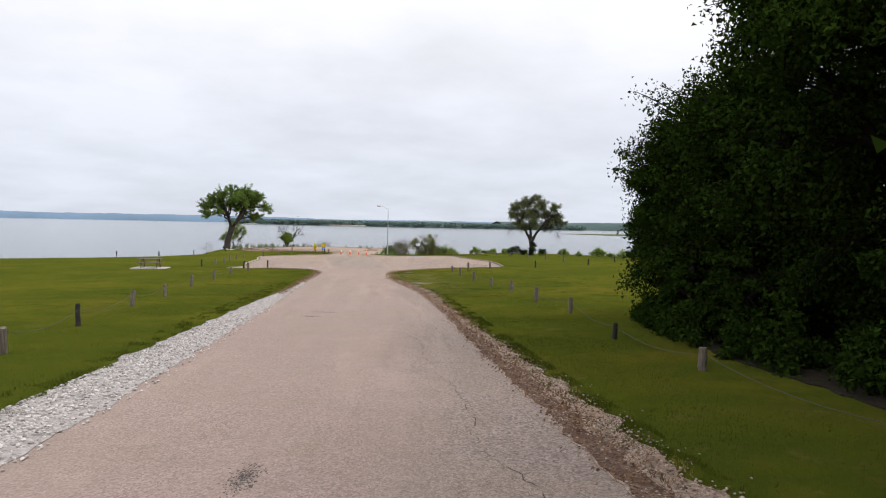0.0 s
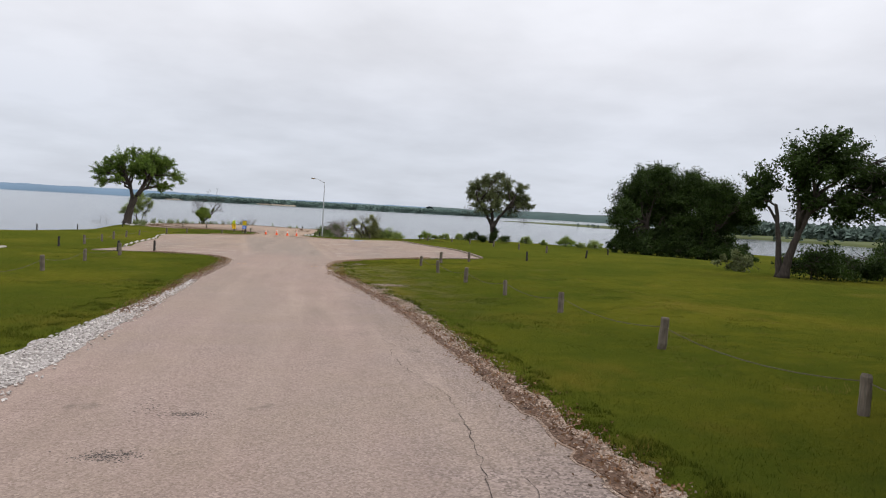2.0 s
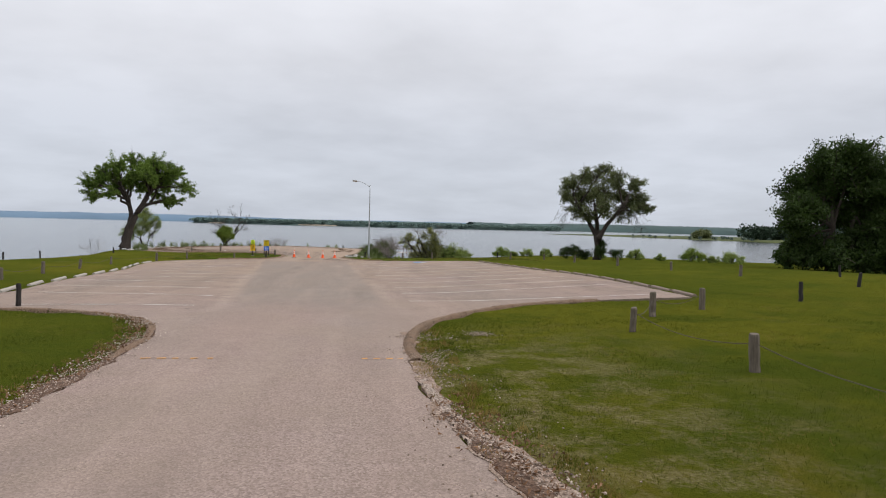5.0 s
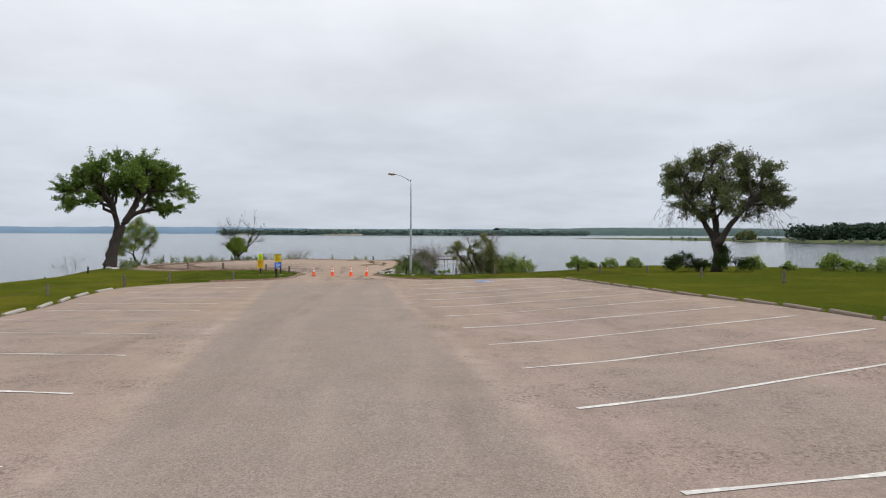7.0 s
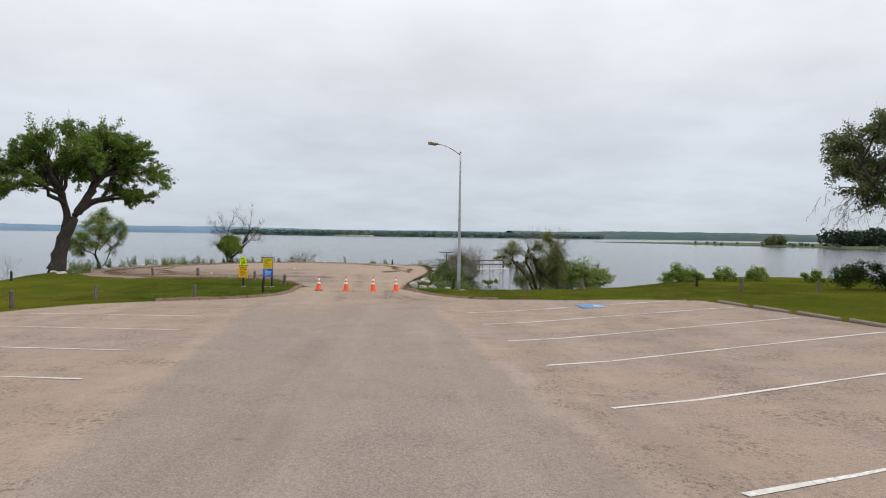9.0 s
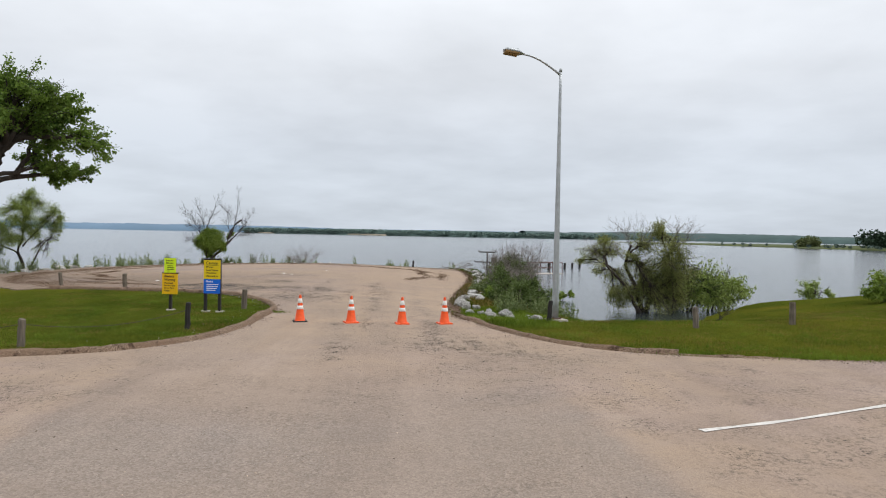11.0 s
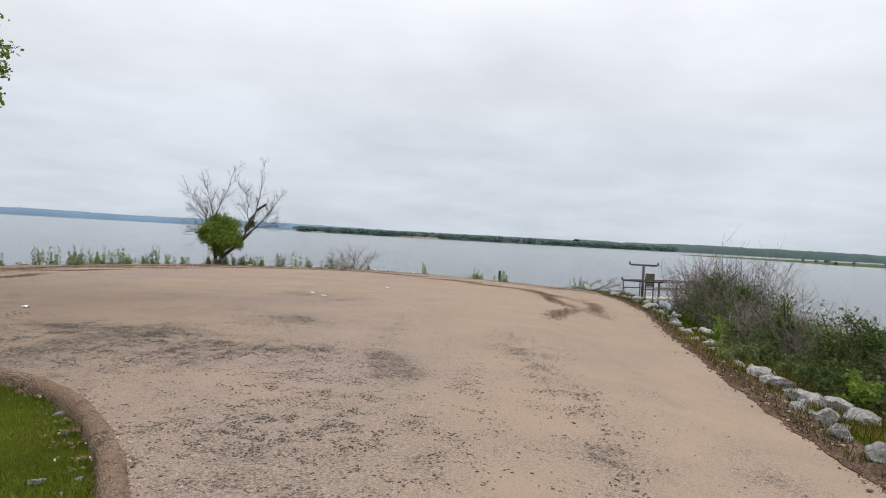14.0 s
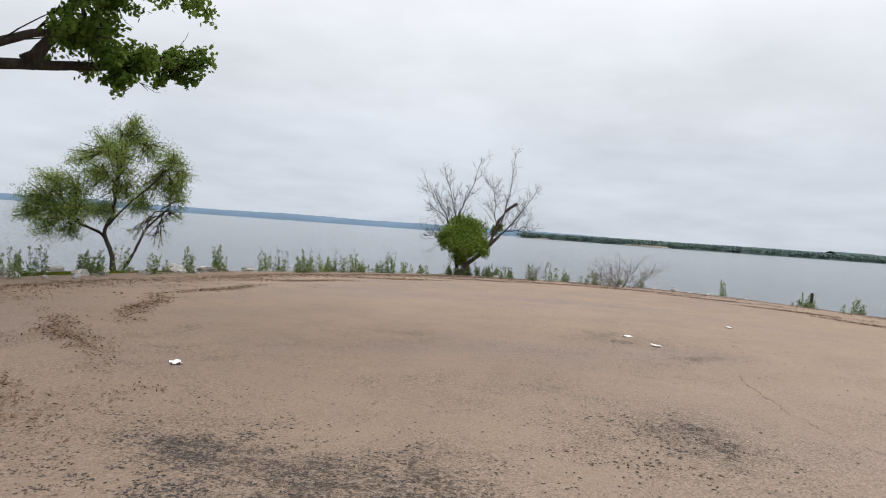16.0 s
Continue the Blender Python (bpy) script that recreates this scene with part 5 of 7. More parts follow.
# ---- picnic table, fishing-line pole, jetty ----
def picnic_table():
    b = at(-16.9, 55.8)
    ob = empty("picnic_table", b, "weathered picnic table with benches on a pale slab", "picnic table")
    ob.rotation_euler = (0, 0, radians(4))
    g = Geo()
    g.box((0, 0, 0.03), (2.7, 2.2, 0.10), 0, 0.02)
    part("slab", g.mesh("slab", CONCRETE), ob, "pale concrete slab")
    for k in range(4):
        g = Geo()
        g.box((0, -0.285 + 0.19 * k, 0.82), (1.85, 0.17, 0.045), 0, 0.006)
        part("top_plank", g.mesh("top_plank", WOOD), ob)
    for y in (-0.72, 0.72):
        g = Geo()
        g.box((0, y, 0.52), (1.85, 0.26, 0.045), 0, 0.006)
        part("bench_plank", g.mesh("bench_plank", WOOD), ob)
    for x in (-0.62, 0.62):
        for s in (-1, 1):
            g = Geo()
            g.tube([(x, s * 0.62, 0.08), (x, s * 0.22, 0.8)], [0.045, 0.045], 8)
            part("leg", g.mesh("leg", RUST), ob)
        g = Geo()
        g.box((x, 0, 0.47), (0.07, 1.6, 0.07))
        part("bearer", g.mesh("bearer", RUST), ob)


picnic_table()


def pipe_stand():
    ob = empty("pipe_stand", at(4.25, 138.9), "dark grey pipe post with two turned-up crossbars", "pipe stand")
    ob.rotation_euler = (0, 0, radians(-10))
    g = Geo()
    g.tube([(0, 0, -0.1), (0, 0, 1.95)], [0.065, 0.06], 12)
    part("post", g.mesh("post", PIPE, True), ob)
    for z, half in ((1.16, 0.95), (1.92, 0.64)):
        g = Geo()
        g.tube([(-half, 0, z + 0.14), (-half, 0, z + 0.04), (-half + 0.05, 0, z), (0, 0, z), (half - 0.05, 0, z), (half, 0, z + 0.04), (half, 0, z + 0.14)], [0.045] * 7, 10)
        part("crossbar", g.mesh("crossbar", PIPE, True), ob, "crossbar with upturned ends")


pipe_stand()


def jetty():
    RAIL = plain("dull_red_rail", (0.105, 0.040, 0.034), 0.6, 0.2, 0.35, 20, 0.2)
    ob = empty("jetty", (5.5, 147.0, WATER), "dull red steel rails of a half-drowned jetty", "jetty")
    u, s = Vector((0.88, 0.475, 0)), Vector((-0.475, 0.88, 0))
    g = Geo()
    g.box((3.45, 1.86, -0.02), (7.6, 1.5, 0.10), 0.495, 0.01)
    part("deck", g.mesh("deck", CONCRETE), ob, "grey deck awash at the water line")
    for off in (0.0, 1.4):
        for k in range(6):
            p = u * (0.3 + 1.45 * k) + s * (off - 0.7)
            g = Geo()
            g.tube([(p.x, p.y, -0.4), (p.x, p.y, 1.04)], [0.033, 0.033], 8)
            part("rail_post", g.mesh("rail_post", RAIL), ob)
        for z in (0.55, 1.02):
            a, b = u * 0.3 + s * (off - 0.7), u * 7.55 + s * (off - 0.7)
            g = Geo()
            g.tube([(a.x, a.y, z), (b.x, b.y, z)], [0.032, 0.032], 8)
            part("rail", g.mesh("rail", RAIL), ob)
    for k in range(5):
        g = Geo()
        g.tube([(7.7 + 1.15 * k, 12.9 + 1.3 * k, -1), (7.72 + 1.15 * k, 12.9 + 1.3 * k, 0.62 - 0.04 * k)], [0.14, 0.13], 8)
        part("pile", g.mesh("pile", DARKWOOD), ob, "dark timber pile standing in the water")
    b = empty("notice_board", at(4.95, 140.3, 0.62), "brown wooden notice board on two posts", "sign")
    b.rotation_euler, b.scale = (0, 0, radians(-14)), (0.7, 0.7, 0.75)
    for x in (-0.26, 0.26):
        g = Geo()
        g.box((x, 0, -0.1), (0.09, 0.09, 2.2))
        part("post", g.mesh("post", RUST), b)
    BOARD = plain("brown_board", (0.10, 0.085, 0.065), 0.9, 0, 0.3, 9, 0.2)
    g = Geo()
    g.box((0, -0.06, 0.95), (0.62, 0.04, 0.85))
    p = part("board", g.mesh("board", BOARD), b)
    g = Geo()
    for k in range(9):
        g.box((-0.03 * (k % 2), -0.083, 1.25 - 0.075 * k), (0.44 + 0.03 * (k % 3), 0.003, 0.03))
    part("lettering", g.mesh("lettering", TWIG), p, "pale unreadable lettering")


jetty()
for k, (x, y, hgt) in enumerate(((-1.27, 160.0, 0.60), (-41, 112, 0.5), (-34.5, 112.5, 0.6), (-26.8, 112, 0.5))):
    g = Geo()
    g.tube([(0, 0, -1.0), (0.02, 0, hgt * 0.5), (0.03, 0.01, hgt)], [0.10, 0.095, 0.085], 8)
    ob = new("water_post", g.mesh("water_post", DARKWOOD))
    ob.location = (x, y, WATER)
    tagged(ob, "dark timber post standing in the lake", "post", "posts in the water")


# ---- trees and bushes ----
def bezier(a, b, c, n):
    t = np.linspace(0, 1, n)[:, None]
    return (1 - t) ** 2 * a + 2 * t * (1 - t) * b + t**2 * c


def unit(v):
    return v / (np.linalg.norm(v) + 1e-9)


def plant(name, base, label, category, lobes, stems, mat_leaf, leaf=0.14, leaves=60, tips=1.0, face=0.0, seed=1, bark=None, trunk_r=0.35, slim=0.55, droop=0.0,
          depth=0.5, clump=0.22, bare=0.0, group="", hang=0.0, shell=0.45, scale=1.0, third=0.75):
    """A tree or bush. lobes: (across, up, radius[, back]) parts of the crown; stems: lines of (across, up[, back]) along which the trunks rise.
    Limbs run from the stems to the lobes, twigs from the limbs to tips, leaves round the tips. face: the way that 'across' points, in degrees."""
    rng = np.random.default_rng(seed)
    lobes = [tuple(v * scale for v in l) for l in lobes]
    stems = [[tuple(v * scale for v in q) for q in st] for st in stems]
    ob = empty(name, base, label, category, group)
    ca, sa = math.cos(radians(face)), math.sin(radians(face))

    def turn(p):
        p = np.asarray(p, float)
        return np.stack([p[..., 0] * ca - p[..., 1] * sa, p[..., 0] * sa + p[..., 1] * ca, p[..., 2]], -1)

    wood, fine, crown = Geo(), Geo(), Geo()
    tree = category == "tree"
    nodes = []
    for si, st in enumerate(stems):
        p = np.array([(v[0], v[2] if len(v) > 2 else 0.25 * si * math.sin(si * 2.3), v[1]) for v in st], float)
        s = np.linspace(0, 1, len(p))
        u = np.linspace(0, 1, 4 * len(p))
        q = np.column_stack([np.interp(u, s, p[:, k]) for k in range(3)])
        q[1:-1] = (q[:-2] + 2 * q[1:-1] + q[2:]) / 4
        q[1:-1, :2] += rng.normal(0, trunk_r * 0.10, (len(q) - 2, 2))
        rr = trunk_r * (1 - 0.55 * u) * (1 + 0.45 * np.exp(-u * 14)) * (1 if si == 0 else 0.75 if si == 1 else third)
        wood.tube(turn(q), rr, 9)
        nodes.append((q, rr))
        if tree:
            part("trunk", wood.mesh("trunk", bark or BARK, True), ob)
            wood = Geo()
    big = max(l[2] for l in lobes)
    leaf_at = []
    for l in lobes:
        back = l[3] if len(l) > 3 else rng.normal(0, depth) * big
        c = np.array([l[0], back, l[1]])
        r = l[2]
        q, rr = min(nodes, key=lambda n: np.linalg.norm(n[0][-1] - c))
        k = rng.integers(int(len(q) * 0.6), len(q))
        a = q[k]
        d = np.linalg.norm(c - a)
        mid = a + (c - a) * 0.5 + np.array([0, 0, 0.22 * d]) + rng.normal(0, 0.08 * d, 3)
        limb = bezier(a, mid, c, 8)
        limb[1:-1] += rng.normal(0, 0.03 * d, (6, 3))
        r0 = min(rr[k] * 0.8, trunk_r * 0.55 * (r / big) ** 0.6)
        if tree:
            wood = Geo()
        wood.tube(turn(limb), np.linspace(r0, max(0.012, r0 * 0.25), 8), 6)
        if tree:
            part("limb", wood.mesh("limb", bark or BARK, True), ob)
        n = max(5, int(tips * 30 * (r / 1.5) ** 1.6))
        for _ in range(n):
            dirn = unit(rng.normal(size=3))
            tip = c + dirn * r * rng.uniform(0.0, 1.0) ** shell * np.array([1, 1, 0.9]) * (1.3 if rng.uniform() < 0.12 else 1.0)
            if hang:
                tip[2] -= hang * rng.uniform(0, 1) ** 2 * r
            b = limb[rng.integers(3, 8)]
            m = (b + tip) / 2 + rng.normal(0, 0.1 * r, 3) + np.array([0, 0, 0.12 * r])
            tw = bezier(b, m, tip, 5)
            rad = 0.010 + 0.016 * r
            fine.tube(turn(tw), np.linspace(rad, rad * 0.3, 5), 3, False)
            if rng.uniform() < bare:
                for _ in range(3):
                    e = tip + unit(rng.normal(size=3) + dirn) * r * rng.uniform(0.25, 0.5)
                    fine.tube(turn(np.array([tw[3], (tw[4] + e) / 2, e])), [rad * 0.4, rad * 0.3, rad * 0.15], 3, False)
                continue
            cnt = rng.poisson(leaves)
            s = rng.uniform(0.4, 1.0, cnt)[:, None] ** 0.7
            pos = b + (tip - b) * s + rng.normal(0, 1, (cnt, 3)).clip(-1.7, 1.7) * clump * r * np.array([1, 1, 0.8]) * (0.35 + 0.65 * s)
            if hang:
                pos[:, 2] -= hang * r * 0.5 * rng.uniform(0, 1, cnt) ** 2
            leaf_at.append(pos)
    if not tree:
        part("stem", wood.mesh("stem", bark or BARK, True), ob)
    tagged(part("twigwork", fine.mesh("twigwork", bark or BARK), ob, "fine twigs"), kind="stuff")
    if leaf_at:
        crown.leaves(turn(np.concatenate(leaf_at)), leaf, rng, slim, droop, mat_leaf is LEAF_ELM)
        part("crown", crown.mesh("crown", mat_leaf), ob, "leafy crown")
    return ob


def twig_growth(g, start, direction, length, radius, rng, level, spread_=0.55, up=0.25):
    """Bare branching wood."""
    n = 5 if level else 3
    p = [np.array(start, float)]
    d = unit(np.array(direction, float))
    for _ in range(n):
        d = unit(d + rng.normal(0, 0.16, 3) + np.array([0, 0, up * 0.15]))
        p.append(p[-1] + d * length / n)
    g.tube(p, np.linspace(radius, radius * 0.35, n + 1), 5 if radius > 0.02 else 3, False)
    if level:
        for _ in range(rng.integers(3, 5)):
            k = rng.integers(2, n + 1)
            twig_growth(g, p[k], d + rng.normal(0, spread_, 3), length * rng.uniform(0.45, 0.75), radius * 0.58, rng, level - 1, spread_, up)


# broad cottonwood by the shore
plant("shade_tree", at(-26.35, 124.4, -0.05), "broad green shade tree with a forked leaning trunk", "tree",
      ((5.0, 9.4, 2.3, 0.0), (4.0, 11.2, 1.9, -0.8), (1.8, 9.9, 2.0, -1.5), (-1.3, 10.8, 1.9, -1.0), (-3.4, 8.9, 1.9, 0.8), (-4.2, 6.8, 1.4, -0.5), (-2.3, 7.4, 1.3, -2.2), (5.4, 6.9, 1.1, 0.8), (7.6, 8.2, 1.5, -0.5), (6.6, 10.0, 1.5, 0.6),
       (1.0, 11.8, 1.5, 1.0), (-2.9, 10.2, 1.4, 1.8), (5.6, 6.2, 1.2, 2.6), (4.2, 6.9, 1.4, 3.6), (5.2, 8.4, 1.4, 2.6), (2.2, 10.0, 1.6, 2.8), (-0.5, 8.8, 1.4, 2.6), (2.8, 9.2, 1.4, -3.2), (-4.4, 8.2, 1.3, 0.0), (2.8, 11.3, 1.7, 0.6), (1.6, 8.7, 1.4, 1.2), (5.6, 10.7, 1.4, -1.2), (6.7, 6.7, 1.2, 3.6), (3.4, 9.6, 1.6, 1.0), (0.5, 9.2, 1.5, 0.0), (1.6, 8.0, 1.2, -1.0), (-0.9, 8.0, 1.2, 1.0), (-2.0, 9.6, 1.4, -0.6)),
      (((0, 0), (0.2, 1.8), (1.0, 4.2), (2.4, 6.6), (3.4, 8.4)), ((-0.3, 0.2), (0.1, 2.2), (0.8, 4.6), (0.3, 6.2), (-0.8, 8.0)), ((1.2, 4.7, 0.0), (2.6, 5.9, 1.5), (4.2, 6.3, 3.2), (5.6, 6.6, 3.8), (6.8, 7.0, 4.0)), ((3.2, 6.1, 2.2), (3.9, 7.4, 2.8), (4.3, 9.2, 3.0))),
      LEAF_ELM, 0.076, 66, 1.35, 24, 31, None, 0.50, 0.75, 0.1, 0.5, 0.105, 0.06, scale=0.93, shell=0.6, third=0.34)
# sparse grey-green tree on the lawn
plant("lakeside_tree", at(24.7, 102.2, -0.05), "open-crowned grey-green tree with drooping twigs", "tree",
      ((0.4, 9.4, 1.3), (-1.4, 8.9, 1.4), (1.8, 8.7, 1.3), (-3.0, 8.1, 1.4), (-3.3, 6.8, 1.2), (3.5, 7.9, 1.3), (4.2, 6.7, 1.3), (3.9, 5.6, 1.2), (2.2, 7.0, 1.6), (0.2, 7.4, 1.8), (-1.6, 7.0, 1.6),
       (-2.4, 5.4, 1.3), (0.8, 5.7, 1.4), (2.5, 5.3, 1.4), (-1.0, 4.9, 1.0), (5.0, 5.6, 0.8)),
      (((0, 0), (0.05, 1.8), (-0.05, 3.4), (-0.3, 5.4)), ((0.0, 2.0), (-0.7, 3.6), (-1.8, 5.2), (-2.6, 6.6)), ((0.1, 2.2), (0.9, 3.6), (1.9, 4.9), (2.9, 6.2))),
      LEAF_GREY, 0.075, 100, 1.5, -24, 32, None, 0.32, 0.5, 0.3, 0.6, 0.15, 0.15, "", 0.3, scale=0.94)
rg = np.random.default_rng(34)
g = Geo()
for k in range(80):                      # drooping bare twigs under the crown
    a = rg.uniform(-4.6, 5.2)
    top = 6.2 - 0.05 * a * a
    twig_growth(g, (a * 0.8 * 0.91, -a * 0.8 * 0.41 + rg.normal(0, 0.8), top - rg.uniform(0.2, 1.6)), (a * 0.12, rg.normal(0, 0.3), -0.6), rg.uniform(0.6, 1.1), 0.014, rg, 2, 0.6, -0.5)
tagged(part("deadwood", g.mesh("deadwood", BARK), bpy.data.objects["lakeside_tree"], "drooping bare twigs"), kind="stuff")
plant("ivy_growth", at(24.8, 101.8), "dark creeper and brush round the tree foot", "shrub", ((0.1, 1.6, 0.7), (-0.1, 2.5, 0.5), (0.3, 0.8, 0.9), (-2.1, 0.7, 0.8), (-1.2, 0.6, 0.8), (1.6, 0.5, 0.8), (-3.4, 0.6, 0.7), (-2.8, 0.9, 0.7)),
      (((0, 0), (0, 1.2)), ((-1.4, 0), (-1.5, 0.4))), LEAF_OAK, 0.055, 110, 2.0, -24, 33, None, 0.06, bare=0.35)
# dense oak group beyond the lawn
for k, (x, y, lob, seed) in enumerate(((40.4, 90.0, ((0.4, 8.8, 2.7), (-2.2, 7.2, 2.2), (2.6, 8.4, 2.4), (-2.9, 4.8, 2.0), (0.5, 5.6, 2.6), (3.0, 5.0, 2.4), (-2.4, 2.2, 1.6), (1.8, 2.4, 1.8), (-3.2, 1.2, 1.0), (3.0, 1.2, 1.2), (-0.8, 9.4, 1.4), (1.6, 10.0, 1.5), (0, 1.6, 1.6)), 41),
                                       (46.0, 87.5, ((-1, 8.9, 2.3), (-2.6, 7.0, 2.3), (1.8, 8.0, 2.4), (3.8, 6.6, 2.0), (0.5, 5.6, 2.6), (3.0, 4.2, 2.0), (-2.4, 3.6, 2.2), (0.5, 2.4, 1.9), (5.0, 7.2, 1.3), (5.6, 5.2, 1.4), (2.2, 1.8, 1.5), (-2.0, 1.4, 1.5)), 42))):
    plant("oak_tree", at(x, y, -0.05), "dense dark green oak with low spreading crown", "tree", lob, (((0, 0), (0.2, 2.0), (0.0, 5.0)), ((0.6, 0), (1.0, 2.0), (1.8, 4.6))),
          LEAF_OAK, 0.112, 88, 1.6, -24, seed, None, 0.34, 0.6, 0.1, 0.5, 0.17, 0, "lakeside oaks", 0.1)
for k, (x, y, r) in enumerate(((37.6, 89.4, 1.3), (39.2, 88.2, 1.5), (41.6, 88.0, 1.4), (43.6, 86.8, 1.5), (45.8, 85.8, 1.4), (48.2, 85.4, 1.5), (50.2, 85.6, 1.1))):
    plant("oak_scrub", at(x, y), "dark leafy scrub under the oaks", "bush", ((0, r * 0.8, r), (r * 0.9, r * 0.6, r * 0.7), (-r * 0.9, r * 0.6, r * 0.7), (0.2, r * 1.5, r * 0.7)), (((0, 0), (0, r * 0.5)),),
          LEAF_OAK, 0.12, 60, 1.3, -30, 450 + k, None, 0.05, 0.6, 0, 0.5, 0.22, 0.15, "scrub under the oaks")
# leaning oak with a ragged crown and scrub at its foot
plant("oak_tree", at(27.8, 47.6, -0.05), "ragged dark oak with a leaning trunk", "tree",
      ((0.8, 7.6, 1.8), (2.8, 7.4, 1.8), (-1.6, 6.2, 1.3), (4.6, 6.4, 1.8), (1.2, 5.2, 1.5), (3.6, 4.8, 1.5), (-2.0, 4.8, 1.0), (5.8, 5.0, 1.3), (2.0, 8.6, 1.2), (6.4, 7.2, 1.4)),
      (((0, 0), (0.3, 1.6), (0.8, 3.2), (1.6, 5.4)), ((-0.2, 0), (-0.4, 2.4), (-0.7, 4.6))), LEAF_OAK, 0.095, 85, 1.4, -35, 44, None, 0.26, 0.6, 0.2, 0.6, 0.17, 0.1, "", 0.2, scale=0.9)
for k, (x, y, r) in enumerate(((28.2, 52.5, 0.9), (29.6, 47.6, 1.3), (31.6, 48.5, 1.2), (34.5, 47.5, 1.5), (36.5, 50.5, 1.0), (38.8, 53.8, 1.2))):
    plant("scrub_bush", at(x, y), "dark tangled scrub bush at the lawn edge", "bush", ((0, r * 0.8, r), (r * 0.8, r * 0.6, r * 0.7), (-r * 0.8, r * 0.6, r * 0.7)), (((0, 0), (0, r * 0.5)), ((0.3, 0), (0.5, r * 0.5))),
          LEAF_OAK if k else LEAF_GREY, 0.10, 60, 1.1, -30, 50 + k, None, 0.05, 0.6, 0, 0.5, 0.22, 0.25, "lawn-edge scrub")
# the thick grove beside the fence
# seeds 73 to 75 are added mostly out of view, to shade the lawn
GROVE = ((14.6, 17.3, 6.9, 5.2, 61), (16.1, 11.2, 15.0, 6.8, 62), (24.5, 18.0, 12.0, 5.6, 63), (16.2, 3.5, 13.0, 5.6, 64), (13.2, 13.4, 7.6, 3.7, 65), (12.7, 8.2, 9.0, 3.9, 66), (12.5, 16.4, 3.6, 1.9, 67),
         (11.5, 11.6, 2.6, 1.6, 68), (11.8, 6.4, 2.8, 1.8, 69), (11.4, 14.6, 2.4, 1.5, 70), (15.8, 20.6, 4.0, 2.2, 71), (13.0, 0.2, 14.0, 5.2, 73), (13.2, -7.0, 14.0, 5.6, 74), (11.8, -3.0, 10.5, 4.8, 75))
# leaf size, leaves at a tip and tips of each tree by its seed
FOLIAGE = {62: (0.056, 112, 0.95), 63: (0.14, 38, 0.5), 64: (0.17, 45, 0.6), 73: (0.11, 62, 0.8), 74: (0.22, 50, 0.6), 75: (0.15, 60, 0.7)}


for x, y, hgt, r, seed in GROVE:
    rg = np.random.default_rng(seed)
    lob = []
    for k in range(34 if r > 2.5 else 16):
        a, z = rg.uniform(0, 6.28), rg.uniform(0.06, 0.93)
        w = r * math.sqrt(max(0.12, 1 - ((z - 0.42) / 0.62) ** 2)) * 0.74
        q = math.sqrt(rg.uniform(0.15, 1))
        lob.append((math.cos(a) * w * q, z * hgt, r * rg.uniform(0.24, 0.38), math.sin(a) * w * q))
    if seed == 61:                       # a bough reaching out over the lawn
        lob += [(-3.9, 4.7, 1.0, 1.0), (-2.6, 5.6, 1.1, 0.6), (-3.2, 4.2, 1.1, 0.4), (-3.5, 1.2, 1.1, 0.0), (-3.4, 2.4, 1.2, -0.5), (-3.3, 0.8, 0.9, -1.2), (-3.6, 3.2, 1.0, 0.6), (-1.0, 7.0, 1.2, 0.0), (0.6, 7.8, 1.3, 0.0), (-2.2, 1.5, 1.2, 2.3), (-2.1, 3.2, 1.3, 2.2), (-1.8, 5.0, 1.3, 2.0), (-1.0, 6.4, 1.2, 1.6), (-2.0, 0.7, 1.0, 2.8), (-1.2, 2.2, 1.3, 3.0), (-1.0, 4.2, 1.3, 2.8)]
    if seed == 62:
        lob += [(-5.0, 8.5, 1.5, 0.0), (-4.6, 10.0, 1.6, 0.4), (-3.8, 11.5, 1.6, -0.4), (-5.1, 6.8, 1.4, 0.6), (-4.2, 9.2, 1.6, 1.6), (-3.0, 8.0, 1.7, 2.4)]
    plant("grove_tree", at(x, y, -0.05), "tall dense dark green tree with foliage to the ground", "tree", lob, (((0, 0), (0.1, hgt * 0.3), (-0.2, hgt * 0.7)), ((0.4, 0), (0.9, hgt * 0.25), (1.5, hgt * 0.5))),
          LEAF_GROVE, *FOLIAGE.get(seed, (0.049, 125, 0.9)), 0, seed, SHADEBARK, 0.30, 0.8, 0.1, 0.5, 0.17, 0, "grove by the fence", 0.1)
# dark sheet laid as painted shade over the grass under the grove
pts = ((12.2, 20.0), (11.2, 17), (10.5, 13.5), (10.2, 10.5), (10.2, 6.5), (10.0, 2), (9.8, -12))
band("grove_floor", pts, tuple((x + 14, y + (4 if y > 15 else 0)) for x, y in pts), GROVESHADE, 0.03, "dark ground under the grove with its shade put into the colour", "soil")
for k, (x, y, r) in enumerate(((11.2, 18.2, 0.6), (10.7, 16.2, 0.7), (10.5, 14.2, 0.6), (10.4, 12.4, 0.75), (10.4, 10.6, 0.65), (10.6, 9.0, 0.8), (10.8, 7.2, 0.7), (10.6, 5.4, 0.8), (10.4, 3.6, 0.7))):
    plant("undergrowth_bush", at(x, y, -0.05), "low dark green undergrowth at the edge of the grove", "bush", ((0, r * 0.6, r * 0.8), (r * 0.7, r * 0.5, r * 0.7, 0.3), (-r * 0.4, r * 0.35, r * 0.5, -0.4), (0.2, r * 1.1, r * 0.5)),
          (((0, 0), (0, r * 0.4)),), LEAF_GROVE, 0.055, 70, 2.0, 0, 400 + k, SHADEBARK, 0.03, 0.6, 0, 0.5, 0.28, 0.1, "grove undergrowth")
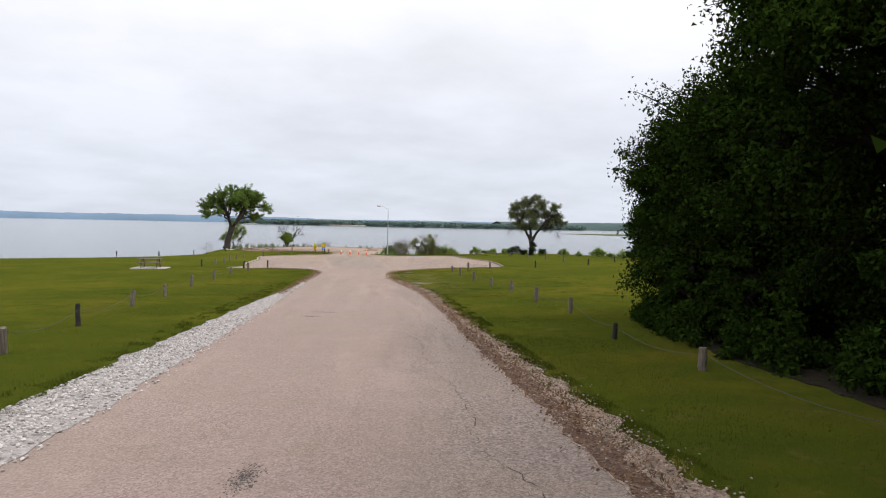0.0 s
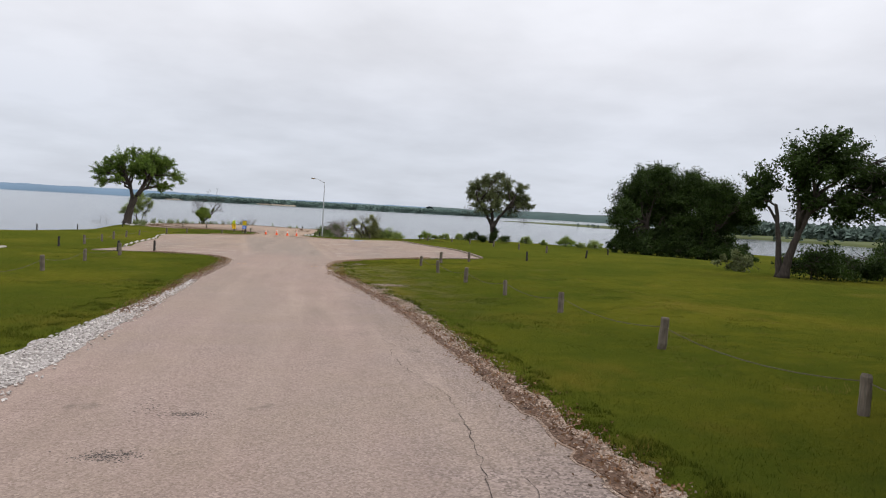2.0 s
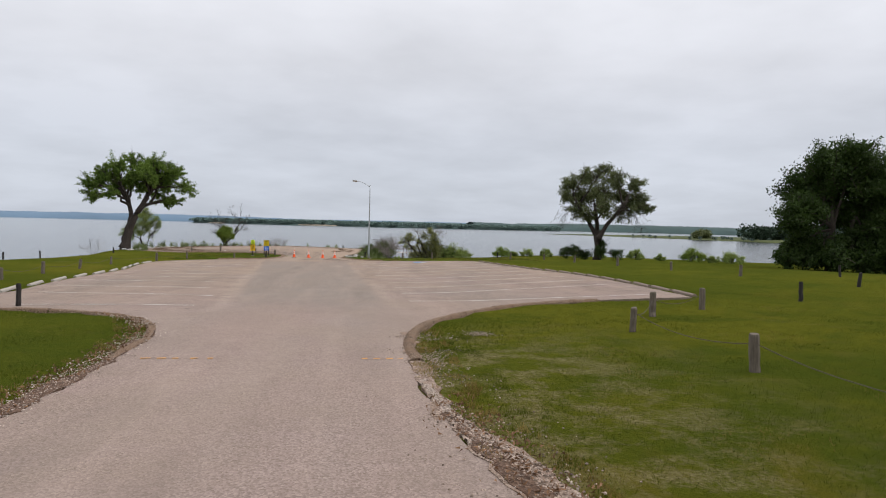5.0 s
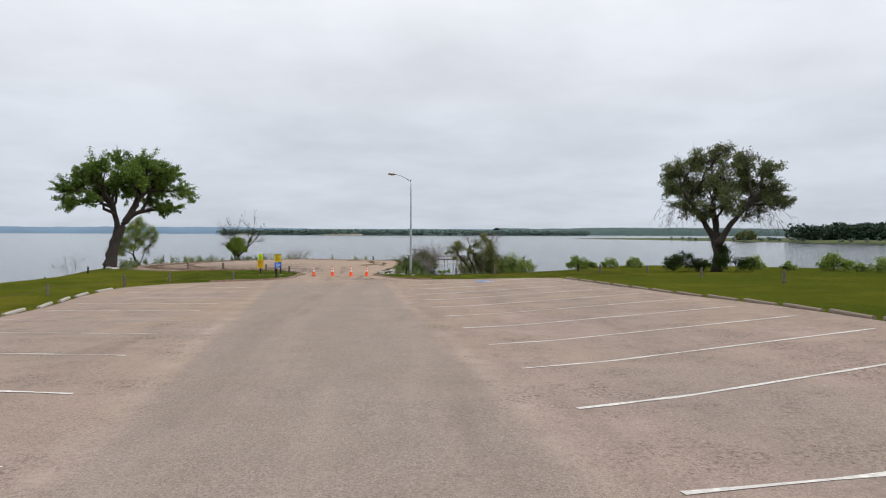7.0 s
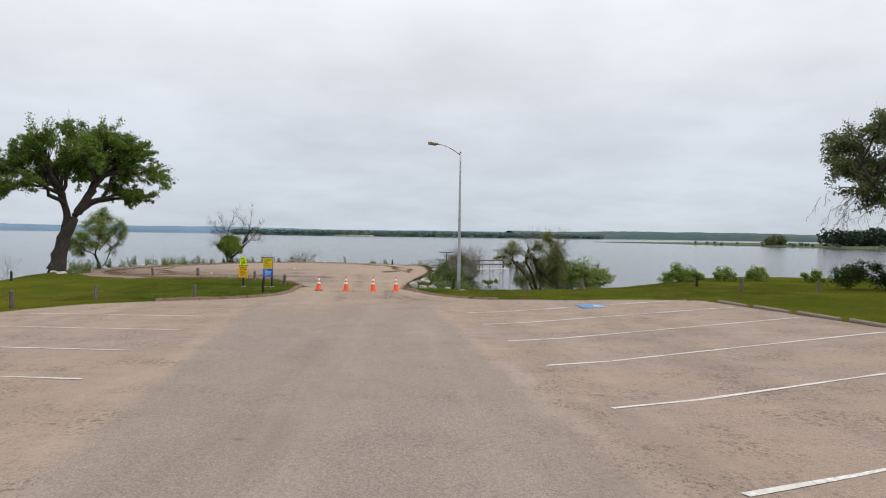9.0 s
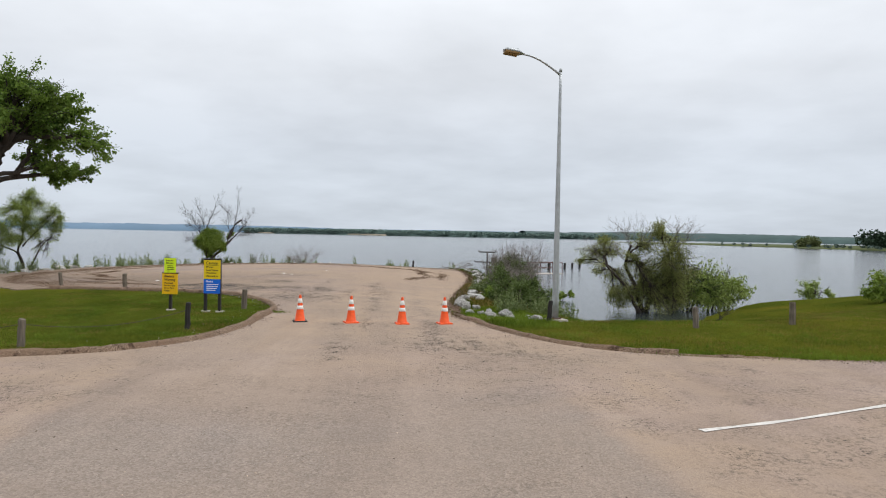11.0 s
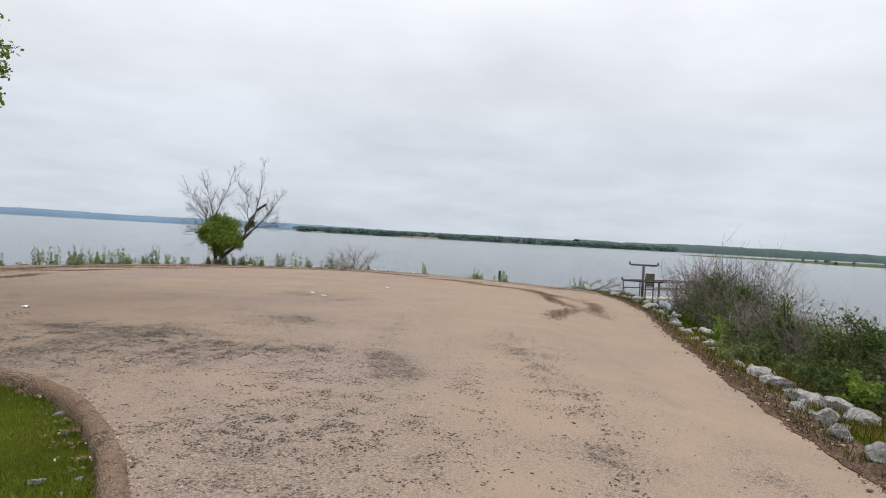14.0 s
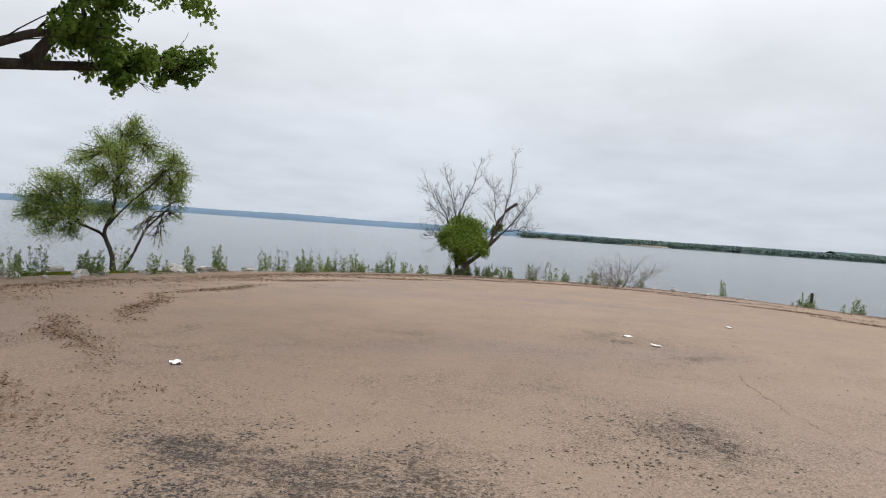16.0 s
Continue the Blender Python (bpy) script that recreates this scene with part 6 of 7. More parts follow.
# willow on the bank
plant("willow_tree", at(-26.95, 133.2, 0.0), "slender light green willow with a forked stem", "tree",
      ((0.3, 5.1, 0.75), (-0.5, 4.7, 0.7), (1.0, 4.7, 0.75), (0.2, 4.2, 0.8), (1.8, 4.2, 0.7), (2.2, 3.5, 0.6), (1.3, 3.4, 0.8), (-0.7, 3.6, 0.8), (0.3, 3.1, 0.8), (-1.4, 3.0, 0.75), (-2.1, 3.2, 0.6),
       (-2.6, 2.6, 0.7), (-2.9, 2.0, 0.55), (-1.9, 2.2, 0.75), (-1.1, 2.2, 0.75), (-2.2, 1.5, 0.6), (-1.4, 1.4, 0.5), (0.8, 2.5, 0.6), (-0.2, 2.2, 0.6), (1.9, 2.9, 0.55), (0.5, 5.6, 0.45), (-1.3, 4.0, 0.5)),
      (((0, 0), (-0.05, 0.6), (-0.4, 1.4), (-0.1, 2.1), (0.0, 3.2), (0.1, 4.6)), ((-0.05, 0.5), (-0.4, 1.35), (-1.3, 1.7), (-2.5, 2.5)), ((-0.2, 1.7), (0.4, 2.5), (1.1, 3.2), (1.9, 4.1))),
      LEAF_WILLOW, 0.042, 78, 4.2, 42, 71, None, 0.085, 0.30, 0.5, 0.5, 0.30, 0.08, "", 0.12, scale=0.93, third=0.42)
plant("willow_tree", at(-26.75, 133.45, 0.0), "thin leaning half-bare willow stem on the bank", "tree",
      ((1.0, 1.3, 0.45), (1.5, 2.1, 0.5), (0.8, 1.9, 0.4), (1.8, 2.6, 0.4), (0.4, 1.4, 0.35)), (((0.0, 0), (0.35, 0.7), (0.65, 1.5), (1.4, 2.3)),),
      LEAF_WILLOW, 0.040, 34, 4.5, 42, 76, None, 0.06, 0.30, 0.5, 0.5, 0.26, 0.55, "", 0.20)


def bare_bush(name, base, label, count, length, radius, lean, seed, level=3, mat=None, width=0.3, group="", category="bush"):
    rng = np.random.default_rng(seed)
    g = Geo()
    for _ in range(count):
        a = rng.uniform(0, 6.28)
        s = np.array([math.cos(a) * width * rng.uniform(), math.sin(a) * width * rng.uniform(), -0.05])
        twig_growth(g, s, (math.cos(a) * lean, math.sin(a) * lean, 1), length * rng.uniform(0.7, 1.1), radius, rng, level)
    ob = new(name, g.mesh(name, mat or TWIG))
    ob.location = base
    return tagged(ob, label, category, group)


# half-dead willow at the far edge: bare limbs over a bright green ball of shoots
b = plant("stump_bush", at(-19.3, 148.6, 0.0), "bright green bush sprouting under bare dead limbs", "bush",
          ((0.05, 2.05, 1.2), (-0.45, 2.0, 0.9), (0.55, 2.1, 0.9), (0.1, 2.55, 0.8), (0.1, 1.3, 0.8), (0.05, 0.75, 0.5), (1.1, 1.5, 0.5), (1.75, 2.6, 0.35), (-0.8, 1.9, 0.6)),
          (((0, 0), (0.15, 0.5), (1.0, 1.2), (1.9, 2.2)), ((-0.1, 0), (-0.25, 0.8), (-0.5, 2.0))), LEAF_LIME, 0.062, 100, 3.6, 20, 72, None, 0.15, 0.4, 0.0, 0.3)
g = Geo()
rg = np.random.default_rng(73)
for limb, r0 in ((((-0.5, 2.0), (-0.35, 3.2), (0.2, 4.3), (0.75, 6.0)), 0.055), (((-0.5, 2.0), (-0.9, 3.0), (-1.5, 3.9), (-2.2, 4.6)), 0.045), (((-0.4, 1.8), (-0.9, 2.7), (-1.3, 3.3), (-1.7, 3.5)), 0.05),
                 (((-0.4, 2.2), (-0.5, 3.3), (-0.8, 4.3), (-1.1, 5.2)), 0.035), (((1.0, 1.2), (1.7, 2.0), (2.1, 3.0), (2.45, 4.3), (2.65, 6.3)), 0.075), (((1.7, 2.0), (2.5, 2.7), (3.2, 3.5), (3.9, 4.6)), 0.055),
                 (((1.9, 2.2), (1.8, 3.3), (1.7, 4.2), (1.5, 5.0)), 0.035), (((2.3, 2.5), (2.9, 2.6), (3.5, 2.9)), 0.03), (((-0.4, 1.5), (-1.1, 1.9), (-1.8, 2.1)), 0.03)):
    q = np.array([(a * 0.86, a * 0.31 + 0.12 * math.sin(3 * u), u * 0.97) for a, u in limb])
    u = np.linspace(0, 1, 14)
    line = np.column_stack([np.interp(u, np.linspace(0, 1, len(q)), q[:, k]) for k in range(3)])
    line[1:-1] = (line[:-2] + 2 * line[1:-1] + line[2:]) / 4 + rg.normal(0, 0.03, (12, 3))
    g.tube(line, r0 * (1 - 0.9 * u), 5)
    for k in range(3, 14):               # side twigs up the limb
        d = line[k] - line[k - 1]
        for _ in range(2):
            twig_growth(g, line[k], d / np.linalg.norm(d) + rg.normal(0, 0.55, 3), rg.uniform(0.5, 1.0) * (1.25 - 0.6 * u[k]), 0.010, rg, 2, 0.45, 0.5)
snag = np.array([(a * 0.86, a * 0.31, u * 0.97) for a, u in ((1.7, 2.2), (2.0, 3.1), (2.45, 3.7), (2.95, 4.05))])
g.tube(snag, (0.085, 0.085, 0.08, 0.075), 7)
tagged(part("deadwood", g.mesh("deadwood", BARK), b, "bare dark dead limbs"), kind="stuff")

# drowned bushes by the lamp
b = plant("drowned_willow", Vector((9.15, 118.0, WATER - 0.05)), "twisted half-dead willow standing in the lake", "tree",
          ((-2.4, 3.0, 0.75), (-1.6, 3.1, 0.7), (-2.9, 2.6, 0.5), (0.2, 3.5, 0.8), (0.9, 3.9, 0.7), (1.4, 3.2, 0.9), (1.0, 2.5, 1.0), (0.3, 2.0, 0.9), (0.2, 1.2, 1.0), (1.2, 1.4, 1.1), (-0.4, 0.6, 0.75), (0.6, 0.5, 0.9), (1.7, 0.6, 0.9), (2.0, 2.2, 0.8), (-0.5, 2.6, 0.6), (-1.1, 1.7, 0.75), (-1.4, 1.0, 0.6), (-2.0, 2.1, 0.55), (-0.7, 0.9, 0.7), (-1.3, 0.45, 0.5), (-1.9, 3.5, 0.5), (0.7, 4.4, 0.5)),
          (((0, 0), (-0.3, 1.2), (-0.9, 2.4), (-0.6, 3.4)), ((0.2, 0), (0.5, 1.4), (1.2, 2.6), (1.5, 3.8)), ((-0.2, 0), (-0.9, 1.4), (-2.0, 2.5))),
          LEAF_OLIVE, 0.038, 92, 3.2, -12, 74, BARK, 0.12, 0.36, 0.2, 0.35, 0.26, 0.18, scale=0.92)
g = Geo()
rg = np.random.default_rng(75)
for a, u, lean, n in ((-0.55, 3.0, -0.35, 6), (-0.8, 2.4, -0.8, 4), (0.1, 2.9, 0.1, 4), (1.3, 3.3, 0.35, 5), (1.4, 3.0, 1.0, 5), (-1.8, 2.2, -0.9, 3), (0.9, 2.6, 0.7, 3)):
    for _ in range(n):
        twig_growth(g, (a * 0.978, -a * 0.208, u), (lean + rg.normal(0, 0.35), rg.normal(0, 0.4), 0.9), rg.uniform(0.6, 1.05), 0.013, rg, 3, 0.45, 0.4)
tagged(part("deadwood", g.mesh("deadwood", TWIG), b, "bare dead limbs"), kind="stuff")
for k, (x, y, r, m) in enumerate(((11.6, 118.8, 1.15, LEAF_BANK), (10.9, 119.4, 1.1, LEAF_GREY), (12.7, 119.0, 1.15, LEAF_WILLOW), (13.9, 119.9, 1.0, LEAF_WILLOW), (21.5, 125.0, 0.65, LEAF_WILLOW))):
    plant("drowned_bush", Vector((x, y, WATER - 0.05)), "leafy green bush standing in shallow water", "bush", ((0, r * 1.2, r), (r * 0.8, r * 0.9, r * 0.75), (-r * 0.8, r * 0.8, r * 0.75), (0, r * 0.5, r * 0.9)),
          (((0, 0), (0.1, r)), ((0.2, 0), (0.5, r))), m, 0.070, 46, 1.7, -12, 80 + k, None, 0.05, 0.45, 0, 0.5, 0.22, 0.12, "drowned bushes")
plant("water_weed", Vector((6.6, 123.2, WATER - 0.05)), "small leafy sprout standing in the water", "bush", ((0, 0.35, 0.35), (0.4, 0.4, 0.28), (-0.4, 0.4, 0.25)), (((0, 0), (0, 0.2)),), LEAF_LIME, 0.08, 30, 1.5, 0, 90, None, 0.02)

# brush on the rocky bank
for k, (x, y, r, m) in enumerate(((2.5, 112.4, 0.65, LEAF_BANK), (3.2, 113.9, 0.8, LEAF_BANK), (2.4, 115.2, 0.75, LEAF_BANK), (3.3, 116.8, 0.8, LEAF_BANK), (2.6, 118.4, 0.95, LEAF_BANK), (3.6, 120.2, 0.95, LEAF_BANK), (3.0, 122.0, 0.9, LEAF_BANK), (3.6, 124.4, 0.75, LEAF_GREY),
                                  (4.2, 127.6, 0.9, LEAF_BANK), (3.6, 112.0, 0.45, LEAF_BANK), (4.7, 131.0, 1.35, LEAF_BANK), (4.9, 133.2, 0.8, LEAF_GREY), (3.6, 129.6, 0.45, LEAF_LIME), (4.9, 129.2, 1.25, LEAF_BANK), (4.2, 123.2, 0.75, LEAF_BANK), (2.9, 125.0, 0.5, LEAF_LIME), (1.9, 117.0, 0.35, LEAF_LIME))):
    plant("bank_bush", at(x, y, -0.05), "low leafy green bush on the rocky bank", "bush", ((0, r * 0.75, r * 0.9), (r * 0.7, r * 0.5, r * 0.65), (-r * 0.6, r * 0.5, r * 0.6), (0.1, r * 1.3, r * 0.5)),
          (((0, 0), (0, r * 0.5)), ((0.2, 0), (0.4, r * 0.5))), m, 0.046, 75, 2.6, 0, 100 + k, None, 0.035, 0.45, 0, 0.5, 0.27, 0.15, "bank brush")
for k, (x, y, ln) in enumerate(((3.0, 116.8, 0.7), (3.2, 118.6, 0.95), (3.7, 120.0, 1.1), (3.2, 121.0, 1.1), (4.0, 121.6, 1.2), (3.5, 122.8, 1.15), (4.2, 123.6, 1.15), (3.7, 124.8, 1.1), (4.3, 126.2, 1.1), (4.1, 128.0, 1.1),
                                (4.6, 130.0, 1.25), (4.6, 131.6, 1.3), (5.1, 132.6, 1.3), (4.9, 134.0, 1.05), (5.5, 131.6, 1.55), (5.8, 133.2, 1.45), (5.1, 129.0, 1.5), (4.8, 127.0, 1.35), (4.6, 124.6, 1.3))):
    bare_bush("twig_bush", at(x, y), "bare grey-brown twiggy bush on the bank", 27 if y > 128 else 22, ln * (1.3 if y > 128 else 0.95), 0.017, 0.45, 120 + k, 2, TWIG, 0.6, "bank brush")
bare_bush("twig_bush", at(-11.2, 148.6), "low mound of bare grey twigs on the shore", 30, 1.15, 0.018, 1.0, 130, 2, TWIG, 0.8, "shore twigs")
bare_bush("twig_bush", at(-15.6, 149.4), "low mound of bare grey twigs on the shore", 10, 0.7, 0.012, 0.8, 131, 2, TWIG, 0.4, "shore twigs")
bare_bush("twig_bush", at(-29.0, 121.5), "bare twigs at the water's edge", 7, 1.3, 0.016, 0.7, 132, 3, TWIG, 0.4, "shore twigs")
bare_bush("driftwood", at(1.7, 138.6, 0.1), "fallen dry branch lying on the shore", 4, 0.95, 0.034, 3.4, 133, 3, TWIG, 0.2, "", "driftwood")

bare_bush("driftwood", at(9.0, 111.4, 0.08), "dark fallen branch lying by the water", 4, 0.8, 0.03, 4.0, 134, 2, BARK, 0.3, "", "driftwood")

# bushes along the lakeside lawn
for k, (x, y, r) in enumerate(((17.6, 113.6, 0.75), (20.4, 113.2, 0.6), (22.6, 113.4, 0.65), (25.8, 112.5, 0.55), (31.8, 110.0, 0.75), (34.0, 108.5, 0.5), (36.6, 106.5, 1.0), (38.6, 106.0, 0.65), (40.5, 105.5, 0.8), (28.5, 112, 0.5), (19.2, 114.8, 0.5))):
    plant("shore_bush", at(x, y, -0.05), "leafy light green bush on the lake shore", "bush", ((0, r * 0.8, r), (r * 0.8, r * 0.6, r * 0.6), (-r * 0.8, r * 0.6, r * 0.6)), (((0, 0), (0, r * 0.5)),),
          LEAF_LIME if k % 3 == 0 else LEAF_WILLOW, 0.065, 80, 2.2, -20, 140 + k, None, 0.04, 0.5, 0, 0.5, 0.24, 0.05, "shore bushes")


def weeds(name, places, label, high, seed, mat):
    """Upright weeds: thin stems with small leaves up their length."""
    rng = np.random.default_rng(seed)
    g = Geo()
    pos = []
    for x, y, n, hh in places:
        for _ in range(n):
            px, py = x + rng.normal(0, 0.16), y + rng.normal(0, 0.16)
            z = float(height(np.array([px]), np.array([py]))[0])
            L = hh * high * rng.uniform(0.5, 1.15)
            lean = rng.normal(0, 0.12, 2)
            q = np.array([(px + lean[0] * L * t * t, py + lean[1] * L * t * t, max(z, WATER - 0.2) + L * t) for t in np.linspace(0, 1, 5)])
            g.tube(q, np.linspace(0.007, 0.003, 5), 3, False)
            m = rng.integers(30, 60)
            t = rng.uniform(0.02, 0.95, m) ** 1.8
            base = np.column_stack([np.interp(t, np.linspace(0, 1, 5), q[:, k]) for k in range(3)])
            pos.append(base + rng.normal(0, 0.07, (m, 3)) * (1.15 - t)[:, None])
    g.leaves(np.concatenate(pos), 0.05, rng, 0.4)
    return tagged(new(name, g.mesh(name, mat)), label, "weeds", kind="stuff")


edge = smooth_line(TURNAROUND, 0.5)
rg = np.random.default_rng(150)
pl = []
for p in edge:
    if rg.uniform() < 0.62 and p[1] > 121:
        c = np.array([-11.0, 131.0])
        o = unit(p - c)
        w = p + o * rg.uniform(0.7, 2.2)
        if p[0] < -13:
            pl.append((w[0], w[1], int(rg.integers(5, 16)), rg.uniform(0.6, 1.25)))
        elif rg.uniform() < 0.25:
            pl.append((w[0], w[1], int(rg.integers(4, 10)), rg.uniform(0.5, 1.0)))
weeds("shore_weeds", pl, "tall thin green weeds along the shore edge", 0.88, 151, WEED)
pl = [(rg.uniform(1.7, 4.4), rg.uniform(110.0, 123), int(rg.integers(3, 9)), rg.uniform(0.4, 0.95)) for _ in range(75)]
weeds("bank_weeds", pl, "tangled green weeds on the bank", 0.9, 152, WEED)

# ---- rocks ----
rockmesh = []
rg = np.random.default_rng(17)
for q in range(12):
    v, f = rock_shapes(1, 17 + q, 0.0, 4 if q < 6 else 3)[0]
    for k in range(9):                   # cleaved faces
        d = unit(rg.normal(size=3) * (1, 1, 0.8))
        cut = rg.uniform(0.42, 0.75)
        v = v - np.maximum(v @ d - cut, 0)[:, None] * d
    v = np.array([p * (1 + 0.26 * noise.noise(Vector(p) * 1.7 + Vector((q, 0, 0))) - 0.24 * abs(noise.noise(Vector(p) * 3.4 + Vector((0, q, 0)))) + 0.10 * noise.noise(Vector(p) * 7) + 0.06 * noise.noise(Vector(p) * 17)) for p in v])
    v /= np.abs(v).max(0)
    g = Geo()
    g.add(v, [f])
    rockmesh.append(g.mesh("rock", ROCK, False))
rg = np.random.default_rng(160)
placed = [(1.35, 107.1, 0.76, 0.44), (1.95, 105.9, 0.52, 0.30), (1.45, 105.95, 0.22, 0.14), (0.9, 107.35, 0.40, 0.30), (0.95, 108.45, 0.50, 0.38), (0.75, 109.1, 0.36, 0.26), (0.45, 109.55, 0.52, 0.28), (0.85, 111.6, 0.36, 0.24),
          (0.45, 111.75, 0.46, 0.54), (0.4, 112.6, 0.58, 0.42), (0.25, 113.2, 0.44, 0.34), (0.4, 113.9, 0.46, 0.32), (0.5, 114.8, 0.42, 0.30), (0.75, 115.6, 0.50, 0.32), (0.7, 116.4, 0.36, 0.24)]
for k, (x, y, wide, high) in enumerate(placed):
    ob = new("rock", rockmesh[k % 6])
    ob.location = at(x, y, high * 0.22)
    ob.scale = (wide * 0.41, wide * 0.34, high * 0.52)
    ob.rotation_euler = (rg.normal(0, 0.1), rg.normal(0, 0.1), rg.uniform(-0.5, 0.5))
    tagged(ob, "pale weathered limestone boulder on the bank", "rock", "bank rocks")
rocks = [(2.0, 107.6, 0.18), (0.7, 106.7, 0.10), (1.6, 106.6, 0.12), (0.9, 112.4, 0.16), (1.1, 109.0, 0.14)]
rocks += [(float(np.interp(y, (114, 123, 130, 137), (0.0, 1.2, 2.1, 1.9))) + 0.55 + abs(rg.normal(0, 0.35)), y, 0.08 + 0.22 * rg.uniform() ** 2) for y in np.arange(115.5, 138, 0.38)]
rocks += [(-7.42, 111.0, 0.06), (-7.15, 111.1, 0.04), (-7.3, 110.4, 0.03), (-7.9, 112.2, 0.04), (-8.3, 112.8, 0.05), (-7.05, 110.5, 0.03), (-6.9, 109.2, 0.03)]
rocks += [(-25.2, 134.3, 0.42), (-24.7, 134.7, 0.2), (-26.0, 133.0, 0.22), (-27.3, 131.2, 0.3), (-27.0, 130.6, 0.25)]
rocks += [(-25.6 + rg.normal(0, 0.5), y, rg.uniform(0.14, 0.36)) for y in np.arange(122.5, 140, 0.7)]
rocks += [(x, 149.6 - 0.05 * (x + 14) ** 2 * 0.3 + rg.normal(0, 0.25), rg.uniform(0.08, 0.2)) for x in np.arange(-20, -2, 0.8)]
for k, (x, y, r) in enumerate(rocks):
    ob = new("rock", rockmesh[6 + k % 6])
    ob.location = at(x, y, r * 0.12)
    ob.scale = (r * rg.uniform(0.9, 1.25), r * rg.uniform(0.8, 1.0), r * rg.uniform(0.5, 0.7))
    ob.rotation_euler = (rg.normal(0, 0.15), rg.normal(0, 0.15), rg.uniform(0, 6.28))
    tagged(ob, "pale limestone boulder on the bank" if r > 0.3 else "small pale limestone rock lying in grass and soil", "rock", "bank rocks")

# ---- drift line, litter and grass blades ----
rg = np.random.default_rng(170)
pos = []
for p in edge:
    o = unit(p - np.array([-11.0, 131.0]))
    for _ in range(75 if p[0] < -12 else 18):
        if noise.noise((p[0] * 0.5, p[1] * 0.5, 3)) > -0.12 or p[0] < -16:
            pos.append(p - o * (abs(rg.normal(0.3, 0.8)) + 1.6 * max(0.0, noise.noise((p[0] * 0.3, p[1] * 0.3, 8)))) + rg.normal(0, 0.10, 2))
outline = np.array(PAVED)
cand = np.column_stack([rg.uniform(-24, 2, 120000), rg.uniform(117, 150, 120000)])
near = np.min(np.hypot(cand[:, None, 0] - edge[None, ::2, 0], cand[:, None, 1] - edge[None, ::2, 1]), 1)
reach = np.where(cand[:, 0] < -13, 5.0, 4.0)
patchy = np.array([noise.noise((a * 0.55, b * 0.55, 4)) + 0.5 * noise.noise((a * 1.7, b * 1.7, 6)) for a, b in cand])
keep = inside_polygon(cand[:, 0], cand[:, 1], outline) & (near < reach) & (patchy > 0.02 + 0.45 * near / reach + np.where(cand[:, 0] > -13, 0.08, 0)) & (rg.uniform(size=len(cand)) < 0.22)
pos = np.concatenate([np.array(pos), cand[keep]])
heap = []
for x, y in ((-0.8, 132.2), (-1.1, 127.8), (-0.9, 134.8), (0.4, 130.4), (-2.6, 138.4), (-4.6, 141.6), (-7.2, 144.6), (-10.5, 146.4), (-17.0, 122.4), (-18.8, 126.0), (-20.3, 130.6), (-20.8, 135.5), (-19.6, 140.5), (-17.2, 144.6), (-14.0, 146.6), (-15.6, 119.6)):
    o = unit(np.array([x + 11.0, y - 131.0]))
    a, b = rg.normal(0, 1.3, 460), rg.normal(0, 0.15, 460)
    b += 0.10 * np.sin(a * 1.7 + x)
    heap.append(np.column_stack([x - o[1] * a + o[0] * b, y + o[0] * a + o[1] * b]))
heap = np.concatenate(heap)
pos = np.concatenate([pos, heap[inside_polygon(heap[:, 0], heap[:, 1], outline)]])


def litter(pos, lo, hi, slim, lift=0.016, pile=0.012, curl=0.22):
    """Bits of bark, reed and leaf that lie nearly flat, slightly curled."""
    n = len(pos)
    z = height(pos[:, 0], pos[:, 1]) + lift + rg.uniform(0, pile, n)
    c = np.column_stack([pos, z])
    t = rg.uniform(0, 6.28, n)
    L = rg.uniform(lo, hi, n)[:, None]
    a = np.column_stack([np.cos(t), np.sin(t), rg.normal(0, curl, n)]) * L
    b = np.column_stack([-np.sin(t), np.cos(t), rg.normal(0, 1.5 * curl, n)]) * L * rg.uniform(0.5 * slim, 1.5 * slim, n)[:, None]
    g = Geo()
    g.add(np.stack([c - a, c + b, c + a, c - b], 1).reshape(-1, 3), [np.arange(4 * n).reshape(-1, 4)])
    return g


pos = np.concatenate([pos + rg.normal(0, 0.09, pos.shape) for _ in range(4)])
g = litter(pos, 0.008, 0.036, 0.3, 0.016, 0.035, 0.35)
tagged(new("drift_litter", g.mesh("drift_litter", DRIFT)), "brown drift line of dry reeds and leaves", "drift litter", kind="stuff")
side = np.array(BANK[:7])[::-1]
y = rg.uniform(105, 137, 5200)
strip = np.column_stack([np.interp(y, side[:, 1], side[:, 0]) + rg.normal(0.14, 0.14, 5200), y])
g = Geo()
g.leaves(np.column_stack([strip, height(strip[:, 0], strip[:, 1]) + 0.03]), 0.026, rg, 0.5)
tagged(new("leaf_litter", g.mesh("leaf_litter", DRIFT)), "brown leaf litter along the paving edge", "leaf litter", kind="stuff")
cand = np.column_stack([rg.uniform(-12, -5, 1500), rg.uniform(101, 116, 1500)])
cand = cand[~inside_polygon(cand[:, 0], cand[:, 1], outline)]
near = np.min(np.hypot(cand[:, None, 0] - EDGES[2][None, :, 0], cand[:, None, 1] - EDGES[2][None, :, 1]), 1)
cand = cand[near < 0.25 + rg.exponential(0.5, len(cand))]
g = Geo()
g.leaves(np.column_stack([cand, height(cand[:, 0], cand[:, 1]) + 0.05]), 0.014, rg, 0.7)
tagged(new("dry_leaves", g.mesh("dry_leaves", DRYBIT)), "pale dry leaves and chips on the grass", "litter", kind="stuff")
k = rg.integers(1, len(EDGES[2]) - 1, 9000)
d = EDGES[2][k + 1] - EDGES[2][k - 1]
d /= np.linalg.norm(d, axis=1)[:, None]
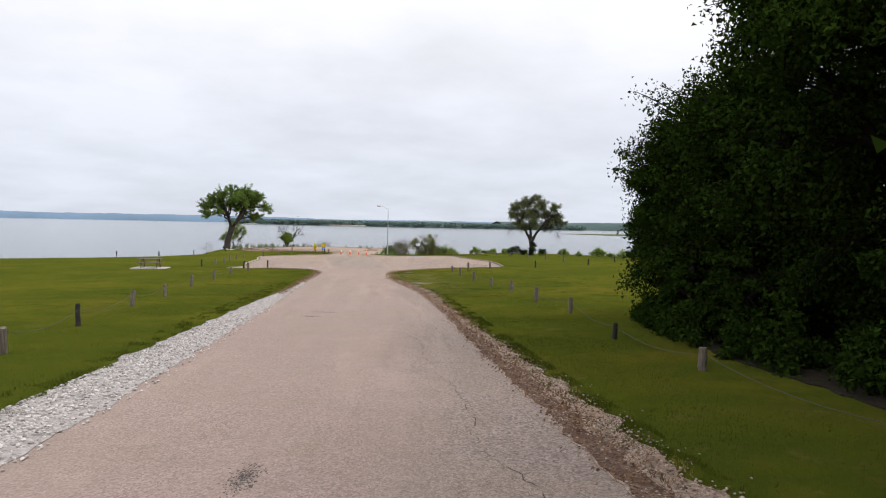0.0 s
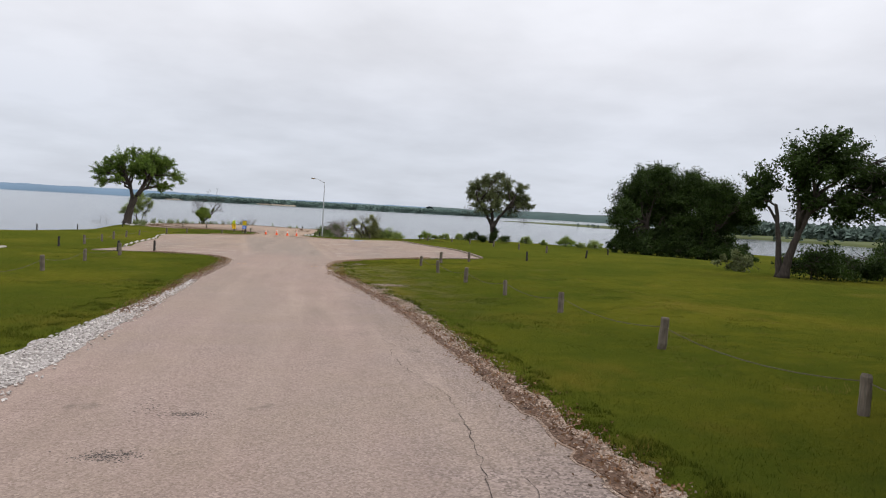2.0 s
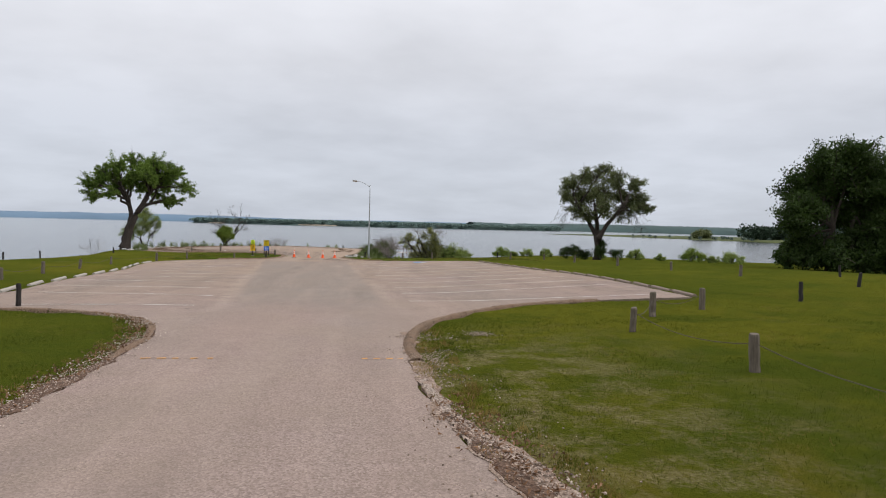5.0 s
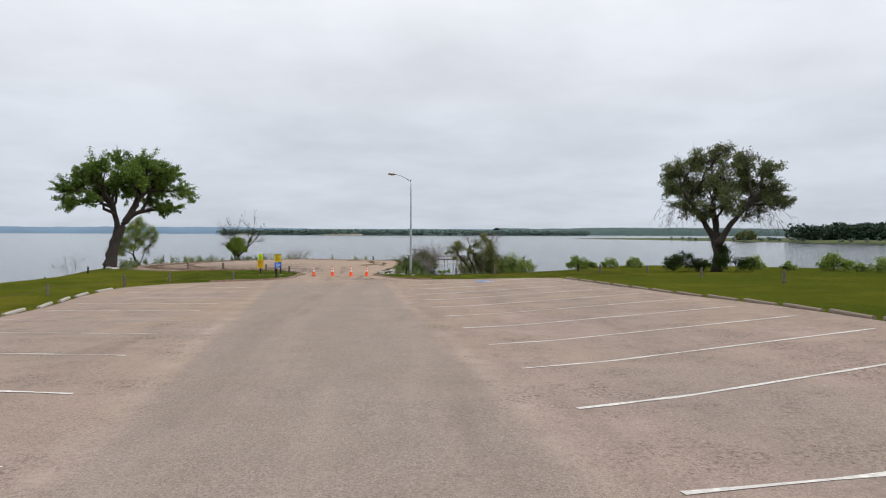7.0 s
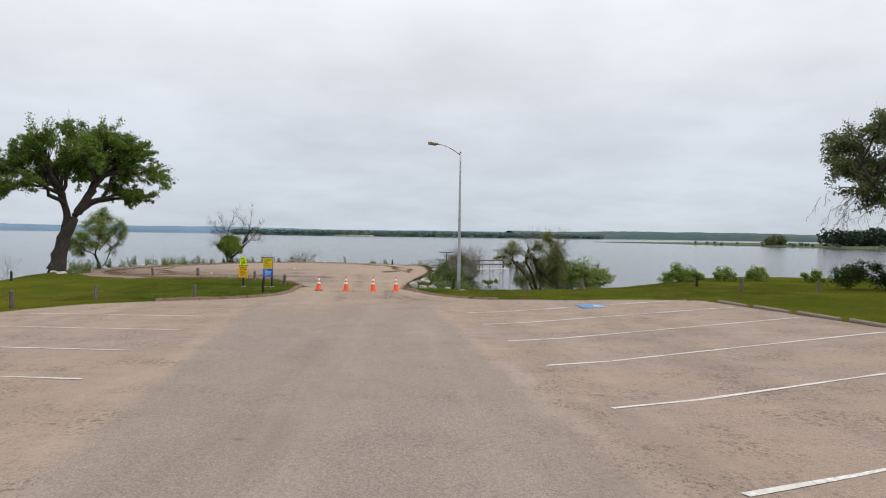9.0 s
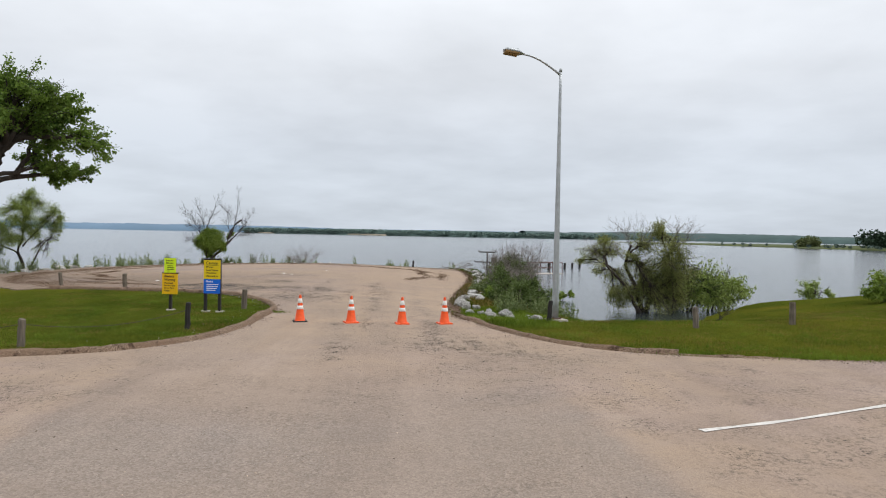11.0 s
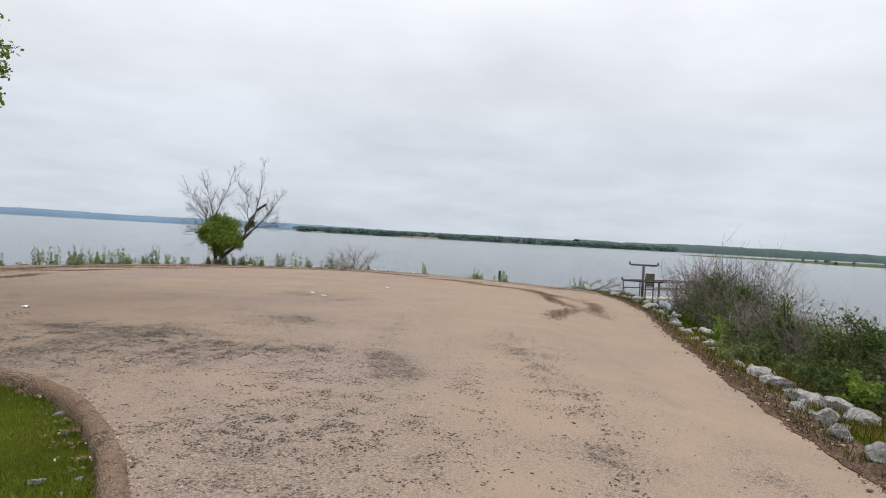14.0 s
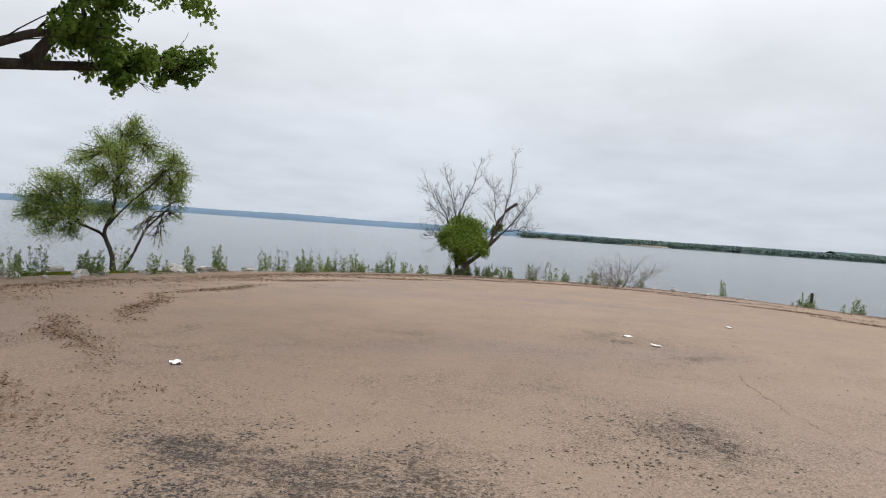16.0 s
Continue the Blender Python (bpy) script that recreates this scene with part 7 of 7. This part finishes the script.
off = 0.16 + np.abs(rg.normal(0, 0.16, len(k)))
strip = EDGES[2][k] + np.column_stack([-d[:, 1], d[:, 0]]) * off[:, None] + rg.normal(0, 0.05, (len(k), 2))
patchy = np.array([noise.noise((a * 0.7, b * 0.7, 21)) + 0.5 * noise.noise((a * 2.6, b * 2.6, 22)) for a, b in strip])
strip = strip[(patchy > -0.05) & (rg.uniform(size=len(strip)) < 0.4)]
tagged(new("leaf_litter", litter(strip, 0.008, 0.026, 0.5, 0.035).mesh("leaf_litter", DRIFT)), "brown leaf litter and bark behind the kerb", "leaf litter", kind="stuff")
for k, (x, y) in enumerate(((-14.1, 121.4), (-9.2, 128.7), (-8.6, 127.7), (-7.1, 132.7))):
    bm = bmesh.new()
    bmesh.ops.create_grid(bm, x_segments=4, y_segments=3, size=0.5)
    rr = random.Random(k)
    for v in bm.verts:
        v.co = Vector((v.co.x * 0.20 * (1 + rr.uniform(-.2, .2)), v.co.y * 0.12 * (1 + rr.uniform(-.2, .2)), rr.uniform(0, 0.035)))
    me = bpy.data.meshes.new("paper_scrap")
    bm.to_mesh(me)
    bm.free()
    me.materials.append(CONEWHITE)
    ob = new("paper_scrap", me)
    ob.location = at(x, y, 0.02)
    ob.rotation_euler = (0, 0, rr.uniform(0, 3))
    tagged(ob, "crumpled white scrap of paper on the paving", "litter", "litter")


def blades(name, pts, hi, mat, seed, label):
    rng = np.random.default_rng(seed)
    n = len(pts)
    z = height(pts[:, 0], pts[:, 1]) - 0.01
    a = rng.uniform(0, 6.28, n)
    L = hi * rng.uniform(0.4, 1.2, n)
    w = 0.006 + 0.05 * L
    d = np.column_stack([np.cos(a), np.sin(a)])
    b = np.column_stack([pts, z])
    lean = rng.normal(0, 0.35, (n, 2)) * L[:, None]
    v = np.stack([b - np.column_stack([d * w[:, None] / 2, 0 * z]), b + np.column_stack([d * w[:, None] / 2, 0 * z]), b + np.column_stack([lean, L])], 1)
    g = Geo()
    g.add(v.reshape(-1, 3), [np.arange(3 * n).reshape(-1, 3)])
    return tagged(new(name, g.mesh(name, mat)), label, "grass", kind="stuff")


def lawn_points(n, x0, x1, y0, y1, seed, margin=0.0):
    rng = np.random.default_rng(seed)
    p = np.column_stack([rng.uniform(x0, x1, n), rng.uniform(y0, y1, n)])
    keep = ~inside_polygon(p[:, 0], p[:, 1], np.array(PAVED))
    p = p[keep]
    return p[shore_distance(p[:, 0], p[:, 1]) > margin]


def thin_patches(p, seed, cut=0.22):
    """Keeps only the places that lie in scattered worn patches."""
    v = np.array([noise.noise((a * 0.7, b * 0.7, seed)) + 0.6 * noise.noise((a * 2.3, b * 2.3, seed)) for a, b in p])
    return p[v > cut]


def verge_points(n, y0, y1, side, reach, seed):
    """Places on the lawn beside the road, thinning out with the distance from its edge."""
    rng = np.random.default_rng(seed)
    line = np.array(RIGHT_EDGE[:0:-1] if side > 0 else LEFT_EDGE)
    y = rng.uniform(y0, y1, n)
    o = np.argsort(line[:, 1])
    x = np.interp(y, line[o, 1], line[o, 0]) + side * (0.30 + rng.exponential(reach, n))
    p = np.column_stack([x, y])
    return p[~inside_polygon(x, y, np.array(PAVED))]


blades("grass_near", verge_points(115000, -1, 62, 1, 3.6, 180), 0.045, BLADE, 181, "short mown grass beside the road")
blades("grass_near", verge_points(62000, 0, 60, -1, 3.0, 182), 0.045, BLADE, 183, "short mown grass beside the road")
for k, (n, x0, x1, y0, y1) in enumerate(((90000, 5.0, 15, 22, 56), (50000, -12, -2.4, 20, 55))):
    blades("grass_clumps", thin_patches(lawn_points(n, x0, x1, y0, y1, 222 + k), 36 + k, 0.25), 0.055, BLADE_LAWN, 224 + k, "fresher clumps in the mown lawn")
    blades("dry_grass", thin_patches(lawn_points(n // 2, x0, x1, y0, y1, 226 + k), 38 + k, 0.30), 0.045, DRYBLADE, 228 + k, "dry straw-coloured patches in the mown lawn")
blades("dry_grass", thin_patches(lawn_points(70000, -15, -5.3, 99.5, 117, 210), 31), 0.06, DRYBLADE, 211, "dry yellowed grass on the island")
blades("dry_grass", thin_patches(lawn_points(80000, -0.5, 18, 98, 113, 212, 0.3), 32, 0.02), 0.06, DRYBLADE, 213, "dry yellowed grass round the lamp post")
blades("grass_island", lawn_points(130000, -15, -5.3, 99.5, 117, 184), 0.06, BLADE_ROUGH, 185, "rough grass on the island")
blades("grass_bank", lawn_points(150000, -0.5, 18, 98, 116, 186, 0.3), 0.06, BLADE_ROUGH, 187, "rough grass round the lamp post")
blades("grass_lush", thin_patches(lawn_points(90000, -12, -5.3, 100.5, 115, 214), 33, 0.12), 0.075, BLADE_LUSH, 215, "brighter clumps of grass on the island")
blades("grass_lush", thin_patches(lawn_points(60000, -0.2, 8, 98, 112, 216, 0.3), 34, 0.20), 0.085, BLADE_LUSH, 217, "brighter clumps of grass by the boulders")
blades("grass_lush", thin_patches(lawn_points(26000, 0.2, 2.4, 104.5, 112, 218, 0.1), 35, -0.1), 0.16, BLADE_LUSH, 219, "tall lush grass among the boulders")
k = np.linspace(0, 1, 7000)
over = np.column_stack([np.interp(k, (0, 0.4, 0.7, 1), (3.6, 6.5, 9.0, 11.9)), np.interp(k, (0, 0.4, 0.7, 1), (100.25, 99.1, 98.7, 97.5))]) + np.random.default_rng(230).normal((0.05, 0.16), (0.05, 0.14), (7000, 2))
blades("grass_lush", thin_patches(over, 41, -0.1), 0.12, BLADE_LUSH, 231, "lush grass creeping over the crumbled kerb")
blades("grass_lush", lawn_points(9000, 1.9, 4.6, 136.5, 143, 232, 0.02), 0.10, BLADE_LUSH, 233, "bright grass at the foot of the shore")
blades("grass_lush", np.random.default_rng(220).normal((-5.62, 107.15), (0.16, 0.06), (500, 2)), 0.09, BLADE_LUSH, 221, "tuft of grass growing through the broken kerb")
blades("grass_bank", lawn_points(16000, 0.2, 2.6, 104, 111, 196, 0.1), 0.11, BLADE_ROUGH, 197, "lush grass among the boulders")
blades("dry_grass", lawn_points(9000, 0.9, 3.0, 112.5, 126, 198, 0.1), 0.14, DRYBLADE, 199, "dry brown grass among the bank rocks")
blades("grass_bank", lawn_points(20000, 0, 5, 112, 139, 188, 0.1), 0.18, BLADE, 189, "long grass among the bank rocks")


def tufts(name, n, y0, y1, side, lo, hi, high, mat, seed, label, cut=0.0):
    """Clumps of longer grass that creep over the edge of the paving."""
    rng = np.random.default_rng(seed)
    line = np.array(RIGHT_EDGE[:0:-1] if side > 0 else LEFT_EDGE)
    o = np.argsort(line[:, 1])
    y = rng.uniform(y0, y1, n)
    x = np.interp(y, line[o, 1], line[o, 0]) + side * rng.uniform(lo, hi, n)
    keep = np.array([noise.noise((a * 1.9, b * 1.3, seed)) + 0.5 * noise.noise((a * 5, b * 5, seed)) for a, b in zip(x, y)]) > cut
    return blades(name, np.column_stack([x, y])[keep], high, mat, seed, label)


tufts("grass_tufts", 60000, -1, 42, 1, 0.34, 1.1, 0.07, BLADE, 191, "clumps of grass creeping over the verge", 0.05)
tufts("grass_tufts", 24000, 40, 53, 1, 0.05, 1.3, 0.06, BLADE_LAWN, 192, "clumps of grass creeping over the road edge", 0.26)
tufts("dry_tufts", 16000, 0, 53, 1, 0.1, 0.9, 0.08, DRYBLADE, 193, "clumps of dry brown grass at the road edge", 0.3)
tufts("grass_tufts", 40000, -1, 40, -1, 0.75, 1.7, 0.07, BLADE, 194, "clumps of grass creeping over the gravel", 0.1)
tufts("dry_tufts", 14000, 30, 54, -1, 0.2, 0.75, 0.07, DRYBLADE, 195, "clumps of dry brown grass at the road edge", 0.25)
tufts("dry_tufts", 16000, 42, 51, 1, -0.05, 0.8, 0.07, DRYBLADE, 200, "ochre dead grass creeping over the road edge", 0.18)
